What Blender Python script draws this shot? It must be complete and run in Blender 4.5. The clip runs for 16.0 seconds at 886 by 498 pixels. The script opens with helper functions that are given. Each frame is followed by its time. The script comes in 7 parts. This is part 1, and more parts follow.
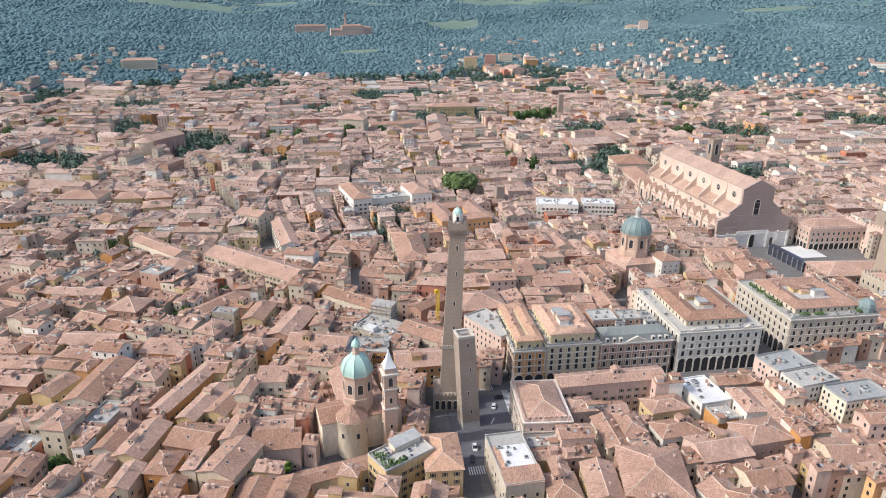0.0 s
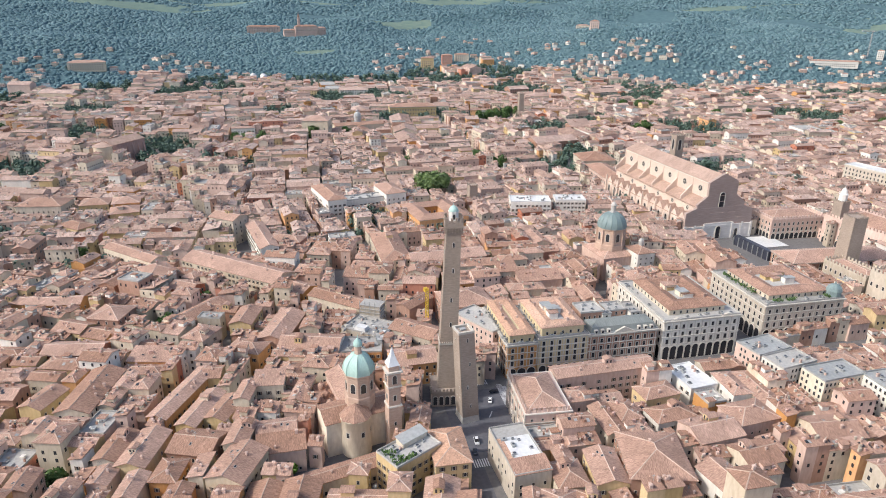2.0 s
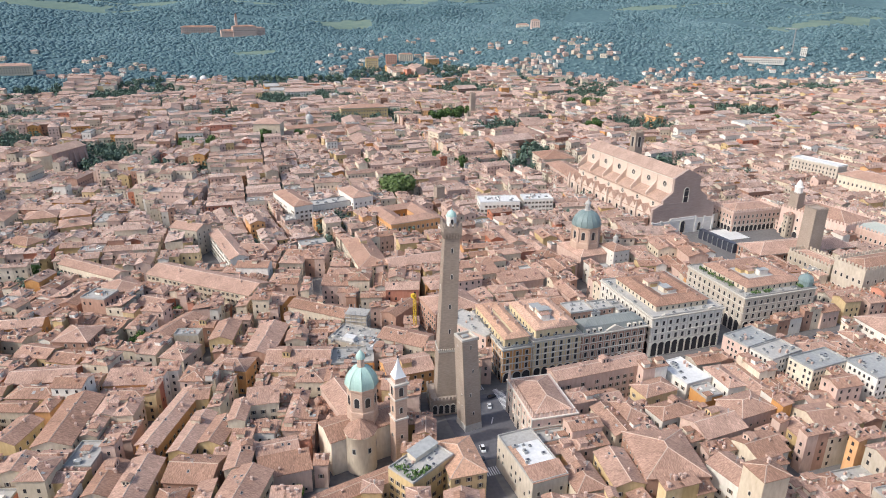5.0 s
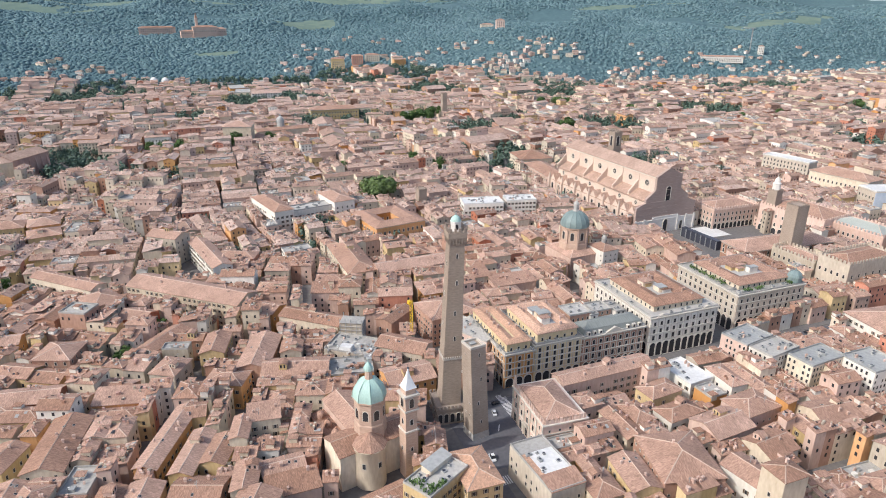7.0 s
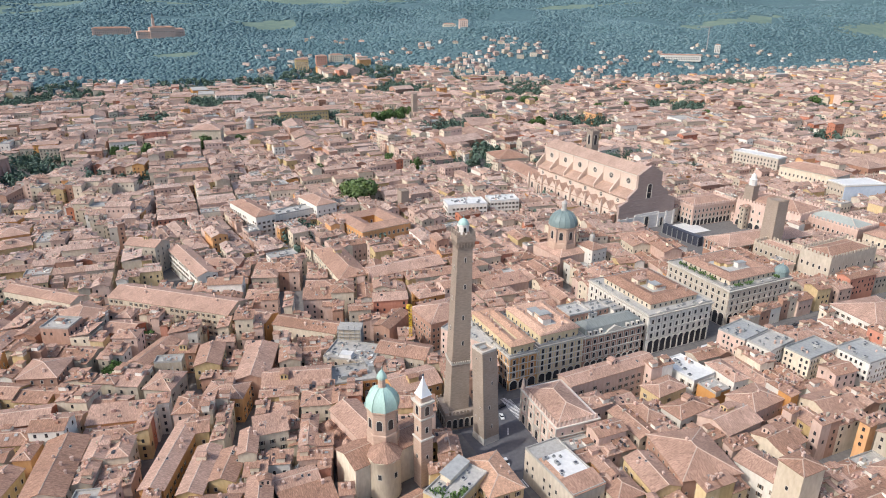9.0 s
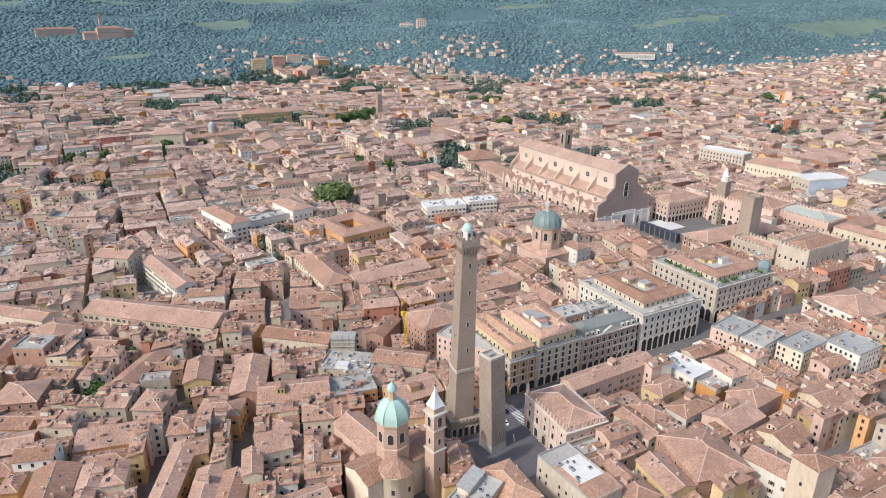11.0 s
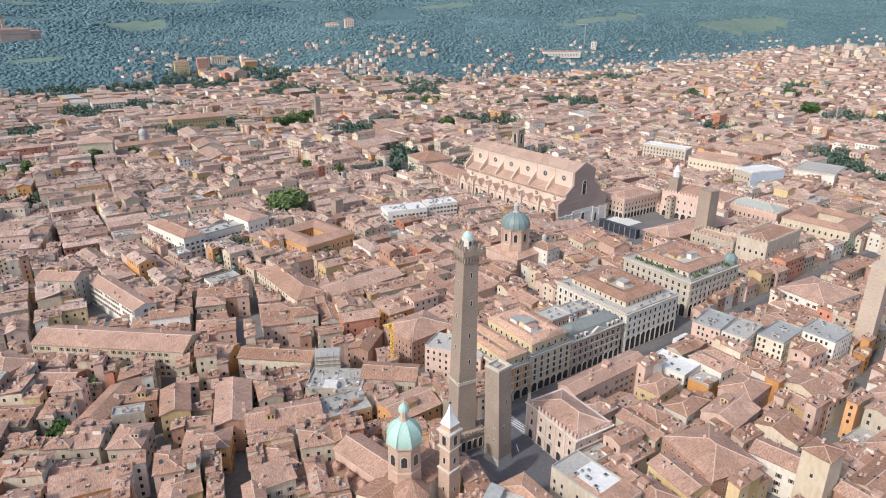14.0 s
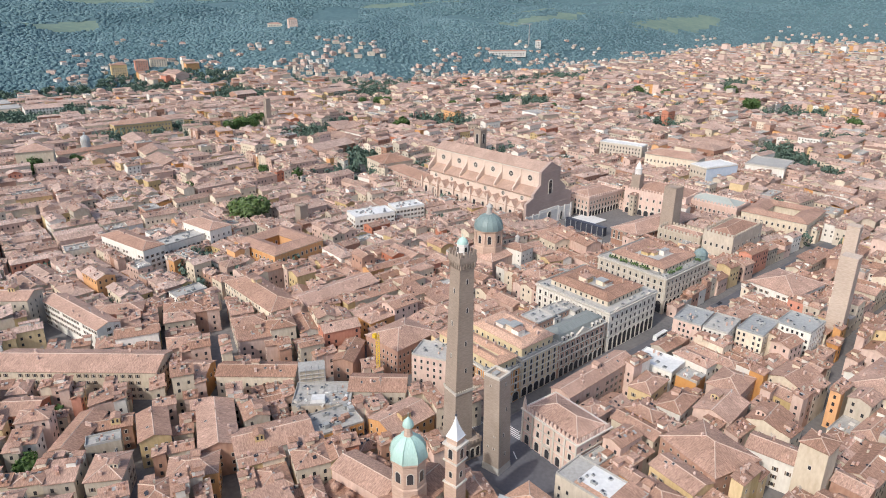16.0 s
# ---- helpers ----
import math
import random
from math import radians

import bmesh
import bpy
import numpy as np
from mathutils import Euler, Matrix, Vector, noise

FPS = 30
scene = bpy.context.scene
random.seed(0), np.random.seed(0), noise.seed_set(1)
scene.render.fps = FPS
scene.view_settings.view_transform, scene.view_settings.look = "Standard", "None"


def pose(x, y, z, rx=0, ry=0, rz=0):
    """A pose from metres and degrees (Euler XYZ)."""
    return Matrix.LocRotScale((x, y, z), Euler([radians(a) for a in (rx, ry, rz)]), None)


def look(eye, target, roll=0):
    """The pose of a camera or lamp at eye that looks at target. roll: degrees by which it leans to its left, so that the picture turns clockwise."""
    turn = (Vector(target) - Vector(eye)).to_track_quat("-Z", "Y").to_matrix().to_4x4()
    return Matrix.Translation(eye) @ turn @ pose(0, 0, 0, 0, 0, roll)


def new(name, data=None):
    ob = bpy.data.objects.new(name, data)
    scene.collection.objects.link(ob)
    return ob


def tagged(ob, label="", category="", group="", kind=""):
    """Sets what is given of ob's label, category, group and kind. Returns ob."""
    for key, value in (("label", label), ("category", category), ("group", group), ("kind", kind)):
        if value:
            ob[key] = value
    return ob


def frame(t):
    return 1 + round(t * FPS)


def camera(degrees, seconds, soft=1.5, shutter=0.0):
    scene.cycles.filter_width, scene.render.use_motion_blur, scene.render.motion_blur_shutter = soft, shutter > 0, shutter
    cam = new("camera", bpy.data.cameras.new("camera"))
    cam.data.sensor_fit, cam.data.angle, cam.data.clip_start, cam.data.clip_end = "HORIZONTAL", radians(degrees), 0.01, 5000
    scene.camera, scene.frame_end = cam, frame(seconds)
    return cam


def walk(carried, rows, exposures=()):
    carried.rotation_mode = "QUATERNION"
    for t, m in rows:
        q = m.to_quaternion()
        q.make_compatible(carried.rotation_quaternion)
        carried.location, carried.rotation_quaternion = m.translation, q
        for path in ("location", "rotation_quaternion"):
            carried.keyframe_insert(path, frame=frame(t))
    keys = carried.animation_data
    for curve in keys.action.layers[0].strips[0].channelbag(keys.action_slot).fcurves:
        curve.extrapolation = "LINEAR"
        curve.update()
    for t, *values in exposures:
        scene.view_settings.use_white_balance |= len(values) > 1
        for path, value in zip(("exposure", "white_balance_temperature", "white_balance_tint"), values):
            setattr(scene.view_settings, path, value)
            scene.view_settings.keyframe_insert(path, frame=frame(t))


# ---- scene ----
cam = camera(67.93, 16.0, soft=1.0)
# seconds, x, y, z, yaw, pitch, roll
ROWS = [
    (0.0, 0.00, -0.00, 180.27, -8.201, -20.943, -0.458),
    (0.5, -4.72, -0.49, 180.36, -9.417, -20.933, -0.458),
    (1.0, -9.52, -0.85, 180.42, -10.534, -20.913, -0.458),
    (1.5, -14.29, -0.96, 180.46, -11.531, -20.903, -0.458),
    (2.0, -18.97, -0.56, 180.51, -12.478, -20.903, -0.458),
    (2.5, -23.24, 0.37, 180.54, -13.416, -20.903, -0.458),
    (3.0, -27.21, 1.92, 180.60, -14.373, -20.893, -0.458),
    (3.5, -30.93, 3.99, 180.65, -15.341, -20.893, -0.458),
    (4.0, -34.49, 6.49, 180.73, -16.289, -20.903, -0.458),
    (6.5, -51.55, 22.03, 180.84, -20.449, -20.913, -0.458),
    (7.0, -55.34, 24.91, 180.75, -21.377, -20.903, -0.458),
    (7.5, -59.38, 27.70, 180.72, -22.326, -20.893, -0.458),
    (8.0, -63.49, 30.34, 180.72, -23.214, -20.893, -0.458),
    (8.5, -67.56, 33.28, 180.78, -24.082, -20.903, -0.458),
    (9.0, -71.49, 36.46, 180.82, -24.980, -20.903, -0.458),
    (11.5, -89.13, 55.13, 181.06, -30.070, -20.923, -0.458),
    (12.0, -92.34, 59.07, 181.07, -31.097, -20.923, -0.458),
    (12.5, -95.44, 63.12, 181.09, -32.225, -20.913, -0.458),
    (13.0, -98.48, 67.32, 181.07, -33.402, -20.913, -0.458),
    (13.5, -101.36, 71.52, 181.13, -34.589, -20.923, -0.458),
    (14.0, -104.21, 75.80, 181.11, -35.765, -20.923, -0.458),
    (14.5, -106.90, 79.95, 181.06, -36.952, -20.913, -0.458),
    (15.0, -109.35, 84.40, 181.16, -38.188, -20.923, -0.458),
    (15.5, -111.77, 88.87, 181.04, -39.484, -20.913, -0.458),
    (16.0, -114.19, 93.38, 181.07, -40.790, -20.913, -0.458),
]
walk(cam, [(t, pose(x, y, z, 90 + pitch, roll, yaw)) for t, x, y, z, yaw, pitch, roll in ROWS], exposures=((0.0, 0.57), (8.0, 0.47), (16.0, 0.40)))

# ---- light ----
world = bpy.data.worlds.new("sky")
scene.world = world
world.use_nodes = True
wn = world.node_tree
sky = wn.nodes.new("ShaderNodeTexSky")
sky.sky_type = "NISHITA"
sky.sun_disc = False
SUN_EL, SUN_AZ = 42.0, -97.0          # azimuth: degrees from +y towards +x
sky.sun_elevation = radians(SUN_EL)
sky.sun_rotation = radians(SUN_AZ)
sky.dust_density = 3.0
wn.nodes["Background"].inputs[1].default_value = 0.15
wn.links.new(sky.outputs[0], wn.nodes["Background"].inputs[0])
sun_data = bpy.data.lights.new("sun", "SUN")
sun_data.energy, sun_data.angle, sun_data.color = 2.0, radians(0.9), (1.0, 0.97, 0.92)
sun = new("sun", sun_data)
sun_dir = Vector((math.sin(radians(SUN_AZ)) * math.cos(radians(SUN_EL)), math.cos(radians(SUN_AZ)) * math.cos(radians(SUN_EL)), math.sin(radians(SUN_EL))))
sun.matrix_world = look(sun_dir * 900 + Vector((0, 300, 0)), (0, 300, 0))


# ---- materials ----
def nodes_of(name):
    m = bpy.data.materials.new(name)
    m.use_nodes = True
    return m, m.node_tree.nodes, m.node_tree.links


def surface(name, dark, light, rough=0.85, fine=1.2, broad=0.07, stretch=(1, 1), spread=0.25, bump=0.25, metal=0.0, island=False, stain=0.35, cells=0.0, speckle=0.3, patch=0.0, run=0.8):
    """A weathered surface: two scales of mottling on the mesh's metre UVs, and a shift of tone from piece to piece."""
    m, n, l = nodes_of(name)
    b = n["Principled BSDF"]
    b.inputs["Roughness"].default_value, b.inputs["Metallic"].default_value = rough, metal
    uv = n.new("ShaderNodeUVMap")
    mp = n.new("ShaderNodeMapping")
    mp.inputs["Scale"].default_value = (fine * stretch[0], fine * stretch[1], 1)
    l.new(uv.outputs[0], mp.inputs[0])
    n1 = n.new("ShaderNodeTexNoise")
    n1.inputs["Scale"].default_value, n1.inputs["Detail"].default_value = 1.0, 4
    l.new(mp.outputs[0], n1.inputs["Vector"])
    geo = n.new("ShaderNodeNewGeometry")
    n2 = n.new("ShaderNodeTexNoise")
    n2.inputs["Scale"].default_value, n2.inputs["Detail"].default_value = broad, 5
    l.new(geo.outputs["Position"], n2.inputs["Vector"])
    add = n.new("ShaderNodeMath")
    add.operation = "MULTIPLY_ADD"
    l.new(n2.outputs[0], add.inputs[0])
    add.inputs[1].default_value = stain * 2
    l.new(n1.outputs[0], add.inputs[2])
    ramp = n.new("ShaderNodeMapRange")
    ramp.inputs["From Min"].default_value, ramp.inputs["From Max"].default_value = 0.3 + stain * 0.6, 0.72 + stain * 1.4
    l.new(add.outputs[0], ramp.inputs["Value"])
    mix = n.new("ShaderNodeMix")
    mix.data_type = "RGBA"
    mix.inputs["A"].default_value, mix.inputs["B"].default_value = (*dark, 1), (*light, 1)
    l.new(ramp.outputs[0], mix.inputs["Factor"])
    rnd = geo.outputs["Random Per Island"] if island else n.new("ShaderNodeObjectInfo").outputs["Random"]
    tone = n.new("ShaderNodeMapRange")
    tone.inputs["To Min"].default_value, tone.inputs["To Max"].default_value = 1 - spread, 1 + spread
    l.new(rnd, tone.inputs["Value"])
    hsv = n.new("ShaderNodeHueSaturation")
    l.new(tone.outputs[0], hsv.inputs["Value"])
    hue = n.new("ShaderNodeMapRange")
    hue.inputs["To Min"].default_value, hue.inputs["To Max"].default_value = 1 + spread * 0.5, 1 - spread * 0.7
    l.new(rnd, hue.inputs["Value"])
    l.new(hue.outputs[0], hsv.inputs["Saturation"])
    l.new(mix.outputs["Result"], hsv.inputs["Color"])
    if cells:
        cm = n.new("ShaderNodeVectorMath")
        cm.operation = "MULTIPLY"
        cm.inputs[1].default_value = (cells, cells * run, 1)
        l.new(uv.outputs[0], cm.inputs[0])
        fl = n.new("ShaderNodeVectorMath")
        fl.operation = "FLOOR"
        l.new(cm.outputs[0], fl.inputs[0])
        wh = n.new("ShaderNodeTexWhiteNoise")
        wh.noise_dimensions = "2D"
        l.new(fl.outputs[0], wh.inputs["Vector"])
        sp = n.new("ShaderNodeMapRange")
        sp.inputs["To Min"].default_value, sp.inputs["To Max"].default_value = 1 - speckle, 1 + speckle
        l.new(wh.outputs["Value"], sp.inputs["Value"])
        mu = n.new("ShaderNodeMath")
        mu.operation = "MULTIPLY"
        l.new(tone.outputs[0], mu.inputs[0])
        l.new(sp.outputs[0], mu.inputs[1])
        last = mu
        if patch:
            # stretches of roof relaid at another time
            warp = n.new("ShaderNodeTexVoronoi")
            warp.distance, warp.inputs["Scale"].default_value = "CHEBYCHEV", 0.16
            l.new(uv.outputs[0], warp.inputs["Vector"])
            pr = n.new("ShaderNodeMapRange")
            pr.inputs["To Min"].default_value, pr.inputs["To Max"].default_value = 1 - patch, 1 + patch
            l.new(warp.outputs["Color"], pr.inputs["Value"])
            last = n.new("ShaderNodeMath")
            last.operation = "MULTIPLY"
            l.new(mu.outputs[0], last.inputs[0])
            l.new(pr.outputs[0], last.inputs[1])
        l.new(last.outputs[0], hsv.inputs["Value"])
    l.new(hsv.outputs[0], b.inputs["Base Color"])
    if bump:
        bp = n.new("ShaderNodeBump")
        bp.inputs["Strength"].default_value, bp.inputs["Distance"].default_value = bump, 0.15
        l.new(n1.outputs[0], bp.inputs["Height"])
        l.new(bp.outputs[0], b.inputs["Normal"])
    return m


def matt(m):
    """Leaves: hardly any gloss."""
    m.node_tree.nodes["Principled BSDF"].inputs["Specular IOR Level"].default_value = 0.1
    return m


TILE = ((0.240, 0.134, 0.093), (0.475, 0.295, 0.217))
roof_mat = surface("roof_tiles", *TILE, fine=1.5, stretch=(1.8, 0.5), spread=0.17, bump=0.22, stain=0.30, cells=3.4, speckle=0.22, patch=0.12, run=0.3)
# tiles of the far quarters: haze put into the colour, paler and less red
roof_hazed = surface("roof_tiles_hazed", (0.25, 0.162, 0.127), (0.49, 0.340, 0.272), fine=0.9, stretch=(1.6, 0.45), spread=0.25, bump=0.3, island=True, cells=1.6, speckle=0.22, patch=0.14, run=0.35)
roof_mid = surface("roof_tiles_mid", *TILE, fine=1.5, stretch=(1.8, 0.5), spread=0.19, bump=0.22, stain=0.30, cells=3.0, speckle=0.22, patch=0.12, run=0.3, island=True)
roof_new = surface("roof_tiles_new", (0.40, 0.225, 0.145), (0.58, 0.365, 0.255), fine=1.6, stretch=(1.6, 0.45), spread=0.12, bump=0.5, cells=1.9, speckle=0.2)
roof_pale = surface("roof_tiles_pale", (0.30, 0.195, 0.150), (0.51, 0.360, 0.285), fine=0.9, stretch=(1.6, 0.45), spread=0.08, bump=0.3, cells=1.8, speckle=0.15, patch=0.1, run=0.3)
ridge_mat = surface("ridge_tiles", (0.40, 0.29, 0.23), (0.62, 0.48, 0.39), fine=1.5, spread=0.15, bump=0.2)
WALLS = {
    "ochre": ((0.46, 0.33, 0.16), (0.68, 0.52, 0.29)),
    "orange": ((0.50, 0.24, 0.09), (0.68, 0.38, 0.16)),
    "cream": ((0.52, 0.43, 0.32), (0.75, 0.66, 0.53)),
    "pink": ((0.48, 0.33, 0.27), (0.68, 0.51, 0.43)),
    "white": ((0.60, 0.56, 0.50), (0.80, 0.77, 0.71)),
    "brick": ((0.30, 0.16, 0.11), (0.48, 0.29, 0.21)),
    "stone": ((0.38, 0.32, 0.25), (0.58, 0.51, 0.42)),
    "yellow": ((0.55, 0.43, 0.25), (0.75, 0.62, 0.41)),
    "dusty": ((0.40, 0.24, 0.20), (0.56, 0.36, 0.30)),
    "red": ((0.42, 0.15, 0.09), (0.58, 0.26, 0.17)),
}
wall_mat = {k: surface("plaster_" + k, *c, fine=0.5, stretch=(1.5, 0.5), broad=0.12, spread=0.12, bump=0.12) for k, c in WALLS.items()}
wall_far = {k: surface("plaster_far_" + k, *c, fine=0.5, stretch=(1.5, 0.5), broad=0.12, spread=0.14, bump=0.1, island=True) for k, c in WALLS.items()}
brick_mat = surface("old_brick", (0.245, 0.190, 0.150), (0.405, 0.330, 0.270), fine=0.9, stretch=(0.6, 2.4), broad=0.09, spread=0.05, bump=0.3)
brick_warm = surface("warm_brick", (0.50, 0.385, 0.315), (0.72, 0.585, 0.495), fine=0.8, stretch=(0.6, 2.0), broad=0.06, spread=0.05, bump=0.25)
brick_rose = surface("rose_brick", (0.40, 0.275, 0.21), (0.60, 0.445, 0.355), fine=0.8, stretch=(0.6, 2.0), broad=0.06, spread=0.05, bump=0.25)
pale_brick = surface("pale_worn_brick", (0.40, 0.315, 0.250), (0.58, 0.475, 0.395), fine=0.8, stretch=(0.6, 2.0), broad=0.06, spread=0.05, bump=0.25)
brick_raw = surface("raw_brick_front", (0.33, 0.245, 0.215), (0.46, 0.36, 0.32), fine=0.5, stretch=(0.4, 3.0), broad=0.06, spread=0.04, bump=0.3)
marble = surface("pale_marble", (0.58, 0.54, 0.50), (0.80, 0.77, 0.73), fine=0.35, stretch=(0.5, 2.2), rough=0.6, spread=0.05)
slate = surface("dark_sheet_roof", (0.17, 0.185, 0.175), (0.30, 0.32, 0.30), rough=0.5, fine=0.6, stretch=(3, 0.4), spread=0.08, bump=0.1)
copper = surface("green_copper", (0.29, 0.46, 0.41), (0.49, 0.67, 0.61), rough=0.55, fine=0.8, stretch=(2.5, 0.4), spread=0.05, bump=0.1)
copper_dark = surface("dark_copper", (0.13, 0.185, 0.185), (0.26, 0.335, 0.33), rough=0.5, fine=0.8, stretch=(2.5, 0.4), spread=0.05, bump=0.1)
lead = surface("lead_sheet", (0.25, 0.255, 0.25), (0.43, 0.435, 0.42), rough=0.5, fine=0.6, spread=0.15, bump=0.1)
white_roof = surface("white_membrane", (0.52, 0.52, 0.51), (0.76, 0.755, 0.74), rough=0.6, fine=0.5, spread=0.05, bump=0.05)
concrete = surface("concrete", (0.30, 0.29, 0.27), (0.48, 0.46, 0.43), fine=0.7, spread=0.12)
asphalt = surface("asphalt", (0.085, 0.085, 0.10), (0.14, 0.14, 0.155), fine=0.6, broad=0.05, spread=0.03, bump=0.1)
paving = surface("stone_paving", (0.11, 0.105, 0.105), (0.20, 0.19, 0.185), fine=0.5, broad=0.05, spread=0.03, bump=0.15)
paint = surface("road_paint", (0.62, 0.62, 0.62), (0.80, 0.80, 0.79), fine=2, spread=0.02, bump=0)
sheet_blue = surface("blue_sheeting", (0.42, 0.50, 0.60), (0.56, 0.63, 0.71), rough=0.7, fine=0.4, spread=0.05, bump=0.05)
copper_pale = surface("grey_green_sheet", (0.29, 0.315, 0.285), (0.43, 0.45, 0.41), rough=0.6, fine=0.6, stretch=(3, 0.4), spread=0.05, bump=0.1)
dark_metal = surface("dark_metal", (0.03, 0.035, 0.05), (0.06, 0.065, 0.09), rough=0.4, spread=0.1, bump=0)
yellow_paint = surface("yellow_paint", (0.62, 0.40, 0.03), (0.75, 0.52, 0.06), rough=0.45, spread=0.02, bump=0)
shutter_mat = surface("shutter_wood", (0.10, 0.07, 0.045), (0.22, 0.15, 0.10), rough=0.7, fine=3, spread=0.4, bump=0.1)
trim_mat = surface("stone_trim", (0.47, 0.43, 0.37), (0.66, 0.61, 0.545), fine=1.5, spread=0.1, bump=0.1)
bark = surface("bark", (0.07, 0.05, 0.035), (0.16, 0.12, 0.085), fine=3, spread=0.2, bump=0.5)
car_white = surface("car_white", (0.70, 0.71, 0.72), (0.82, 0.82, 0.82), rough=0.25, fine=0.3, spread=0.05, bump=0)
car_dark = surface("car_dark", (0.04, 0.045, 0.06), (0.08, 0.085, 0.1), rough=0.25, fine=0.3, spread=0.4, bump=0)
leaf_mat = surface("leaves", (0.045, 0.085, 0.03), (0.12, 0.19, 0.065), fine=0.6, spread=0.25, bump=0, island=True)
leaf_mid = surface("leaves_fresh", (0.07, 0.112, 0.040), (0.16, 0.218, 0.085), fine=0.6, spread=0.25, bump=0, island=True)
leaf_bright = surface("leaves_bright", (0.10, 0.19, 0.03), (0.24, 0.36, 0.07), fine=0.6, spread=0.2, bump=0, island=True)
# leaves of distant trees, with haze mixed in as a bluer, muted tint
leaf_hazed = surface("leaves_hazed", (0.065, 0.108, 0.085), (0.140, 0.198, 0.150), fine=0.3, spread=0.25, bump=0, island=True)
# woods, meadows and forest floor carry bluish aerial haze in their base colours
wood_hazed = surface("hazed_woodland", (0.074, 0.136, 0.156), (0.142, 0.224, 0.242), fine=0.1, broad=0.0035, spread=0.16, bump=0, island=True)
meadow_hazed = surface("hazed_hill_meadow", (0.105, 0.165, 0.145), (0.185, 0.240, 0.185), fine=0.02, broad=0.004, spread=0.05, bump=0)
forest_floor_hazed = surface("forest_floor_hazed", (0.057, 0.108, 0.126), (0.112, 0.182, 0.196), fine=0.05, broad=0.004, spread=0.05, bump=0)

for m in (leaf_mat, leaf_mid, leaf_bright, leaf_hazed, wood_hazed, meadow_hazed, forest_floor_hazed):
    matt(m)

glass, gn, gl = nodes_of("window_glass")
gn["Principled BSDF"].inputs["Base Color"].default_value = (0.045, 0.045, 0.05, 1)
gn["Principled BSDF"].inputs["Roughness"].default_value = 0.18


# ---- mesh tools ----
class Geo:
    """Faces gathered for one mesh. m: the pose in which the next faces are laid."""

    def __init__(self, m=None):
        self.v, self.f, self.k, self.mats, self.m = [], [], [], [], m

    def face(self, pts, mat):
        if mat not in self.mats:
            self.mats.append(mat)
        a = len(self.v)
        if self.m is None:
            self.v.extend(tuple(p) for p in pts)
        else:
            m = self.m
            self.v.extend(tuple(m @ Vector(p)) for p in pts)
        self.f.append(tuple(range(a, a + len(pts))))
        self.k.append(self.mats.index(mat))

    def solid(self, pts, faces, mat):
        """Faces that share their corners."""
        if mat not in self.mats:
            self.mats.append(mat)
        a, k = len(self.v), self.mats.index(mat)
        m = self.m
        self.v.extend(tuple(p) if m is None else tuple(m @ Vector(p)) for p in pts)
        for f in faces:
            self.f.append(tuple(a + i for i in f))
            self.k.append(k)

    def box(self, x0, x1, y0, y1, z0, z1, mat, bottom=True):
        p = [(x0, y0, z0), (x1, y0, z0), (x1, y1, z0), (x0, y1, z0), (x0, y0, z1), (x1, y0, z1), (x1, y1, z1), (x0, y1, z1)]
        f = [(0, 1, 5, 4), (1, 2, 6, 5), (2, 3, 7, 6), (3, 0, 4, 7), (4, 5, 6, 7)] + ([(3, 2, 1, 0)] if bottom else [])
        self.solid(p, f, mat)

    def taper(self, x0, x1, y0, y1, z0, z1, inset, mat, dx=0.0, dy=0.0):
        i = inset
        p = [(x0, y0, z0), (x1, y0, z0), (x1, y1, z0), (x0, y1, z0),
             (x0 + i + dx, y0 + i + dy, z1), (x1 - i + dx, y0 + i + dy, z1), (x1 - i + dx, y1 - i + dy, z1), (x0 + i + dx, y1 - i + dy, z1)]
        self.solid(p, [(0, 1, 5, 4), (1, 2, 6, 5), (2, 3, 7, 6), (3, 0, 4, 7), (4, 5, 6, 7), (3, 2, 1, 0)], mat)

    def lathe(self, cx, cy, profile, n, mat, turn=0.0, cap=True):
        p, f = [], []
        for r, z in profile:
            for i in range(n):
                a = 2 * math.pi * (i + turn) / n
                p.append((cx + r * math.cos(a), cy + r * math.sin(a), z))
        for j in range(len(profile) - 1):
            for i in range(n):
                a, b = j * n + i, j * n + (i + 1) % n
                f.append((a, b, b + n, a + n))
        if cap:
            f.append(tuple(range((len(profile) - 1) * n, len(profile) * n)))
        self.solid(p, f, mat)

    def merlons(self, x0, x1, y0, y1, z, w, h, t, mat):
        """Battlements round a rectangle."""
        for a, b, along in ((x0, x1, 0), (y0, y1, 1)):
            n = max(2, round((b - a) / (w * 1.9)))
            for i in range(n):
                c = a + (b - a) * (i + 0.5) / n
                for e in ((y0, y0 + t), (y1 - t, y1)) if along == 0 else ((x0, x0 + t), (x1 - t, x1)):
                    if along == 0:
                        self.box(c - w / 2, c + w / 2, *e, z, z + h, mat, False)
                    else:
                        self.box(*e, c - w / 2, c + w / 2, z, z + h, mat, False)


def fast_mesh(name, verts, faces, mat, smooth=False):
    """A mesh from arrays whose faces all have the same number of corners."""
    me = bpy.data.meshes.new(name)
    n, k = faces.shape
    me.vertices.add(len(verts))
    me.vertices.foreach_set("co", np.ascontiguousarray(verts, dtype=np.float32).ravel())
    me.loops.add(n * k)
    me.loops.foreach_set("vertex_index", np.ascontiguousarray(faces, dtype=np.int32).ravel())
    me.polygons.add(n)
    me.polygons.foreach_set("loop_start", np.arange(0, n * k, k, dtype=np.int32))
    if smooth:
        me.polygons.foreach_set("use_smooth", np.ones(n, dtype=bool))
    me.materials.append(mat)
    me.update(calc_edges=True)
    me.validate()
    return me


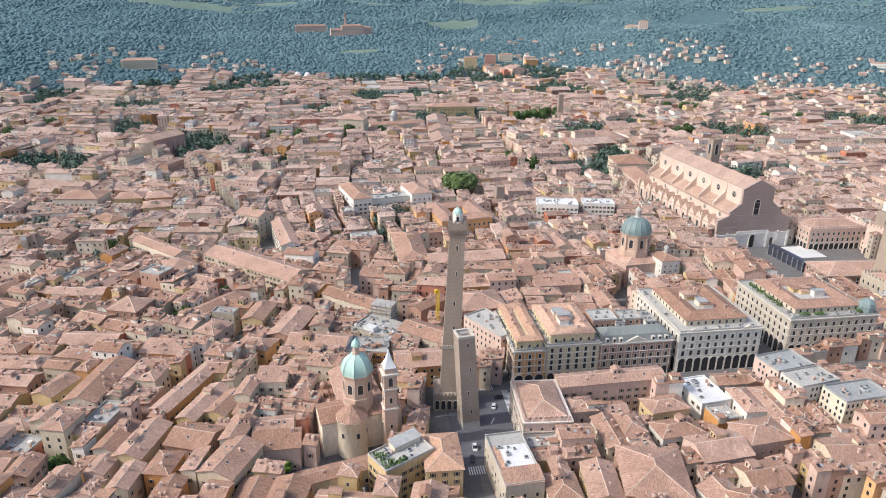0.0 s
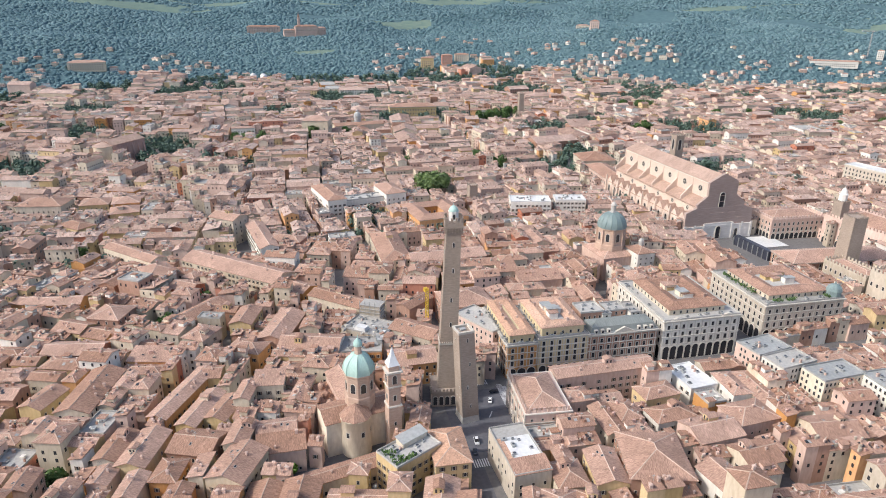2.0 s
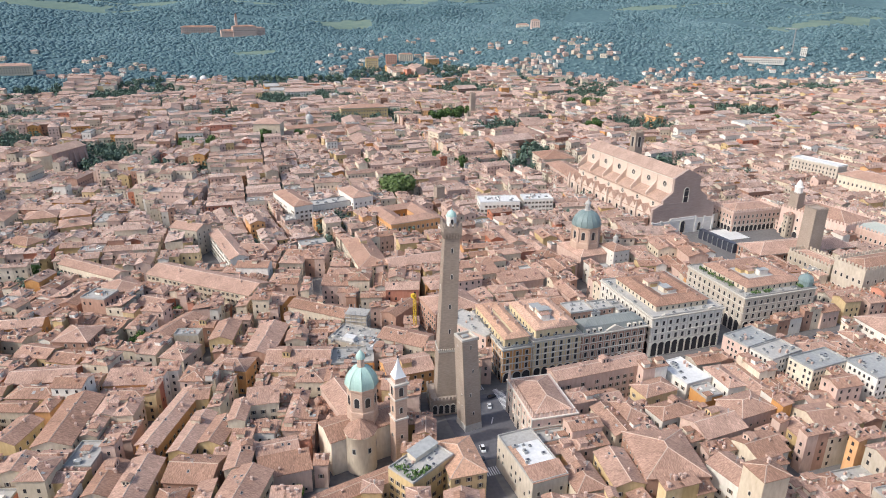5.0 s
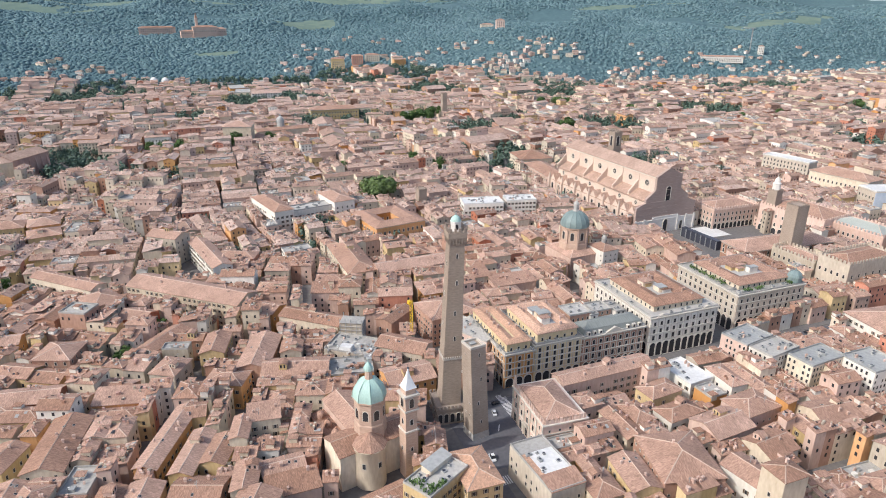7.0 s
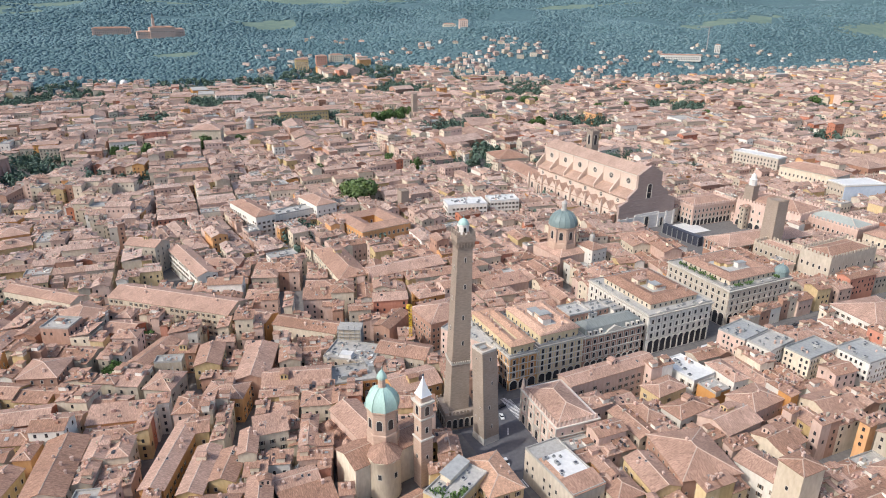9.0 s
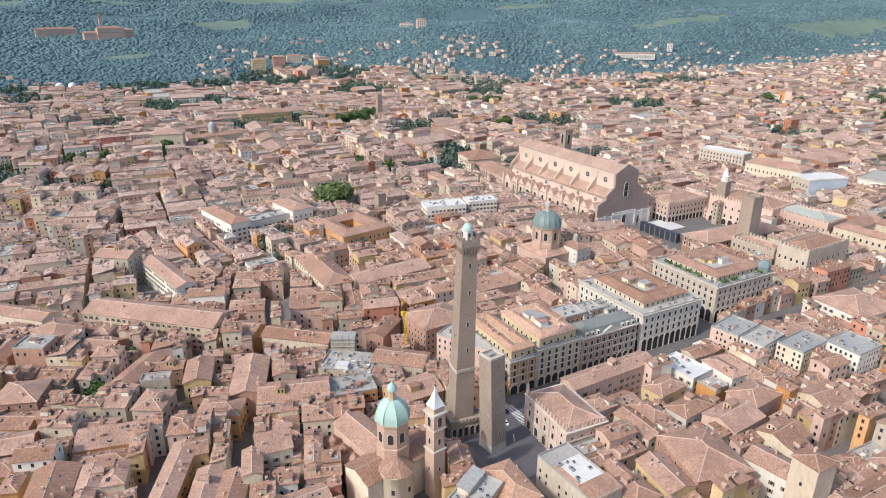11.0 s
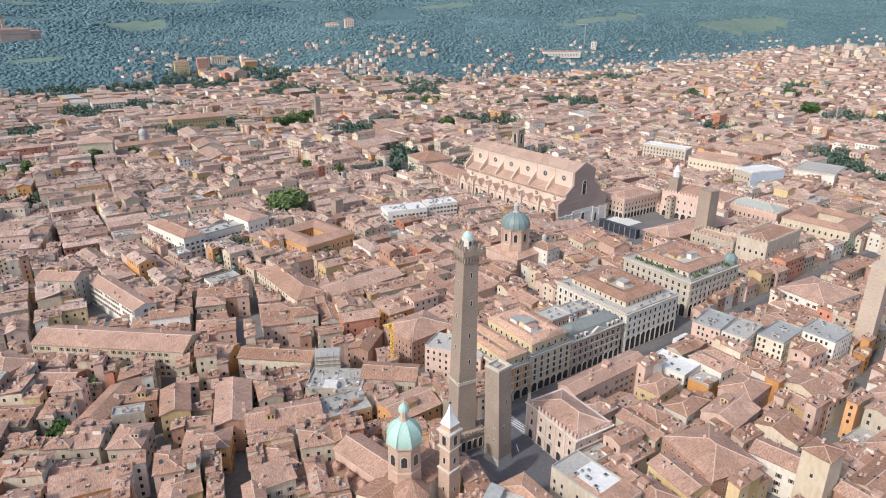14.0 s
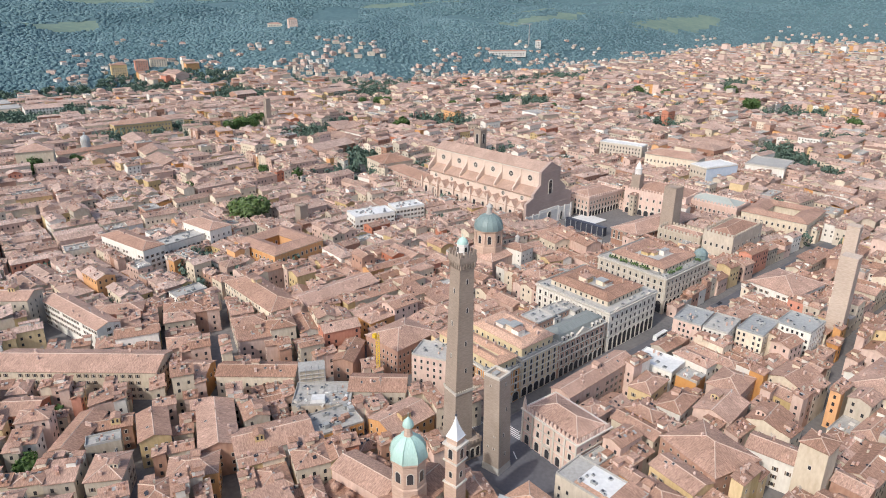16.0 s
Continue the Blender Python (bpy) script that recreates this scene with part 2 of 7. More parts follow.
def put(name, g, parent=None, label="", smooth=False):
    me = bpy.data.meshes.new(name)
    me.from_pydata(g.v, [], g.f)
    for m in g.mats:
        me.materials.append(m)
    me.polygons.foreach_set("material_index", g.k)
    if smooth:
        me.polygons.foreach_set("use_smooth", [True] * len(g.f))
    metre_uv(me)
    ob = new(name, me)
    ob.parent = parent
    if label:
        tagged(ob, label)
    return ob


def metre_uv(me):
    """UVs in metres: u level along each face, v up its slope."""
    nl, nv, npoly = len(me.loops), len(me.vertices), len(me.polygons)
    co, vi, nm, tot = np.empty(nv * 3), np.empty(nl, int), np.empty(npoly * 3), np.empty(npoly, int)
    me.vertices.foreach_get("co", co)
    me.loops.foreach_get("vertex_index", vi)
    me.polygons.foreach_get("normal", nm)
    me.polygons.foreach_get("loop_total", tot)
    nm = np.repeat(nm.reshape(-1, 3), tot, axis=0)
    u = np.stack([-nm[:, 1], nm[:, 0], np.zeros(nl)], 1)
    ln = np.linalg.norm(u, axis=1)
    flat = ln < 0.05
    u[flat] = (1, 0, 0)
    ln[flat] = 1
    u /= ln[:, None]
    v = np.cross(nm, u)
    p = co.reshape(-1, 3)[vi]
    uv = np.stack([(p * u).sum(1), (p * v).sum(1)], 1)
    me.uv_layers.new(name="UVMap").data.foreach_set("uv", uv.astype(np.float32).ravel())


def thing(name, label, category, m=None, group="", kind=""):
    ob = new(name)
    ob.empty_display_size = 1.0
    if m is not None:
        ob.matrix_world = m
    return tagged(ob, label, category, group, kind)


# ---- terrain ----
def ramp(x, pts):
    """The height of a broken line at x."""
    if x <= pts[0][0]:
        return pts[0][1]
    for (a, u), (b, v) in zip(pts, pts[1:]):
        if x < b:
            return u + (v - u) * (x - a) / (b - a)
    return pts[-1][1]


RISE_WEST = [(-60, 0), (0, 6), (300, 60), (700, 150), (1100, 215), (1600, 260)]
# where the slopes begin, by bearing, and where the dense town ends
FOOT = [(-40, 1340), (-20, 1390), (-8, 1450), (8, 1470), (11, 1540), (17, 1490), (24, 1480), (30, 1500), (36, 1650), (41, 1850), (46, 2000), (50, 2250), (58, 2900), (66, 3350), (74, 3550), (110, 3650)]
EDGE = [(-40, 1340), (-20, 1395), (-8, 1470), (8, 1470), (10, 1570), (14, 1590), (20, 1530), (25, 1470), (36, 1480), (41, 1520), (46, 1690), (50, 1880), (54, 2120), (58, 2600), (66, 3300), (74, 3550), (110, 3650)]
RISE = [(-60, 0), (0, 3), (100, 22), (250, 52), (450, 84), (700, 104), (1000, 122), (1700, 165), (2400, 215), (3600, 300)]


def height(x, y):
    """The ground: a plain under the city, wooded hills behind it."""
    r, az = math.hypot(x, y), math.degrees(math.atan2(x, y))
    s = r - ramp(az, FOOT)
    if s < -60:
        return 0.0
    k = min(1, max(0, s / 900))
    bumps = 50 * noise.noise((x / 560, y / 560, 3)) + 26 * noise.noise((x / 230, y / 230, 7))
    west = min(1, max(0, (az - 55) / 10))
    return ramp(s, RISE) * (1 - west) + ramp(s, RISE_WEST) * west + bumps * k * (1 - 0.5 * west)


MEADOWS = [(-560, 2750, 240, 90), (-300, 2980, 260, 90), (130, 2920, 170, 110), (40, 1740, 60, 26), (760, 2720, 200, 70), (1500, 2480, 330, 70), (1900, 2500, 300, 90),
           (1960, 1900, 260, 60), (2300, 2100, 330, 100), (1250, 3100, 300, 120), (700, 3200, 260, 90), (2700, 1750, 330, 90), (330, 2250, 120, 60)]


def in_meadow(x, y, grow=1.0):
    k = 1 + 0.9 * noise.noise((x / 70, y / 70, 8)) + 0.5 * noise.noise((x / 25, y / 25, 2))
    return any(((x - a) / (b2 * grow)) ** 2 + ((y - b) / (c * grow)) ** 2 < k for a, b, b2, c in MEADOWS)


def build_ground():
    azs = np.radians(np.linspace(-180, 180, 440))
    rs = np.concatenate([np.linspace(0.5, 1200, 14), np.linspace(1230, 2600, 70), np.linspace(2640, 4850, 60)])
    verts = [(r * math.sin(a), r * math.cos(a), height(r * math.sin(a), r * math.cos(a))) for r in rs for a in azs]
    n = len(azs)
    faces, kinds = [], []
    for j in range(len(rs) - 1):
        for i in range(n - 1):
            faces.append((j * n + i + 1, j * n + i, (j + 1) * n + i, (j + 1) * n + i + 1))
            r, a = (rs[j] + rs[j + 1]) / 2, (azs[i] + azs[i + 1]) / 2
            x, y = r * math.sin(a), r * math.cos(a)
            s = r - ramp(math.degrees(a), EDGE)
            kinds.append(0 if s < -60 else (1 if in_meadow(x, y) else 2))
    me = bpy.data.meshes.new("ground")
    me.from_pydata(verts, [], faces)
    for m in (paving, meadow_hazed, forest_floor_hazed):
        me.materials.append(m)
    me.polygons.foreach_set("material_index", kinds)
    me.polygons.foreach_set("use_smooth", [True] * len(faces))
    metre_uv(me)
    tagged(new("ground", me), "paved city ground rising into wooded hills", "ground", kind="structure")


build_ground()

# a pale self-lit band that stands in for far haze behind the last hills
haze, hn, hl = nodes_of("far_haze_glow")
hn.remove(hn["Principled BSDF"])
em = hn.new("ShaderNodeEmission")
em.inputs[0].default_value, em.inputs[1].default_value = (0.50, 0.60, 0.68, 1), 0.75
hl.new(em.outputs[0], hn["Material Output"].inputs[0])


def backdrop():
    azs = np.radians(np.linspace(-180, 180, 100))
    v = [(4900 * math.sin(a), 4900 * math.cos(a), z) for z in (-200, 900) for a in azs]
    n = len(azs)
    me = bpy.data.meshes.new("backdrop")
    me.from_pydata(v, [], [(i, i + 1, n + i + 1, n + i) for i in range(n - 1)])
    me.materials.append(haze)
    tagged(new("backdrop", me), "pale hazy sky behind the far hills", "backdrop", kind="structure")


backdrop()


# ---- plan: what is taken ----
CELL = 40.0
taken = {}


def claim(x, y, w, d, ang, h, keep=True):
    """A footprint: centre, half sizes, axes, height."""
    a = radians(ang)
    rec = (x, y, w / 2, d / 2, math.cos(a), math.sin(a), h)
    if keep:
        rad = math.hypot(w, d) / 2
        for i in range(int((x - rad) // CELL), int((x + rad) // CELL) + 1):
            for j in range(int((y - rad) // CELL), int((y + rad) // CELL) + 1):
                taken.setdefault((i, j), []).append(rec)
    return rec


def clash(a, b, slack=0.35):
    dx, dy = b[0] - a[0], b[1] - a[1]
    for r, s in ((a, b), (b, a)):
        for ux, uy, half in ((r[4], r[5], r[2]), (-r[5], r[4], r[3])):
            reach = half + abs(ux * s[4] + uy * s[5]) * s[2] + abs(-ux * s[5] + uy * s[4]) * s[3]
            if abs(dx * ux + dy * uy) > reach - slack:
                return False
    return True


def free(x, y, w, d, ang):
    rec = claim(x, y, w, d, ang, 0, False)
    rad = math.hypot(w, d) / 2
    for i in range(int((x - rad) // CELL), int((x + rad) // CELL) + 1):
        for j in range(int((y - rad) // CELL), int((y + rad) // CELL) + 1):
            for o in taken.get((i, j), ()):
                if clash(rec, o):
                    return False
    return True


def covered(x, y, z):
    """True inside some other building below its eaves."""
    for o in taken.get((int(x // CELL), int(y // CELL)), ()):
        if o[6] > z:
            dx, dy = x - o[0], y - o[1]
            if abs(dx * o[4] + dy * o[5]) < o[2] and abs(-dx * o[5] + dy * o[4]) < o[3]:
                return True
    return False


def street(points, width):
    for (x0, y0), (x1, y1) in zip(points, points[1:]):
        n = max(1, round(math.hypot(x1 - x0, y1 - y0) / 60))
        ang = math.degrees(math.atan2(y1 - y0, x1 - x0))
        for i in range(n):
            t = (i + 0.5) / n
            claim(x0 + (x1 - x0) * t, y0 + (y1 - y0) * t, math.hypot(x1 - x0, y1 - y0) / n, width, ang, 0)


# ---- houses ----
PITCH = 0.34


def gable_walls(g, w, d, h, mat, ridge_x, kind):
    """Outer walls with their gable ends."""
    a, b = w / 2, d / 2
    g.box(-a, a, -b, b, -0.5, h, mat, False)
    if kind == "gable":
        if ridge_x:
            for x in (-a, a):
                g.face([(x, -b, h), (x, b, h), (x, 0, h + b * PITCH)], mat)
        else:
            for y in (-b, b):
                g.face([(-a, y, h), (a, y, h), (0, y, h + a * PITCH)], mat)


def slab(g, pts, t, mat):
    """A sloping sheet of thickness t."""
    n = len(pts)
    low = [(x, y, z - t) for x, y, z in pts]
    g.solid(list(pts) + low, [tuple(range(n)), tuple(range(2 * n - 1, n - 1, -1))] + [(i, n + i, n + (i + 1) % n, (i + 1) % n) for i in range(n)], mat)


def ridge_cap(g, p, q, wide=0.24):
    """A line of half-round ridge tiles."""
    p, q = Vector(p), Vector(q)
    s = (q - p).cross(Vector((0, 0, 1))).normalized() * wide
    lo, hi = Vector((0, 0, -wide * 0.2)), Vector((0, 0, 0.16))
    g.solid([p - s + lo, p + hi, p + s + lo, q - s + lo, q + hi, q + s + lo], [(0, 1, 4, 3), (1, 2, 5, 4), (0, 2, 1), (3, 4, 5)], ridge_mat)


def tiled_roof(g, w, d, h, mat, ridge_x, kind, over=0.55, t=0.22, caps=True):
    a, b = w / 2, d / 2
    h = h + t + 0.01
    A, B = a + over, b + over
    e = h - over * PITCH
    if kind == "gable":
        if ridge_x:
            z = h + b * PITCH
            slab(g, [(-A, -B, e), (A, -B, e), (A, 0, z), (-A, 0, z)], t, mat)
            slab(g, [(A, B, e), (-A, B, e), (-A, 0, z), (A, 0, z)], t, mat)
            if caps:
                ridge_cap(g, (-A, 0, z), (A, 0, z))
        else:
            z = h + a * PITCH
            slab(g, [(A, -B, e), (A, B, e), (0, B, z), (0, -B, z)], t, mat)
            slab(g, [(-A, B, e), (-A, -B, e), (0, -B, z), (0, B, z)], t, mat)
            if caps:
                ridge_cap(g, (0, -B, z), (0, B, z))
    elif kind == "hip":
        k = min(A, B)
        z = e + k * PITCH
        if A >= B:
            r0, r1 = (-(A - B), 0, z), (A - B, 0, z)
        else:
            r0, r1 = (0, -(B - A), z), (0, B - A, z)
        c = [(-A, -B, e), (A, -B, e), (A, B, e), (-A, B, e)]
        if A >= B:
            fs = [(0, 1, 5, 4), (1, 2, 5), (2, 3, 4, 5), (3, 0, 4)]
        else:
            fs = [(0, 1, 4), (1, 2, 5, 4), (2, 3, 5), (3, 0, 4, 5)]
        low = [(x, y, zz - t) for x, y, zz in c]
        g.solid(c + [r0, r1] + low, fs + [(0, 6, 7, 1), (1, 7, 8, 2), (2, 8, 9, 3), (3, 9, 6, 0), (9, 8, 7, 6)], mat)
        if caps:
            if abs(A - B) > 0.3:
                ridge_cap(g, r0, r1)
            for i in range(4):
                near_end = r0 if (i in (0, 3) if A >= B else i in (0, 1)) else r1
                ridge_cap(g, c[i], near_end)
    elif kind == "shed":
        if ridge_x:
            slab(g, [(-A, -B, e), (A, -B, e), (A, B, e + 2 * B * 0.2), (-A, B, e + 2 * B * 0.2)], t, mat)
        else:
            slab(g, [(-A, -B, e), (A, -B, e + 2 * A * 0.2), (A, B, e + 2 * A * 0.2), (-A, B, e)], t, mat)


def roof_height(x, y, w, d, h, ridge_x, kind):
    """Height of the roof's upper face over a point of the plan."""
    a, b = w / 2, d / 2
    if kind == "gable":
        return h + 0.23 + ((b - abs(y)) if ridge_x else (a - abs(x))) * PITCH
    if kind == "hip":
        return h + 0.23 + min(b - abs(y), a - abs(x)) * PITCH
    if kind == "shed":
        return h + 0.23 + ((y + b) if ridge_x else (x + a)) * 0.2
    return h


def shared_mesh(name, g):
    me = bpy.data.meshes.new(name)
    me.from_pydata(g.v, [], g.f)
    for m in g.mats:
        me.materials.append(m)
    me.polygons.foreach_set("material_index", g.k)
    metre_uv(me)
    return me


def window_mesh(name, w, h, shutters, f=0.12):
    """A window in one piece: raised surround, set-back pane, and open shutters where it has them."""
    g = Geo()
    d = -0.08
    def ring(a, z0, z1, y):
        return [(-a, y, z0), (a, y, z0), (a, y, z1), (-a, y, z1)]
    p = ring(w / 2 + f, -f, h + f, 0) + ring(w / 2 + f, -f, h + f, d) + ring(w / 2, 0, h, d) + ring(w / 2, 0, h, -0.012)
    band = [(k * 4 + i, k * 4 + (i + 1) % 4, k * 4 + 4 + (i + 1) % 4, k * 4 + 4 + i) for k in range(3) for i in range(4)]
    g.solid(p, band, trim_mat)
    g.mats.append(glass)
    g.f.append((12, 13, 14, 15))
    g.k.append(1)
    if shutters:
        g.mats.append(shutter_mat)
        for s, (lo, hi) in ((-1, (4, 7)), (1, (5, 6))):
            n = len(g.v)
            x = s * (w + f)
            g.v += [(x, d - 0.02, -f), (x, d - 0.02, h + f), (x, 0, -f), (x, 0, h + f)]
            for q in ((lo, hi, n + 1, n), (n, n + 1, n + 3, n + 2)):
                g.f.append(q if s < 0 else q[::-1])
                g.k.append(2)
    return shared_mesh(name, g)


WINDOWS = [window_mesh("window", 1.05, 1.7, False), window_mesh("window", 1.0, 1.65, True), window_mesh("window", 0.9, 1.1, False)]
TALL_WINDOW = window_mesh("window", 1.35, 2.3, False, 0.26)


def chimney_mesh(w, d, h):
    """Stack, oversailing cap and pot in one lathe of square rings."""
    g = Geo()
    rings = [(w, d, -0.9), (w, d, h), (w + 0.13, d + 0.13, h), (w + 0.13, d + 0.13, h + 0.14), (w * 0.6, d * 0.6, h + 0.14), (w * 0.6, d * 0.6, h + 0.42), (w + 0.05, d + 0.05, h + 0.42), (w * 0.2, 0.05, h + 0.62)]
    p, f = [], []
    for a, b, z in rings:
        p += [(-a, -b, z), (a, -b, z), (a, b, z), (-a, b, z)]
    for k in range(len(rings) - 1):
        f += [(k * 4 + i, k * 4 + (i + 1) % 4, k * 4 + 4 + (i + 1) % 4, k * 4 + 4 + i) for i in range(4)]
    f.append(tuple(range(len(p) - 4, len(p))))
    g.solid(p, f, wall_mat["pink"])
    return shared_mesh("chimney", g)


def skylight_mesh(w, d):
    g = Geo()
    r = [(-w, -d), (w, -d), (w, d), (-w, d)]
    p = [(x, y, -0.1) for x, y in r] + [(x, y, 0.14) for x, y in r] + [(x * 0.8, y * 0.85, 0.14) for x, y in r] + [(x * 0.8, y * 0.85, 0.10) for x, y in r]
    g.solid(p, [(k * 4 + i, k * 4 + (i + 1) % 4, k * 4 + 4 + (i + 1) % 4, k * 4 + 4 + i) for k in range(3) for i in range(4)], lead)
    g.mats.append(glass)
    g.f.append((12, 13, 14, 15))
    g.k.append(1)
    return shared_mesh("skylight", g)


def dormer_mesh(w, d, h, wall):
    """A roof-top room: walls under a small pitched roof."""
    g = Geo()
    g.box(-w, w, -d, d, -2.2, h, wall)
    z = h + w * PITCH
    e, o = h - 0.1, 0.3
    slab(g, [(w + o, -d - o, e), (w + o, d + o, e), (0, d + o, z + 0.1), (0, -d - o, z + 0.1)], 0.15, roof_mat)
    slab(g, [(-w - o, d + o, e), (-w - o, -d - o, e), (0, -d - o, z + 0.1), (0, d + o, z + 0.1)], 0.15, roof_mat)
    g.face([(-w, -d, h), (w, -d, h), (0, -d, z)], wall)
    for x in (-w * 0.45, w * 0.45):
        g.face([(x - 0.4, -d - 0.02, 0.1), (x + 0.4, -d - 0.02, 0.1), (x + 0.4, -d - 0.02, h - 0.5), (x - 0.4, -d - 0.02, h - 0.5)], glass)
    return shared_mesh("dormer", g)


CHIMNEYS = [chimney_mesh(0.4, 0.3, 1.0), chimney_mesh(0.55, 0.35, 1.4), chimney_mesh(0.3, 0.3, 0.8)]
SKYLIGHTS = [skylight_mesh(0.45, 0.65), skylight_mesh(0.6, 0.5)]
DORMERS = []


def aerial_mesh(h, n):
    """A television mast with its rakes."""
    g = Geo()
    g.box(-0.05, 0.05, -0.05, 0.05, -0.6, h, lead)
    for k in range(n):
        z = h - 0.25 - 0.75 * k
        g.box(-0.9, 0.7, -0.03, 0.03, z - 0.03, z + 0.03, lead)
        for i in range(5):
            x = -0.8 + i * 0.34
            g.box(x - 0.02, x + 0.02, -0.5, 0.5, z + 0.03, z + 0.07, lead)
    return shared_mesh("aerial", g)


AERIALS = [aerial_mesh(2.6, 1), aerial_mesh(3.4, 2)]


def unit_mesh(w, d, h):
    """An air-handling box on feet with a fan ring."""
    g = Geo()
    g.taper(-w, w, -d, d, 0.0, h, 0.06, lead)
    g.lathe(0, 0, [(min(w, d) * 0.7, h), (min(w, d) * 0.7, h + 0.12), (min(w, d) * 0.55, h + 0.12), (min(w, d) * 0.5, h + 0.04)], 10, dark_metal)
    return shared_mesh("roof_unit", g)


UNITS = [unit_mesh(0.6, 0.5, 0.9), unit_mesh(1.3, 0.7, 1.1), unit_mesh(0.9, 0.9, 0.6)]


DORMERS += [dormer_mesh(1.5, 1.8, 1.7, wall_mat["cream"]), dormer_mesh(2.1, 1.6, 2.0, wall_mat["pink"]), dormer_mesh(1.8, 2.4, 2.2, wall_mat["ochre"])]


def child(name, mesh, parent, m, label=""):
    ob = new(name, mesh)
    ob.parent = parent
    ob.matrix_basis = m
    if label:
        tagged(ob, label)
    return ob


def wall_openings(x, y, w, d, h, ang, rng, gap=3.1, floor=3.5, first=1.2):
    """Places of windows on the walls that stand free and look to the north, east or inward: local pose and height."""
    base = pose(x, y, 0, 0, 0, ang)
    for turn, half, span in ((0, d / 2, w), (90, w / 2, d), (-90, w / 2, d)):
        out = pose(0, 0, 0, 0, 0, ang + turn) @ Vector((0, -1, 0))
        if out.y > 0.55 or (out.x > 0.6 and x > 30):
            continue
        n = int((span - 1.2) / gap)
        floors = int((h - 0.6) / floor)
        for k in range(floors):
            z = first + k * floor
            for i in range(n):
                u = (i - (n - 1) / 2) * gap * (span / (n * gap + 0.4) if n else 1)
                if rng.random() < 0.16:
                    continue
                m = pose(0, 0, 0, 0, 0, turn) @ Matrix.Translation((u, -half, z))
                q = base @ m @ Vector((0, -0.8, 1.2))
                lane = base @ m @ Vector((0, -5.0, 0.5))
                if not covered(q.x, q.y, q.z) and (z > h - 5.5 or not covered(lane.x, lane.y, z - 2)):
                    yield m, z


HOUSE_WORDS = {"ochre": "ochre yellow plastered", "orange": "deep orange plastered", "cream": "cream plastered", "pink": "faded pink plastered", "white": "off-white plastered",
               "brick": "bare brick", "yellow": "yellow plastered", "dusty": "dusty red plastered", "stone": "grey-beige plastered", "red": "brick-red plastered"}
ROOF_WORDS = {"gable": "gabled terracotta tile roof", "hip": "hipped terracotta tile roof", "shed": "lean-to terracotta roof", "flat": "flat roof terrace"}


def flat_top(g, w, d, h, mat):
    a, b = w / 2, d / 2
    p = []
    for e, z in ((0, h), (0, h + 0.95), (0.3, h + 0.95), (0.3, h + 0.12)):
        p += [(-a + e, -b + e, z), (a - e, -b + e, z), (a - e, b - e, z), (-a + e, b - e, z)]
    f = [(k * 4 + i, k * 4 + (i + 1) % 4, k * 4 + 4 + (i + 1) % 4, k * 4 + 4 + i) for k in range(3) for i in range(4)]
    g.solid(p, f + [(12, 13, 14, 15)], mat)


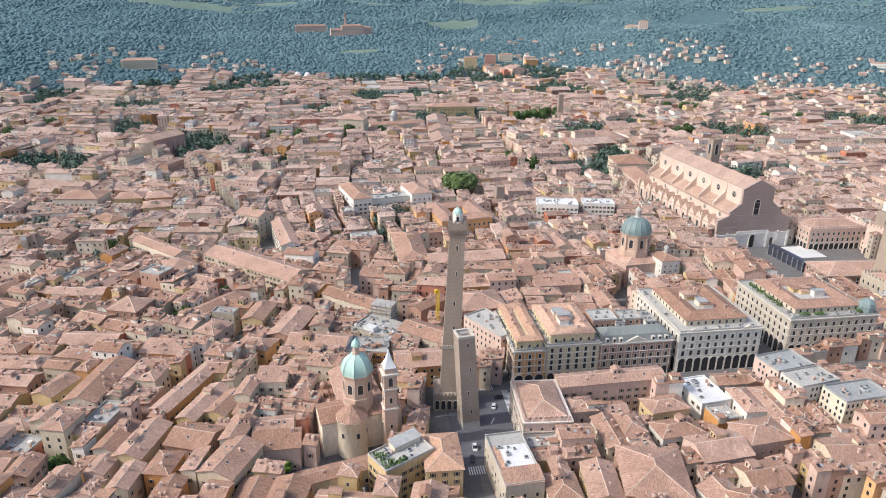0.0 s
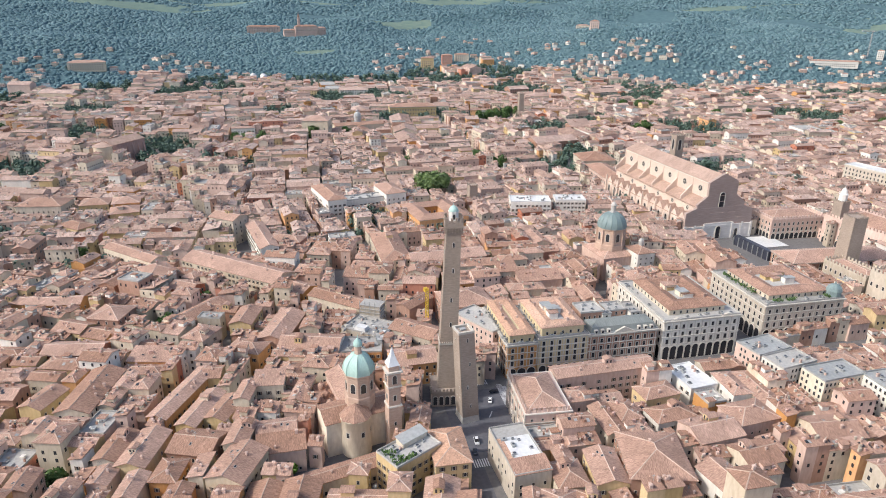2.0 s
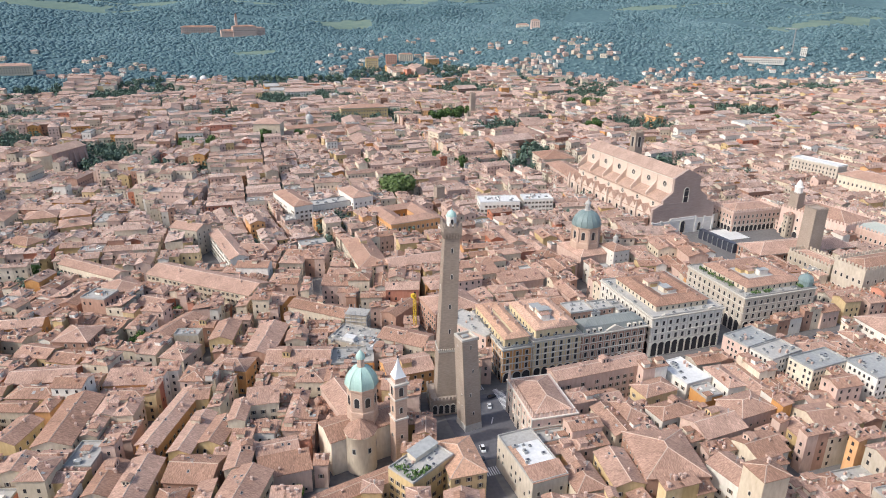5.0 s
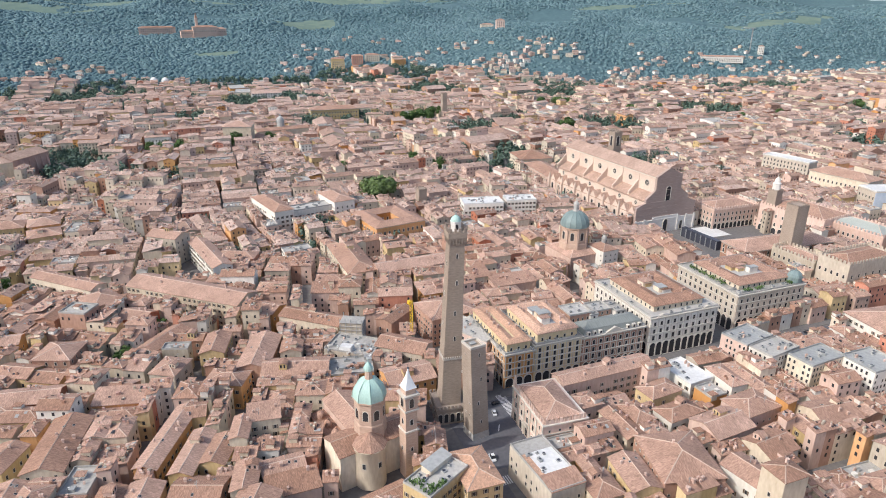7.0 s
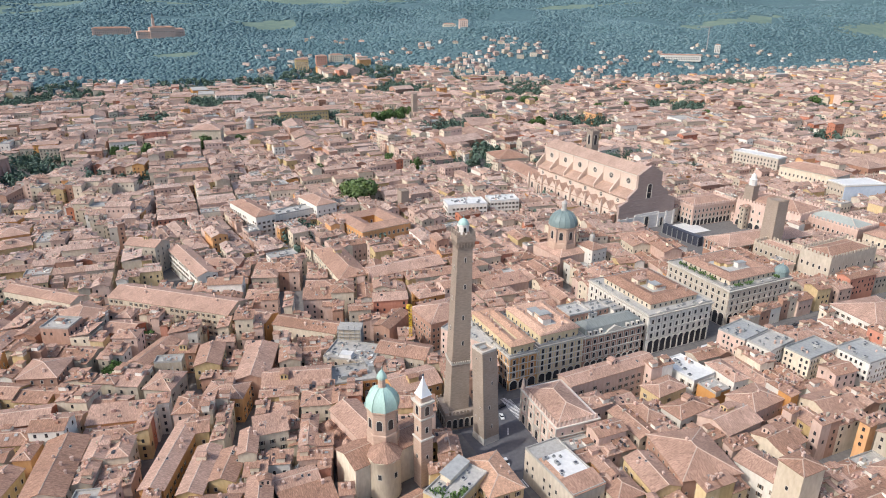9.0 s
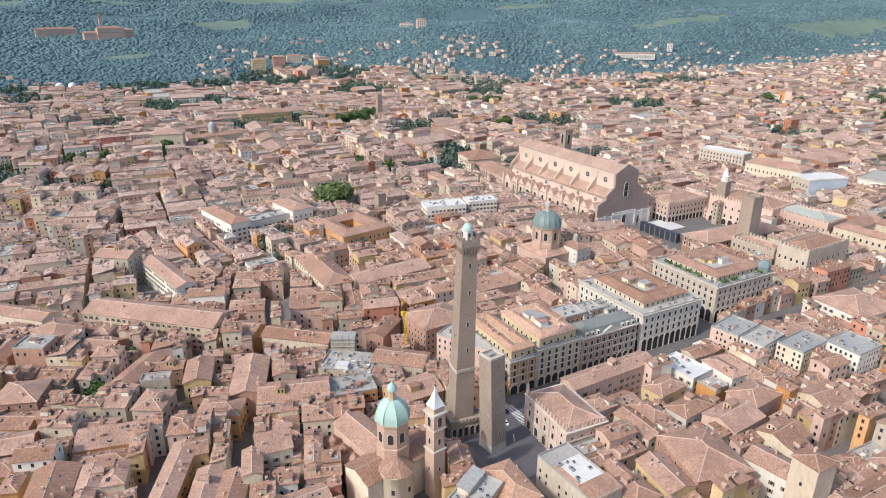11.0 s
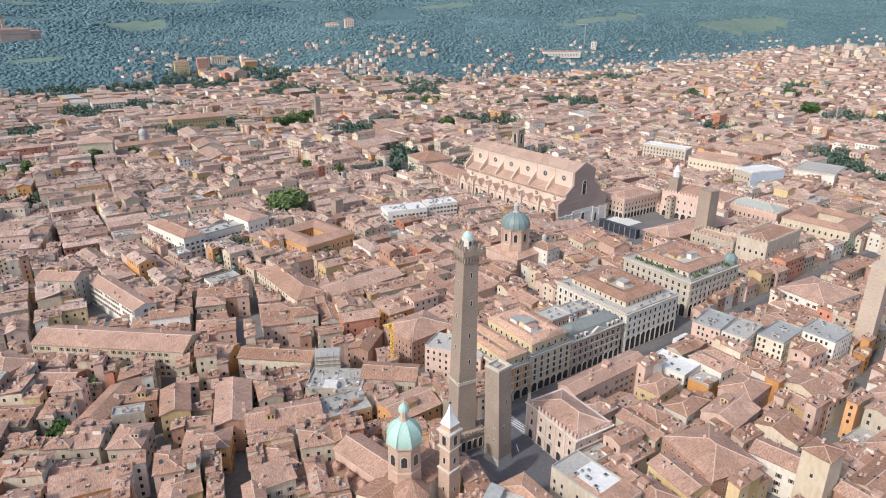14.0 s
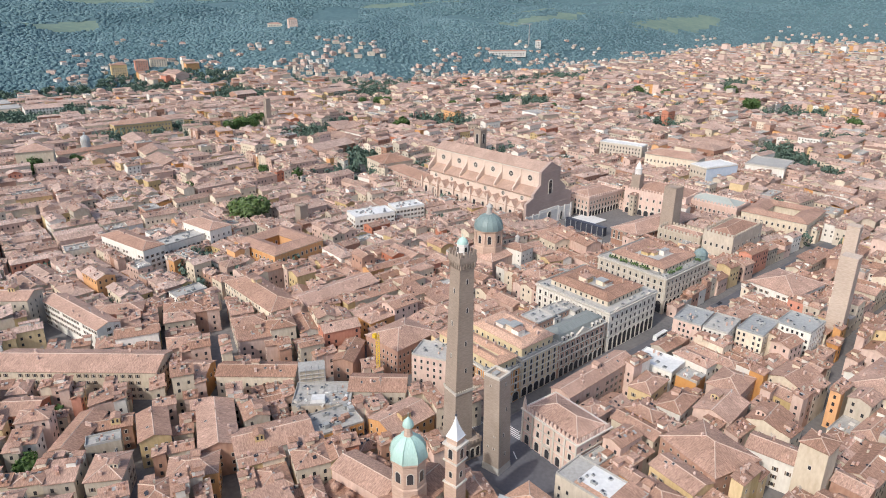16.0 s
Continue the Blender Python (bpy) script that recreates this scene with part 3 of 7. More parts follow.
def house(x, y, w, d, h, ang=0.0, kind="gable", wall="cream", ridge_x=None, roof=None, chimneys=2, claimed=False, gap=3.6, floor=3.6, words="", win=None):
    """A house as a thing of its own: walls, roof, windows, chimneys."""
    rng = random.Random(int(x * 131 + y * 17 + h * 7))
    if ridge_x is None:
        ridge_x = w >= d
    if not claimed:
        claim(x, y, w, d, ang, h)
    ob = thing("house", words or HOUSE_WORDS[wall] + " town house with " + ROOF_WORDS[kind], "house", pose(x, y, 0, 0, 0, ang), "town houses")
    g = Geo()
    gable_walls(g, w, d, h, wall_mat[wall], ridge_x, kind)
    put("wall", g, ob)
    g = Geo()
    if kind == "flat":
        flat_top(g, w, d, h, roof or concrete)
    else:
        tiled_roof(g, w, d, h, roof or roof_mat, ridge_x, kind)
    put("roof", g, ob)
    style = rng.choice((0, 0, 1, 1, 2)) if win is None else win
    for m, z in wall_openings(x, y, w, d, h, ang, rng, gap, floor):
        child("window", WINDOWS[style], ob, m)
    for _ in range(chimneys):
        cx, cy = rng.uniform(-0.38, 0.38) * w, rng.uniform(-0.38, 0.38) * d
        child("chimney", rng.choice(CHIMNEYS), ob, Matrix.Translation((cx, cy, roof_height(cx, cy, w, d, h, ridge_x, kind))))
    if rng.random() < 0.35:
        cx, cy = rng.uniform(-0.3, 0.3) * w, rng.uniform(-0.3, 0.3) * d
        child("aerial", rng.choice(AERIALS), ob, Matrix.Translation((cx, cy, roof_height(cx, cy, w, d, h, ridge_x, kind))) @ pose(0, 0, 0, 0, 0, rng.choice((20, 35, 70))))
    if kind == "flat":
        for _ in range(int(w * d / 42)):
            cx, cy = rng.uniform(-0.38, 0.38) * w, rng.uniform(-0.38, 0.38) * d
            child("roof_unit", rng.choice(UNITS), ob, Matrix.Translation((cx, cy, h + 0.12)) @ pose(0, 0, 0, 0, 0, rng.choice((0, 90))))
    if kind in ("gable", "hip") and min(w, d) > 8:
        for _ in range(rng.choice((0, 1, 2, 3))):
            cx, cy = rng.uniform(-0.33, 0.33) * w, rng.uniform(-0.33, 0.33) * d
            slope = math.degrees(math.atan(PITCH))
            if ridge_x and kind == "gable":
                tilt = pose(0, 0, 0, slope if cy < 0 else -slope, 0, 0)
            elif kind == "gable":
                tilt = pose(0, 0, 0, 0, -slope if cx < 0 else slope, 0)
            else:
                continue
            child("skylight", rng.choice(SKYLIGHTS), ob, Matrix.Translation((cx, cy, roof_height(cx, cy, w, d, h, ridge_x, kind))) @ tilt)
        if rng.random() < 0.3:
            cx, cy = rng.uniform(-0.25, 0.25) * w, rng.uniform(-0.2, 0.3) * d
            child("dormer", rng.choice(DORMERS), ob, Matrix.Translation((cx, cy, roof_height(cx, cy, w, d, h, ridge_x, kind))) @ pose(0, 0, 0, 0, 0, rng.choice((0, 0, 90, -90))))
    return ob


def far_house(g, x, y, w, d, h, ang, kind, wall, rng, detail, tiles=None):
    """A house laid into the joined mesh of the far quarters."""
    z0, tiles = height(x, y), tiles or roof_hazed
    g.m = pose(x, y, z0, 0, 0, ang)
    ridge_x = w >= d
    gable_walls(g, w, d, h, wall_far[wall], ridge_x, kind)
    if kind == "flat":
        flat_top(g, w, d, h, concrete)
    else:
        tiled_roof(g, w, d, h, tiles, ridge_x, kind, caps=detail > 1)
    for _ in range(rng.choice((4, 5, 6, 8)) if detail > 1 else rng.choice((2, 3, 3, 4)) if detail else rng.choice((0, 1, 1))):
        cx, cy = rng.uniform(-0.4, 0.4) * w, rng.uniform(-0.4, 0.4) * d
        z = roof_height(cx, cy, w, d, h, ridge_x, kind)
        s = rng.uniform(0.3, 0.6)
        if rng.random() < 0.12 and detail:
            g.box(cx - 1.6, cx + 1.6, cy - 1.4, cy + 1.4, z - 1.5, z + 1.6, wall_far[rng.choice(("cream", "pink", "white"))], False)
            g.box(cx - 1.9, cx + 1.9, cy - 1.7, cy + 1.7, z + 1.6, z + 1.85, tiles)
        else:
            g.box(cx - s, cx + s, cy - s * 0.7, cy + s * 0.7, z - 0.8, z + rng.uniform(0.8, 1.5), wall_far[rng.choice(("pink", "brick", "dusty", "stone"))], False)
    if detail and kind == "flat":
        for _ in range(4):
            cx, cy, s = rng.uniform(-0.35, 0.35) * w, rng.uniform(-0.35, 0.35) * d, rng.uniform(0.4, 1.1)
            g.box(cx - s, cx + s, cy - s, cy + s, h + 0.1, h + rng.uniform(0.6, 1.6), rng.choice((lead, concrete, wall_far["white"])), False)
    if detail > 1 and kind != "flat":
        for _ in range(rng.choice((1, 2, 3, 4))):
            cx, cy, s, e = rng.uniform(-0.36, 0.36) * w, rng.uniform(-0.36, 0.36) * d, rng.uniform(0.35, 0.75), rng.uniform(0.4, 0.9)
            q = [(cx - s, cy - e), (cx + s, cy - e), (cx + s, cy + e), (cx - s, cy + e)]
            g.face([(u, v, roof_height(u, v, w, d, h, ridge_x, kind) + 0.3) for u, v in q], rng.choice((glass, glass, lead)))
    if detail == 0 and kind != "flat" and town_edge(x, y) < 1 and height(x, y) < 1:
        for k in range(int(h / 4)):
            for i in range(int(w / 4.5)):
                u, z = (i + 0.5) * 4.5 - w / 2, 2 + k * 4
                g.face([(u, -d / 2 - 0.05, z), (u + 1.5, -d / 2 - 0.05, z), (u + 1.5, -d / 2 - 0.05, z + 2.1), (u, -d / 2 - 0.05, z + 2.1)], glass)
    if detail:
        base = g.m
        for m, z in wall_openings(x, y, w, d, h, ang, rng, 3.3, 3.6):
            g.m = base @ m
            if detail > 1:
                g.box(-0.55, 0.55, -0.06, 0, 0, 1.7, glass, False)
            else:
                g.face([(-0.6, -0.04, 0), (0.6, -0.04, 0), (0.6, -0.04, 1.75), (-0.6, -0.04, 1.75)], glass)
        g.m = base


def wall_colour(rng):
    return rng.choices(("ochre", "orange", "cream", "pink", "white", "brick", "stone", "red"), (9, 4, 30, 30, 9, 9, 12, 3))[0]


# ---- streets and squares (kept clear of houses) ----
street([(66, 263), (440, 261)], 17)
claim(52, 246, 42, 50, 0, 0)
street([(44, 225), (42, 150), (40, 90)], 9)
street([(-82, 190), (-41, 307), (-7, 395), (2, 430)], 4.5)
street([(-92, 250), (-67, 329), (-45, 393)], 3.5)
street([(-98, 352), (-55, 408)], 4)
street([(66, 158), (120, 162), (160, 168)], 3.5)
street([(160, 168), (205, 175)], 2.2)
street([(205, 175), (243, 185), (281, 190), (420, 196)], 4)
street([(62, 283), (50, 316), (54, 325)], 6)
street([(217, 272), (219, 340)], 8)
street([(156, 272), (158, 340), (175, 372)], 5)
street([(193, 640), (193, 1150)], 9)
street([(30, 438), (9, 543)], 6)
street([(-225, 470), (-170, 478), (-100, 452), (-60, 470)], 13)
street([(280, 285), (287, 470)], 9)
claim(334, 400, 94, 80, 0, 0)
street([(-60, 470), (-190, 760), (-260, 960)], 7)
street([(60, 300), (30, 330), (-5, 400)], 5)
street([(260, 590), (262, 760)], 8)

# ---- gardens: ground kept for trees ----
for x, y, r in ((102, 584, 13), (285, 992, 40), (556, 1048, 34), (460, 850, 18), (3, 869, 9), (94, 703, 8), (188, 686, 12), (184, 720, 8), (-80, 877, 24), (-418, 985, 22), (-437, 925, 9),
                (633, 935, 9), (687, 929, 9), (583, 706, 7), (48, 897, 8), (1004, 599, 20), (1178, 724, 20), (758, 817, 8), (847, 827, 8), (1063, 823, 30), (965, 427, 12), (-119, 231, 5),
                (-30, 221, 2.5), (-104, 351, 3), (-82, 393, 3), (-100, 360, 4), (-46, 445, 4), (-193, 488, 12)):
    claim(x, y, r * 2.0, r * 2.0, 0, 0)

# ---- landmarks ----
def tall_tower():
    t = thing("leaning_tower", "tall slender leaning medieval brick tower with lantern on top", "tower", pose(42.4, 263.6, 0, 0, 0, -8))
    claim(42.4, 263.6, 15, 15, -8, 9)
    g = Geo()
    g.box(-7.2, 7.2, -7.2, 7.2, -0.5, 7.6, brick_mat)
    g.box(-7.6, 7.6, -7.6, 7.6, 7.6, 8.4, brick_mat)
    g.merlons(-7.6, 7.6, -7.6, 7.6, 8.4, 0.9, 1.3, 0.5, brick_mat)
    base = put("arcade_base", g, t, "low battlemented brick arcade round the foot")
    for turn in (0, 90, 180, 270):
        for i in range(5):
            a = Geo(pose(0, 0, 0, 0, 0, turn) @ Matrix.Translation((-5.6 + i * 2.8, -7.22, 1.0)))
            arch(a, 1.9, 4.6, 0.25, glass)
            put("arch", a, base)
    lx, ly = 2.7, 2.6
    g = Geo()
    g.taper(-4.45, 4.45, -4.45, 4.45, 7, 31.0, 0.30, brick_mat, lx * 0.28, ly * 0.28)
    put("lower_shaft", g, t)
    g = Geo(Matrix.Translation((lx * 0.28, ly * 0.28, 0)))
    g.box(-4.45, 4.45, -4.45, 4.45, 31.0, 31.7, trim_mat)
    g.merlons(-4.6, 4.6, -4.6, 4.6, 31.7, 0.55, 0.9, 0.35, trim_mat)
    put("cornice", g, t, "stone ledge with small corbels")
    g = Geo(Matrix.Translation((lx * 0.28, ly * 0.28, 0)))
    g.taper(-4.1, 4.1, -4.1, 4.1, 31.0, 86.5, 0.85, brick_mat, lx * 0.72, ly * 0.72)
    put("upper_shaft", g, t)
    g = Geo(Matrix.Translation((lx, ly, 0)))
    g.taper(-3.3, 3.3, -3.3, 3.3, 85.0, 87.2, -0.75, brick_mat)
    g.box(-4.05, 4.05, -4.05, 4.05, 87.2, 89.6, brick_mat)
    g.merlons(-4.05, 4.05, -4.05, 4.05, 89.6, 0.95, 1.9, 0.5, brick_mat)
    put("battlement", g, t, "flared brick battlement with corbels")
    for turn in (0, 90, 180, 270):
        for i in range(6):
            c = Geo(Matrix.Translation((lx, ly, 0)) @ pose(0, 0, 0, 0, 0, turn) @ Matrix.Translation((-3.2 + i * 1.28, -3.95, 84.4)))
            c.taper(-0.18, 0.18, 0.0, 0.9, 0, 2.6, -0.08, brick_mat)
            put("corbel", c, t)
    g = Geo(Matrix.Translation((lx, ly, 0)))
    g.lathe(0, 0, [(2.2, 89.6), (2.2, 93.4), (2.5, 93.5), (2.5, 93.8)], 8, marble, 0.5)
    lan = put("lantern", g, t, "small pale stone lantern")
    for i in range(4):
        a = Geo(Matrix.Translation((lx, ly, 0)) @ pose(0, 0, 0, 0, 0, i * 90) @ Matrix.Translation((0, -2.06, 90.4)))
        arch(a, 1.1, 2.3, 0.12, glass)
        put("opening", a, lan)
    g = Geo(Matrix.Translation((lx, ly, 0)))
    g.lathe(0, 0, [(2.2, 93.8), (2.0, 94.7), (1.5, 95.5), (0.7, 96.1), (0.15, 96.3), (0.12, 97.4)], 16, copper)
    put("dome", g, t, "little green copper cupola")
    for z, u, s in ((78, 0.2, 0), (66, 0.5, 0), (52, 0.2, 0), (40, 0.5, 0), (74, 0.2, -90), (60, -0.4, -90), (22, 0, 0), (46, -0.3, -90)):
        k = (z - 31) / 55.5
        h = 4.1 - 0.85 * k if z > 31 else 4.3
        f = lx * (0.28 + 0.72 * max(0, k)), ly * (0.28 + 0.72 * max(0, k))
        a = Geo(Matrix.Translation((*f, 0)) @ pose(0, 0, 0, 0, 0, s) @ Matrix.Translation((u, -h - 0.02, z)))
        arch(a, 0.8, 2.2, 0.1, glass)
        put("slit_window", a, t)


def arch(g, w, h, depth, mat):
    """A round-headed opening laid against a wall that faces -y: a dark pane within a raised surround."""
    r, n = w / 2, 8
    top = [(r * math.cos(math.pi * i / n), h - r + r * math.sin(math.pi * i / n)) for i in range(n + 1)]
    g.face([(-r, -0.01, 0), (r, -0.01, 0)] + [(x, -0.01, z) for x, z in top], mat)
    o = 0.16 + w * 0.05
    edge = [(r, 0)] + top + [(-r, 0)]
    out = [(r + o, 0)] + [((r + o) * math.cos(math.pi * i / n), h - r + (r + o) * math.sin(math.pi * i / n)) for i in range(n + 1)] + [(-r - o, 0)]
    d = -max(0.06, depth)
    for i in range(len(edge) - 1):
        (a, b), (c, e), (p, q), (s, t) = edge[i], edge[i + 1], out[i], out[i + 1]
        g.face([(a, d, b), (p, d, q), (s, d, t), (c, d, e)], trim_mat)
        g.face([(a, 0, b), (a, d, b), (c, d, e), (c, 0, e)], trim_mat)
        g.face([(p, d, q), (p, 0, q), (s, 0, t), (s, d, t)], trim_mat)


def short_tower():
    t = thing("leaning_tower", "shorter leaning medieval brick tower cut off flat", "tower", pose(48.6, 246.2, 0, 0, 0, 8))
    claim(48.6, 246.2, 10, 10, 8, 9)
    g = Geo()
    g.taper(-4.3, 4.3, -4.3, 4.3, -0.5, 3.2, 0.25, concrete)
    put("plinth", g, t, "pale selenite stone plinth")
    g = Geo()
    g.taper(-4.0, 4.0, -4.0, 4.0, 3.2, 46.2, 0.35, brick_mat, -3.4, -1.2)
    put("shaft", g, t)
    g = Geo(Matrix.Translation((-3.4, -1.2, 0)))
    for x0, x1, y0, y1 in ((-3.75, 3.75, -3.75, -2.9), (-3.75, 3.75, 2.9, 3.75), (-3.75, -2.9, -2.9, 2.9), (2.9, 3.75, -2.9, 2.9)):
        g.box(x0, x1, y0, y1, 46.2, 47.2, trim_mat)
    put("parapet", g, t, "pale stone coping")
    g = Geo(Matrix.Translation((-3.4, -1.2, 0)))
    g.box(-1.5, 1.2, -0.4, 1.6, 46.2, 46.9, lead)
    put("hatch", g, t, "grey roof hatch")
    for z, u, s in ((42, -0.5, -90), (42, 0.3, 0), (30, 0.8, 0), (12, -1.5, -90), (12, 1.4, -90), (18, -0.8, 0), (18, 1.6, -90), (8, 0.2, 0)):
        k = (z - 3.2) / 43
        a = Geo(Matrix.Translation((-3.4 * k, -1.2 * k, 0)) @ pose(0, 0, 0, 0, 0, s) @ Matrix.Translation((u, -4.02 + 0.35 * k, z)))
        arch(a, 0.6, 1.8, 0.06, glass)
        put("slit_window", a, t)


PALACE_WINDOW = window_mesh("window", 1.5, 2.7, False, 0.38)


def window_row(parent, m, span, z, n, mesh):
    for i in range(n):
        child("window", mesh, parent, m @ Matrix.Translation(((i - (n - 1) / 2) * span / n, 0, z)))


def ribbed_dome(t, cx, cy, r, z0, z1, mat, n, name="dome", label=""):
    g = Geo()
    prof = [(r * math.cos(a), z0 + (z1 - z0) * math.sin(a)) for a in np.linspace(0, 1.36, 9)]
    g.lathe(cx, cy, prof, n, mat, 0.5)
    d = put(name, g, t, label)
    for i in range(n):
        a = 2 * math.pi * (i + 0.5) / n
        k = Geo()
        pts = []
        for rr, z in prof:
            pts.append((rr + 0.10, z))
        s = 0.16
        c, q = math.cos(a), math.sin(a)
        v = []
        for rr, z in pts:
            v += [(cx + rr * c - s * q, cy + rr * q + s * c, z), (cx + (rr + 0.18) * c, cy + (rr + 0.18) * q, z + 0.05), (cx + rr * c + s * q, cy + rr * q - s * c, z)]
        k.solid(v, [f for j in range(len(pts) - 1) for f in ((3 * j, 3 * j + 3, 3 * j + 4, 3 * j + 1), (3 * j + 1, 3 * j + 4, 3 * j + 5, 3 * j + 2))], mat)
        put("rib", k, d)
    return d


def green_domed_church():
    t = thing("domed_church", "baroque church with pale green copper dome and terracotta roofs", "church", pose(-0.5, 241.5, 1.2, 0, 0, 12))
    claim(-0.5, 241, 36, 18, 12, 16)
    claim(-4, 260, 27, 26, 12, 15)
    claim(-3, 232, 13, 13, 0, 17)
    claim(-3, 223, 22, 9, 12, 4)
    g = Geo()
    gable_walls(g, 34, 15, 15, wall_mat["cream"], True, "gable")
    g.box(-17, 17, -7.5, 7.5, -1.5, -0.5, wall_mat["cream"])
    put("transept", g, t)
    g = Geo()
    tiled_roof(g, 34, 15, 15, roof_mat, True, "gable")
    put("transept_roof", g, t)
    g = Geo(Matrix.Translation((0, 19.5, 0)))
    gable_walls(g, 13, 26, 15, wall_mat["pink"], False, "gable")
    put("nave", g, t)
    g = Geo(Matrix.Translation((0, 19.5, 0)))
    tiled_roof(g, 13, 26, 15, roof_mat, False, "gable")
    put("nave_roof", g, t)
    for s in (-1, 1):
        g = Geo(Matrix.Translation((s * 10, 20, 0)))
        g.box(-3.5, 3.5, -12.4, 12, 0, 10, wall_mat["pink"])
        g.box(-3.8, 3.8, -12.4, 12.3, 10, 10.3, roof_mat)
        put("aisle", g, t)
        for i in range(3):
            q = Geo(Matrix.Translation((s * 10, 12 + i * 7.5, 10.3)))
            q.lathe(0, 0, [(1.6, 0), (1.6, 1.6), (1.9, 1.7), (1.5, 2.6), (0.7, 3.2), (0.3, 3.3), (0.3, 4.2), (0, 4.5)], 12, roof_mat, cap=False)
            put("cupola", q, t, "small tiled side cupola")
    # apse
    g = Geo(Matrix.Translation((-4.6, -8.2, 0)))
    g.lathe(0, 0, [(6.2, -0.5), (6.2, 16.6), (6.5, 16.8), (6.5, 17.2)], 32, wall_mat["cream"])
    apse = put("apse", g, t, "round cream plastered apse", True)
    g = Geo(Matrix.Translation((-4.6, -8.2, 0)))
    g.lathe(0, 0, [(6.9, 17.2), (6.9, 17.45), (0.25, 22.4)], 8, roof_mat, 0.5)
    put("apse_roof", g, t)
    for a in (-50, 10, 60):
        child("window", TALL_WINDOW, t, Matrix.Translation((-4.6, -8.2, 0)) @ pose(0, 0, 0, 0, 0, a) @ Matrix.Translation((0, -6.2, 9.5)))
    # drum and dome
    g = Geo()
    g.lathe(0, 0, [(6.5, 15), (6.5, 22.0), (6.1, 22.4), (6.1, 31.6), (6.8, 32.2), (6.8, 32.9)], 8, brick_rose, 0.5)
    drum = put("drum", g, t, "octagonal brick drum")
    for i in range(8):
        a = Geo(pose(0, 0, 0, 0, 0, i * 45) @ Matrix.Translation((0, -5.66, 24.5)))
        arch(a, 2.2, 4.4, 0.12, glass)
        put("window", a, drum)
    ribbed_dome(t, 0, 0, 6.7, 32.9, 41.2, copper, 8, label="pale green copper dome")
    g = Geo()
    g.lathe(0, 0, [(1.75, 40.6), (1.5, 41.4), (1.35, 44.4), (1.9, 44.7)], 8, brick_rose, 0.5)
    put("lantern", g, t)
    g = Geo()
    g.lathe(0, 0, [(2.0, 44.7), (1.9, 45.6), (1.4, 46.7), (0.7, 47.5), (0.3, 48.0), (0.12, 48.2), (0.12, 49.8)], 12, copper)
    put("lantern_cap", g, t, "pale green copper cap with finial")
    # bell tower
    c = thing("bell_tower", "slim brick bell tower with white metal spire", "tower", pose(12.4, 231.7, 1.0, 0, 0, 10))
    claim(12.3, 231.5, 6, 6, 10, 30)
    g = Geo()
    g.box(-2.75, 2.75, -2.75, 2.75, -1.5, 21, brick_rose)
    put("shaft", g, c)
    for e, z0, z1 in ((3.1, 21, 21.6), (3.1, 30.4, 31.0), (3.3, 37.0, 37.8)):
        g = Geo()
        g.box(-e, e, -e, e, z0, z1, trim_mat)
        put("cornice", g, c)
    g = Geo()
    g.box(-2.5, 2.5, -2.5, 2.5, 21.6, 30.4, brick_rose)
    g.box(-2.7, 2.7, -2.7, 2.7, 31.0, 37.0, brick_rose)
    g.box(-2.2, 2.2, -2.2, 2.2, 37.8, 40.2, brick_rose)
    put("belfry", g, c)
    for turn in (0, 90, 180, 270):
        for z, w, h, o in ((32, 1.8, 4.0, 2.7), (24, 1.2, 2.6, 2.5), (12, 0.9, 1.8, 2.75)):
            a = Geo(pose(0, 0, 0, 0, 0, turn) @ Matrix.Translation((0, -o - 0.01, z)))
            arch(a, w, h, 0.15, glass)
            put("opening", a, c)
    g = Geo()
    g.lathe(0, 0, [(3.6, 40.2), (3.3, 40.5), (2.1, 42.6), (1.1, 44.8), (0.35, 47.2), (0.3, 48.0)], 4, lead_white, 0.5)
    put("spire", g, c, "white metal concave spire")
    g = Geo()
    g.lathe(0, 0, [(0.1, 47.9), (0.45, 48.2), (0.45, 48.6), (0.08, 48.9), (0.08, 50.2)], 8, dark_metal)
    put("finial", g, c)


lead_white = surface("white_metal", (0.66, 0.68, 0.70), (0.84, 0.85, 0.86), rough=0.45, fine=0.6, spread=0.03, bump=0)


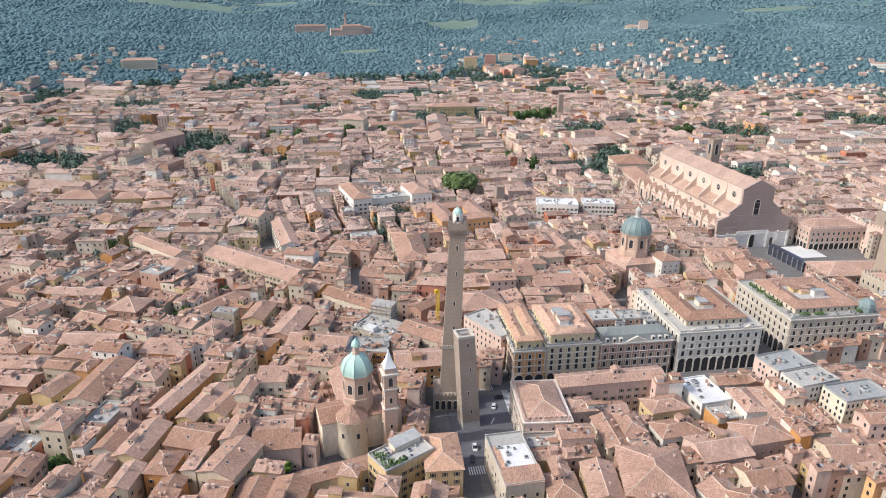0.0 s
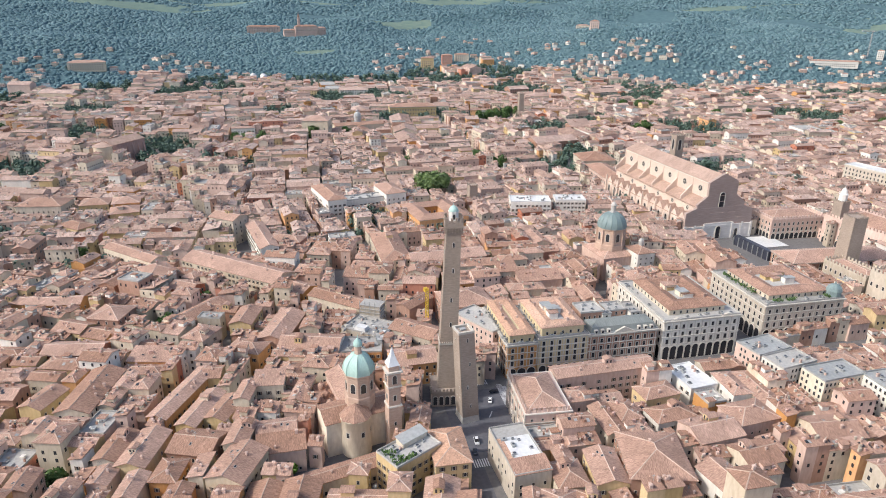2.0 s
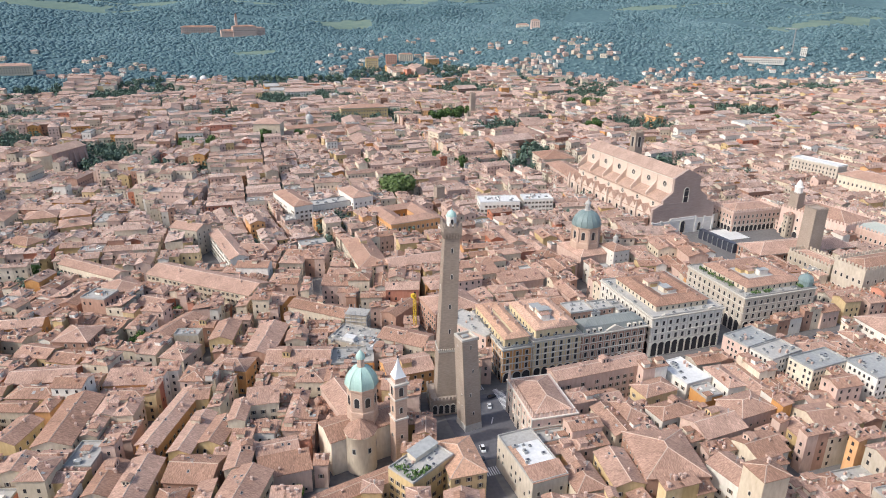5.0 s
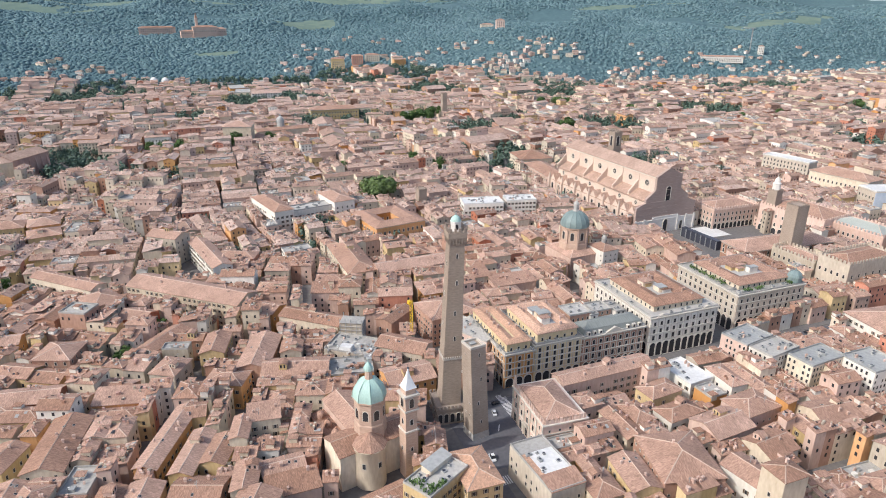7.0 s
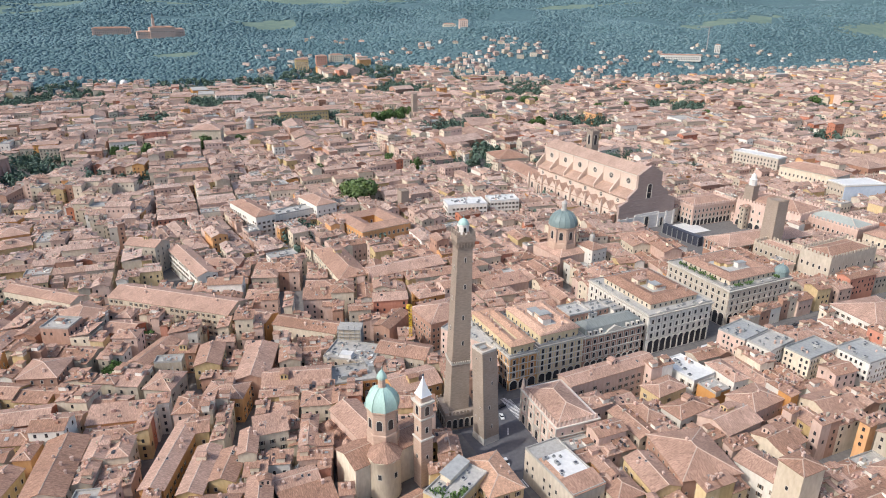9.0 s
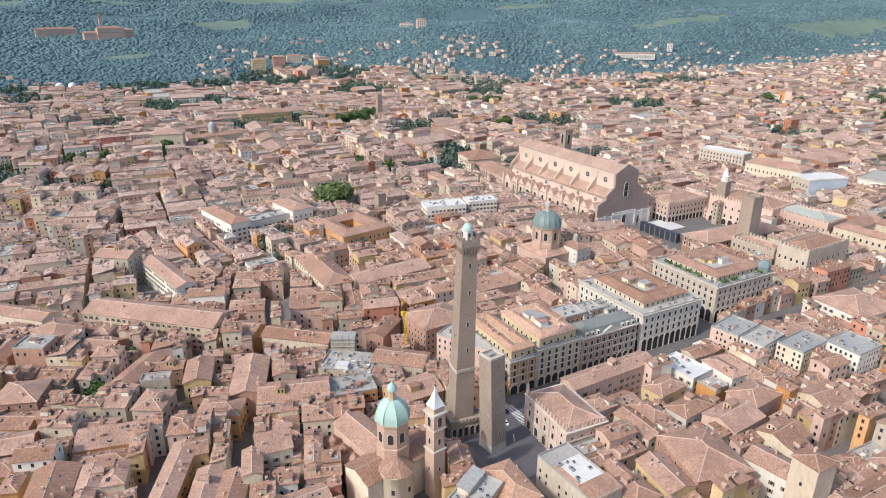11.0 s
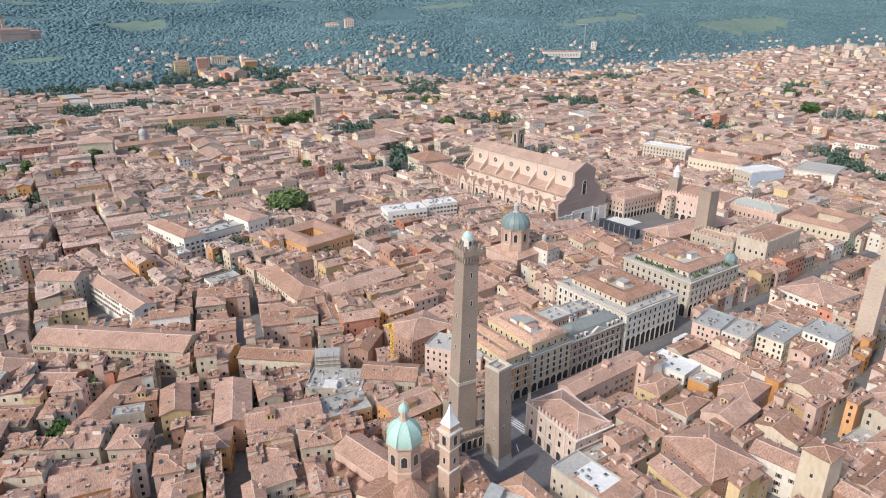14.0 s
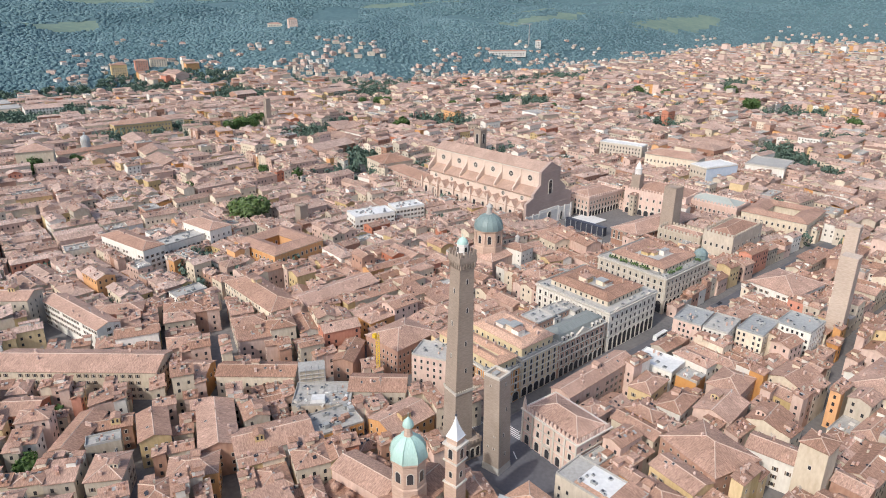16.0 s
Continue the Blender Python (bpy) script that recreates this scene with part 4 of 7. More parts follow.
def basilica():
    X, Y, L = 306.0, 440.0, 128.0
    t = thing("basilica", "huge unfinished gothic brick basilica with half-clad marble front", "church", pose(X, Y, 0, 0, 0, 3.0))
    claim(X - 2, Y + L / 2, 64, L + 2, 3, 30)
    g = Geo()
    g.box(-12, 12, 2, L, 0, 47.5, brick_warm)
    for y in (L,):
        g.face([(-12, y, 47.5), (12, y, 47.5), (0, y, 52.5)], brick_warm)
    put("nave_wall", g, t, "pale warm brick clerestory wall")
    g = Geo()
    slab(g, [(-12.8, 1.2, 47.5), (-12.8, L + 0.6, 47.5), (0, L + 0.6, 53.0), (0, 1.2, 53.0)][::-1], 0.4, roof_pale)
    slab(g, [(12.8, 1.2, 47.5), (12.8, L + 0.6, 47.5), (0, L + 0.6, 53.0), (0, 1.2, 53.0)], 0.4, roof_pale)
    put("nave_roof", g, t)
    for s in (-1, 1):
        g = Geo()
        g.box(*sorted((s * 12.0, s * 12.7)), 2, L, 46.3, 47.2, trim_mat)
        put("cornice", g, t)
    n = 6
    bay = (L - 2) / n
    for s in (-1, 1):
        g = Geo()
        g.box(*sorted((s * 12, s * 21.5)), 2, L - 2, 0, 27, brick_warm)
        put("aisle_wall", g, t)
        g = Geo()
        p = [(s * 12, 2, 33.5), (s * 22.2, 2, 28.2), (s * 22.2, L - 2, 28.2), (s * 12, L - 2, 33.5)]
        slab(g, p if s > 0 else p[::-1], 0.4, roof_pale)
        put("aisle_roof", g, t)
        g = Geo()
        g.box(*sorted((s * 21.5, s * 29)), 2, L - 2, 0, 17.5, brick_warm)
        put("chapel_wall", g, t)
        g = Geo()
        p = [(s * 21.5, 2, 21.0), (s * 29.8, 2, 17.7), (s * 29.8, L - 2, 17.7), (s * 21.5, L - 2, 21.0)]
        slab(g, p if s > 0 else p[::-1], 0.35, roof_pale)
        put("chapel_roof", g, t)
        for i in range(n):
            y0 = 2 + bay * i
            b = Geo()
            p = [(s * 12, 0, 41), (s * 21.8, 0, 31.2), (s * 21.8, 0, 27), (s * 12, 0, 32)]
            b.solid([(x, y0 + bay - 0.6, z) for x, _, z in p] + [(x, y0 + bay + 0.6, z) for x, _, z in p],
                    [(0, 1, 2, 3), (7, 6, 5, 4), (0, 4, 5, 1), (1, 5, 6, 2), (3, 2, 6, 7), (0, 3, 7, 4)], brick_warm)
            put("buttress", b, t)
            b = Geo()
            b.box(*sorted((s * 12, s * 12.5)), y0 + bay - 0.7, y0 + bay + 0.7, 33, 47.3, brick_warm)
            put("pilaster", b, t)
            o = Geo(pose(s * 12, y0 + bay * 0.5, 40.2, 0, 0, s * 90) @ Matrix.Translation((0, -0.02, 0)))
            rose(o, 2.3)
            put("round_window", o, t)
            o = Geo(pose(s * 21.5, y0 + bay * 0.5, 24.6, 0, 0, s * 90) @ Matrix.Translation((0, -0.02, 0)))
            rose(o, 1.7)
            put("round_window", o, t)
            for k in (0.25, 0.75):
                o = Geo(pose(s * 29.5, y0 + bay * k, 3.5, 0, 0, s * 90) @ Matrix.Translation((0, -0.02, 0)))
                arch(o, 2.8, 11.5, 0.5, glass)
                put("tall_window", o, t)
                gb = Geo()
                yc, e, xo, xi = y0 + bay * k, bay * 0.2, s * 29.5, s * 21.6
                q = [(yc - e, 0), (yc + e, 0), (yc + e, 17.6), (yc, 23.2), (yc - e, 17.6)]
                gb.solid([(xo, y, z) for y, z in q] + [(s * 28.7, y, z) for y, z in q],
                         [tuple(range(5)), (9, 8, 7, 6, 5)] + [(m, 5 + m, 5 + (m + 1) % 5, (m + 1) % 5) for m in range(5)], brick_warm)
                gable = put("chapel_gable", gb, t, "gabled brick chapel front")
                gb = Geo()
                for w in (-1, 1):
                    pts = [(xo, yc + w * (e + 0.4), 17.4), (xo, yc, 23.5), (xi, yc, 23.5), (xi, yc + w * (e + 0.4), 17.4)]
                    slab(gb, pts if w * s > 0 else pts[::-1], 0.25, roof_pale)
                put("chapel_gable_roof", gb, gable)
            b = Geo()
            b.box(*sorted((s * 29, s * 31.0)), y0 + bay - 0.9, y0 + bay + 0.9, 0, 19.5, brick_warm)
            b.taper(*sorted((s * 29, s * 31.0)), y0 + bay - 0.9, y0 + bay + 0.9, 19.5, 24.0, 0.7, brick_warm)
            put("chapel_buttress", b, t)
    # front
    prof = [(-31, 0), (31, 0), (31, 23.5), (22, 27.0), (22, 30.0), (13.2, 36.5), (13.2, 47.6), (0, 54.3), (-13.2, 47.6), (-13.2, 36.5), (-22, 30.0), (-22, 27.0), (-31, 23.5)]
    g = Geo()
    k = len(prof)
    g.solid([(x, 0, z) for x, z in prof] + [(x, 2.2, z) for x, z in prof], [tuple(range(k)), tuple(range(2 * k - 1, k - 1, -1))] + [(i, k + i, k + (i + 1) % k, (i + 1) % k) for i in range(k)], brick_raw)
    front = put("front", g, t, "rough bare brick front")
    for z in np.arange(17, 46, 4.8):
        half = 30.8 if z < 22 else (21.5 if z < 29 else 13)
        b = Geo()
        b.box(-half, half, -0.14, 0, z, z + 0.35, brick_raw)
        put("ledge", b, front)
    g = Geo()
    g.box(-31.3, 31.3, -0.6, 0, 0, 11.6, marble)
    g.box(-13.5, 13.5, -0.6, 0, 11.6, 14.0, marble)
    g.box(-31.6, 31.6, -0.9, 0, 11.3, 11.9, marble)
    put("marble_cladding", g, t, "white and pink marble lower cladding")
    for x in (-31, -22, -13.4, 13.4, 22, 31):
        b = Geo()
        b.box(x - 0.9, x + 0.9, -1.2, -0.6, 0, 13.2, marble)
        put("pier", b, t)
    for x, w, h in ((0, 4.4, 10.5), (-21.5 + 4.5, 3.0, 7.5), (17, 3.0, 7.5)):
        o = Geo(Matrix.Translation((x, -0.62, 0.6)))
        arch(o, w, h, 0.7, glass)
        put("portal", o, t)
    o = Geo(Matrix.Translation((0, -0.02, 27)))
    arch(o, 4.6, 12, 0.4, glass)
    put("tall_window", o, t)
    # bell tower behind
    b = thing("bell_tower", "square brick bell tower behind the basilica", "tower", pose(330, 551, 0, 0, 0, 3))
    claim(330, 551, 9, 9, 3, 40)
    g = Geo()
    g.box(-4.2, 4.2, -4.2, 4.2, -0.5, 61, brick_mat)
    put("shaft", g, b)
    g = Geo()
    g.box(-4.6, 4.6, -4.6, 4.6, 61, 62, brick_mat)
    g.merlons(-4.6, 4.6, -4.6, 4.6, 62, 1.0, 1.3, 0.5, brick_mat)
    put("parapet", g, b)
    for turn in (0, 90, -90, 180):
        a = Geo(pose(0, 0, 0, 0, 0, turn) @ Matrix.Translation((0, -4.22, 49)))
        arch(a, 3.2, 9.5, 0.25, glass)
        put("opening", a, b)


def rose(g, r):
    n = 16
    ring = [(r * math.cos(2 * math.pi * i / n), r * math.sin(2 * math.pi * i / n)) for i in range(n)]
    g.face([(x, -0.01, z) for x, z in ring], glass)
    for i in range(n):
        (a, b), (c, d) = ring[i], ring[(i + 1) % n]
        g.solid([(a, -0.25, b), (c, -0.25, d), (c * 1.22, -0.25, d * 1.22), (a * 1.22, -0.25, b * 1.22), (a, 0, b), (c, 0, d), (c * 1.22, 0, d * 1.22), (a * 1.22, 0, b * 1.22)],
                [(0, 3, 2, 1), (0, 1, 5, 4), (2, 3, 7, 6)], trim_mat)
    for i in range(4):
        a = math.pi * i / 4
        c, s = math.cos(a) * r, math.sin(a) * r
        q, w = -math.sin(a) * 0.1, math.cos(a) * 0.1
        g.face([(-c - q, -0.06, -s - w), (c - q, -0.06, s - w), (c + q, -0.06, s + w), (-c + q, -0.06, -s + w)], trim_mat)


def dark_domed_church():
    t = thing("domed_church", "baroque church with weathered dark green copper dome", "church", pose(190, 396, 0, 0, 0, 5))
    claim(190, 396, 30, 34, 5, 22)
    g = Geo()
    gable_walls(g, 26, 30, 16, wall_mat["pink"], False, "hip")
    put("wall", g, t)
    g = Geo()
    tiled_roof(g, 26, 30, 16, roof_mat, False, "hip")
    put("roof", g, t)
    g = Geo()
    g.lathe(0, 0, [(10.4, 14), (10.4, 22), (9.6, 22.6), (9.6, 32.2), (10.3, 32.8), (10.3, 33.6)], 8, brick_rose, 0.5)
    drum = put("drum", g, t, "octagonal peach plastered drum")
    for i in range(8):
        a = Geo(pose(0, 0, 0, 0, 0, i * 45) @ Matrix.Translation((0, -8.9, 24.5)))
        arch(a, 2.4, 5.6, 0.15, glass)
        put("window", a, drum)
        b = Geo(pose(0, 0, 0, 0, 0, i * 45 + 22.5))
        b.box(-0.7, 0.7, -10.2, -9.2, 14, 32.2, brick_rose)
        put("pilaster", b, drum)
    ribbed_dome(t, 0, 0, 10.0, 33.6, 44.0, copper_dark, 16, label="weathered dark green copper dome")
    g = Geo()
    g.lathe(0, 0, [(2.4, 43.2), (2.2, 44.2), (1.7, 44.4), (1.7, 48.2), (2.2, 48.5), (1.7, 49.6), (0.6, 50.8), (0.15, 51.2), (0.12, 53)], 12, concrete)
    put("lantern", g, t, "grey stone lantern")
    h = house(206, 383, 13, 17, 20, 5, "hip", "white", roof=roof_mat, chimneys=0, words="tall white plastered chapel block beside the dome")
    g = Geo(Matrix.Translation((2, 2, 22.2)))
    g.lathe(0, 0, [(1.7, 0), (1.7, 2.6), (2.0, 2.8), (1.6, 4.0), (0.6, 4.8), (0.2, 5.0), (0.2, 6.5)], 10, concrete)
    put("turret", g, h, "small domed lantern turret")


def palazzo(x, y, w, d, h, ang, wall, name_words, floors=4, bays=None, arcade=True, top="flat", ground=6.0, roof=None, merlon=False, side_bays=None, wing=None):
    """A large palace: walls, cornice, arcade, rows of windows on its north and its two flanks, roof."""
    claim(x, y, w, d, ang, h)
    t = thing("palace", name_words, "palace", pose(x, y, 0, 0, 0, ang))
    a, b = w / 2, d / 2
    g = Geo()
    g.box(-a, a, -b, b, -0.5, h, wall_mat[wall], False)
    put("wall", g, t)
    ledges = [("string_course", 0.2, ground, ground + 0.4)]
    if not merlon:
        ledges += [("cornice", 0.8, h, h + 0.5), ("frieze", 0.35, h - 0.6, h - 0.003)]
    for name, o, z0, z1 in ledges:
        g = Geo()
        band(g, a, b, o, z0, z1, trim_mat)
        put(name, g, t)
    bays = bays or int(w / 4.2)
    side_bays = side_bays or int(d / 4.2)
    fl = (h - ground - 1.2) / floors
    if arcade and not merlon:
        for k in range(1, floors):
            z = ground + 0.3 + k * fl
            g = Geo()
            band(g, a, b, 0.28, z, z + (0.5 if k == 1 else 0.3), trim_mat)
            put("string_course", g, t)
    for turn, half, span, n in ((0, b, w, bays), (-90, a, d, side_bays), (90, a, d, side_bays)):
        if turn == 90 and x > 20:
            continue
        m = pose(0, 0, 0, 0, 0, turn) @ Matrix.Translation((0, -half, 0))
        base = pose(x, y, 0, 0, 0, ang)
        q = base @ m @ Vector((0, -1.5, 0))
        for k in range(floors):
            z = ground + 0.9 + k * fl
            if covered(q.x, q.y, z):
                continue
            window_row(t, m, span * 0.96, z, n, PALACE_WINDOW if k == 0 else TALL_WINDOW)
        if arcade and not merlon and not covered(q.x, q.y, h - 2):
            for i in range(n + 1):
                g = Geo(m)
                u = (i - n / 2) * span * 0.96 / n
                g.box(u - 0.2, u + 0.2, -0.2, 0, ground + 0.4, h - 0.6, trim_mat)
                put("pilaster", g, t)
        if arcade and not covered(q.x, q.y, 3):
            for i in range(n):
                o = Geo(m @ Matrix.Translation(((i - (n - 1) / 2) * span * 0.96 / n, -0.02, 0.3)))
                arch(o, min(4.2, span / n * 0.8), ground - 0.9, 0.35, glass)
                put("arch", o, t)
    g = Geo()
    if top == "flat":
        flat_top(g, w, d, h + 0.5, roof or lead)
    elif wing:
        ring_roof(g, w, d, h + 0.4, wing, roof or roof_mat)
    else:
        tiled_roof(g, w, d, h + (0.5 if not merlon else -0.6), roof or roof_mat, w >= d, top, over=0.9 if not merlon else -0.7)
    put("roof", g, t)
    if merlon:
        g = Geo()
        for x0, x1, y0, y1 in ((-a, a, -b, -b + 0.5), (-a, a, b - 0.5, b), (-a, -a + 0.5, -b + 0.5, b - 0.5), (a - 0.5, a, -b + 0.5, b - 0.5)):
            g.box(x0, x1, y0, y1, h, h + 0.7, wall_mat[wall], False)
        g.merlons(-a, a, -b, b, h + 0.7, 1.5, 1.7, 0.5, wall_mat[wall])
        put("battlement", g, t)
    return t


def band(g, a, b, o, z0, z1, mat):
    """A ledge that runs round a rectangular building in one piece."""
    p = []
    for e, z in ((o, z0), (o, z1), (-0.1, z1), (-0.1, z0)):
        p += [(-a - e, -b - e, z), (a + e, -b - e, z), (a + e, b + e, z), (-a - e, b + e, z)]
    g.solid(p, [(k * 4 + i, k * 4 + (i + 1) % 4, (k * 4 + 4 + (i + 1) % 4) % 16, (k * 4 + 4 + i) % 16) for k in range(4) for i in range(4)], mat)


def ring_roof(g, w, d, h, s, mat):
    """Double-pitched roof round a courtyard; s: depth of the wings."""
    A, B = w / 2 + 0.7, d / 2 + 0.7
    def ring(o, z):
        return [(-A + o, -B + o, z), (A - o, -B + o, z), (A - o, B - o, z), (-A + o, B - o, z)]
    r = ring(0, h - 0.2) + ring(0, h) + ring(s / 2, h + s / 2 * PITCH) + ring(s, h) + ring(s, h - 0.25)
    f = []
    for k in range(4):
        for i in range(4):
            j = (i + 1) % 4
            f.append((k * 4 + i, k * 4 + j, k * 4 + 4 + j, k * 4 + 4 + i))
    g.solid(r, f, mat)


def courtyard_palace(x, y, w, d, h, ang, s, wall, words, roof=None, floors=3, ground=5.0):
    """Four wings round a yard, as one thing."""
    claim(x, y, w, d, ang, h)
    t = thing("palace", words, "palace", pose(x, y, 0, 0, 0, ang))
    A, B = w / 2, d / 2
    for x0, x1, y0, y1 in ((-A, A, -B, -B + s), (-A, A, B - s, B), (-A, -A + s, -B + s, B - s), (A - s, A, -B + s, B - s)):
        g = Geo()
        g.box(x0, x1, y0, y1, -0.5, h, wall_mat[wall], False)
        put("wing", g, t)
    g = Geo()
    ring_roof(g, w, d, h + 0.25, s + 1.4, roof or roof_mat)
    put("roof", g, t)
    for z in (ground, h - 0.5):
        g = Geo()
        band(g, A, B, 0.2, z, z + 0.4, trim_mat)
        put("string_course", g, t)
    fl = (h - ground - 0.5) / max(1, floors - 1)
    base = pose(x, y, 0, 0, 0, ang)
    for turn, half, span in ((0, B, w), (-90, A, d), (180, s - B, w - 2 * s)):
        m = pose(0, 0, 0, 0, 0, turn) @ Matrix.Translation((0, -half, 0))
        if turn == 180:
            m = Matrix.Translation((0, B - s, 0))
        for k in range(floors):
            z = 1.4 if k == 0 else ground + 0.9 + (k - 1) * fl
            q = base @ m @ Vector((0, -1.5, 0))
            if k == 0 and turn == 180 or covered(q.x, q.y, z + 1) and turn != 180:
                continue
            window_row(t, m, span * 0.95, z, max(2, int(span / 4.2)), TALL_WINDOW)
    return t


tall_tower()
short_tower()
green_domed_church()
basilica()
dark_domed_church()
def attic(t, w, d, z, inset, h, wall, roof, wing):
    """A set-back top storey with its own ring of roofs."""
    a, b = w / 2 - inset, d / 2 - inset
    g = Geo()
    g.box(-a, a, -b, b, z, z + h, wall_mat[wall], False)
    at = put("attic", g, t, "set-back top storey")
    g = Geo()
    ring_roof(g, a * 2, b * 2, z + h + 0.2, wing, roof)
    put("attic_roof", g, at)
    if min(a, b) > wing:
        g = Geo()
        g.box(-a + wing - 0.6, a - wing + 0.6, -b + wing - 0.6, b - wing + 0.6, z + h + 0.02, z + h + 0.12, concrete)
        put("light_well", g, at)
    rng = random.Random(int(w * 10 + d))
    for k in range(6):
        ix, iy = a - wing, b - wing
        if min(ix, iy) < 2:
            break
        g = Geo(Matrix.Translation((rng.uniform(-ix, ix) * 0.7, rng.uniform(-iy, iy) * 0.7, z + h + 0.5)))
        q, e = rng.uniform(2.0, 3.6), rng.uniform(1.6, 2.8)
        hh = rng.uniform(1.2, 3.0)
        gable_walls(g, q * 2, e * 2, hh, wall_mat[rng.choice(("cream", "white", "ochre"))], True, "shed")
        g.box(-q - 0.3, q + 0.3, -e - 0.3, e + 0.3, hh, hh + 0.2, rng.choice((roof_mat, lead, roof_mat)))
        put("stair_house", g, at)
    for k in range(14):
        side = rng.random() < 0.5
        u = rng.uniform(-0.46, 0.46) * (w if side else d)
        o = (d if side else w) / 2 - inset * rng.uniform(0.3, 0.65)
        px, py = (u, -o) if side else (-o, u)
        child("roof_unit", rng.choice(UNITS), t, Matrix.Translation((px, py, z + 0.1)) @ pose(0, 0, 0, 0, 0, rng.choice((0, 90))))
    for k in range(10):
        u, v = rng.uniform(-0.85, 0.85) * a, rng.uniform(-0.85, 0.85) * b
        e = min(a - abs(u), b - abs(v))
        if 0.8 < e < wing - 1:
            child("chimney", rng.choice(CHIMNEYS), at, Matrix.Translation((u, v, z + h + 0.3 + min(e, wing - e) * PITCH)))
    for turn, half, span in ((0, b, 2 * a), (-90, a, 2 * b)):
        window_row(at, pose(0, 0, 0, 0, 0, turn) @ Matrix.Translation((0, -half, 0)), span * 0.94, z + 0.5, max(2, int(span / 4)), WINDOWS[0])
    return at


def pediment(t, x, y, z, w, h):
    g = Geo(Matrix.Translation((x, y, z)))
    g.solid([(-w / 2, 0, 0), (w / 2, 0, 0), (0, 0, h), (-w / 2, 1.2, 0), (w / 2, 1.2, 0), (0, 1.2, h)], [(0, 1, 2), (5, 4, 3), (1, 4, 5, 2), (0, 2, 5, 3), (0, 3, 4, 1)], trim_mat)
    put("pediment", g, t)


def roof_garden(t, spots):
    rng = random.Random(4)
    for x, y, z, w, d in spots:
        g = Geo(Matrix.Translation((x, y, z)))
        for _ in range(70):
            c = Vector((rng.uniform(-w, w) / 2, rng.uniform(-d, d) / 2, rng.uniform(0.1, 1.5)))
            u = Vector((rng.gauss(0, 1), rng.gauss(0, 1), rng.gauss(0, 1))).normalized()
            v = u.orthogonal().normalized()
            q = rng.uniform(0.3, 0.6)
            g.face([c - u * q, c + v * q, c + u * q, c - v * q], leaf_mat)
        tagged(put("planting", g, t), "green roof-garden shrubs", kind="stuff")


p = palazzo(84, 296, 16, 44, 18.5, 0, "orange", "orange corner palace with arcade at the square", floors=3, top="flat", roof=concrete)
attic(p, 16, 44, 19, 1.6, 4.6, "yellow", roof_new, 6.4)
p = palazzo(106, 293, 27, 38, 20.5, 0, "yellow", "yellow palace with balconies and stepped attic", floors=4, top="flat", roof=concrete)
attic(p, 27, 38, 21, 2.2, 4.6, "yellow", roof_new, 8.4)
p = palazzo(139, 289, 38, 30, 19.5, 0, "brick", "red brick palace with white stone pilasters and grey mansard roof", floors=3, top="flat", roof=lead, bays=9)
g = Geo()
g.taper(-18.6, 18.6, -14.6, -2.4, 20.1, 23.4, 1.3, slate)
g.solid([(-17.2, -13.2, 23.4), (17.2, -13.2, 23.4), (17.2, -3.8, 23.4), (-17.2, -3.8, 23.4), (-13, -8.5, 25.2), (13, -8.5, 25.2)], [(0, 1, 5, 4), (1, 2, 5), (2, 3, 4, 5), (3, 0, 4)], slate)
put("mansard", g, p, "grey-green sheet-metal mansard roof")
for cx, cy, w, d, h, m, top in ((-11, 6.5, 13, 12, 4.5, "brick", "flat"), (4, 7.5, 11, 10, 3.2, "brick", "flat"), (14, 6, 6, 13, 2.4, "white", "flat"), (-3, 1.5, 5, 4, 3.0, "white", "flat")):
    g = Geo(Matrix.Translation((cx, cy, 20.1)))
    g.box(-w / 2, w / 2, -d / 2, d / 2, 0, h, wall_mat[m])
    rear = put("rear_block", g, p)
    g = Geo(Matrix.Translation((cx, cy, 20.1)))
    flat_top(g, w + 0.3, d + 0.3, h, concrete)
    put("terrace", g, rear)
    window_row(rear, Matrix.Translation((cx, cy - d / 2, 20.1)), w * 0.9, 0.8, max(1, int(w / 3)), WINDOWS[0])
    for k in range(4):
        child("roof_unit", UNITS[k % 3], rear, Matrix.Translation((cx + (k - 1.5) * w * 0.2, cy + (k % 2 - 0.5) * d * 0.4, 20.2 + h)))
pediment(p, 0, -15.5, 20, 13, 3.2)
for i in (-15.5, -12, -8.5, 8.5, 12, 15.5):
    g = Geo(Matrix.Translation((i, -14.2, 20.4)))
    g.box(-0.9, 0.9, -0.9, 1.4, 0, 2.0, trim_mat)
    g.face([(-0.5, -0.92, 0.3), (0.5, -0.92, 0.3), (0.5, -0.92, 1.7), (-0.5, -0.92, 1.7)], glass)
    put("dormer", g, p)
p = palazzo(184, 300, 45, 52, 23, 0, "white", "pale stone palace with tall arcade and roof terraces", floors=3, bays=10, ground=9.0, top="flat", roof=concrete)
attic(p, 45, 52, 23.6, 6.0, 3.2, "cream", roof_mat, 12)
pediment(p, -15, -26.3, 23.5, 9, 1.6)
pediment(p, 15, -26.3, 23.5, 9, 1.6)
p = palazzo(252, 305, 51, 50, 23, 0, "stone", "grey stone palace with arcade and planted roof terraces", floors=3, bays=11, ground=9.0, top="flat", roof=concrete)
attic(p, 51, 50, 23.6, 6.0, 3.0, "cream", roof_mat, 11)
roof_garden(p, [(-22, -8 + 8 * i, 24.1, 3, 6) for i in range(4)] + [(-16 + 9 * i, -22, 24.1, 6, 2.5) for i in range(2)] + [(17, -22, 24.1, 6, 3)])
g = Geo(Matrix.Translation((21, -21, 24)))
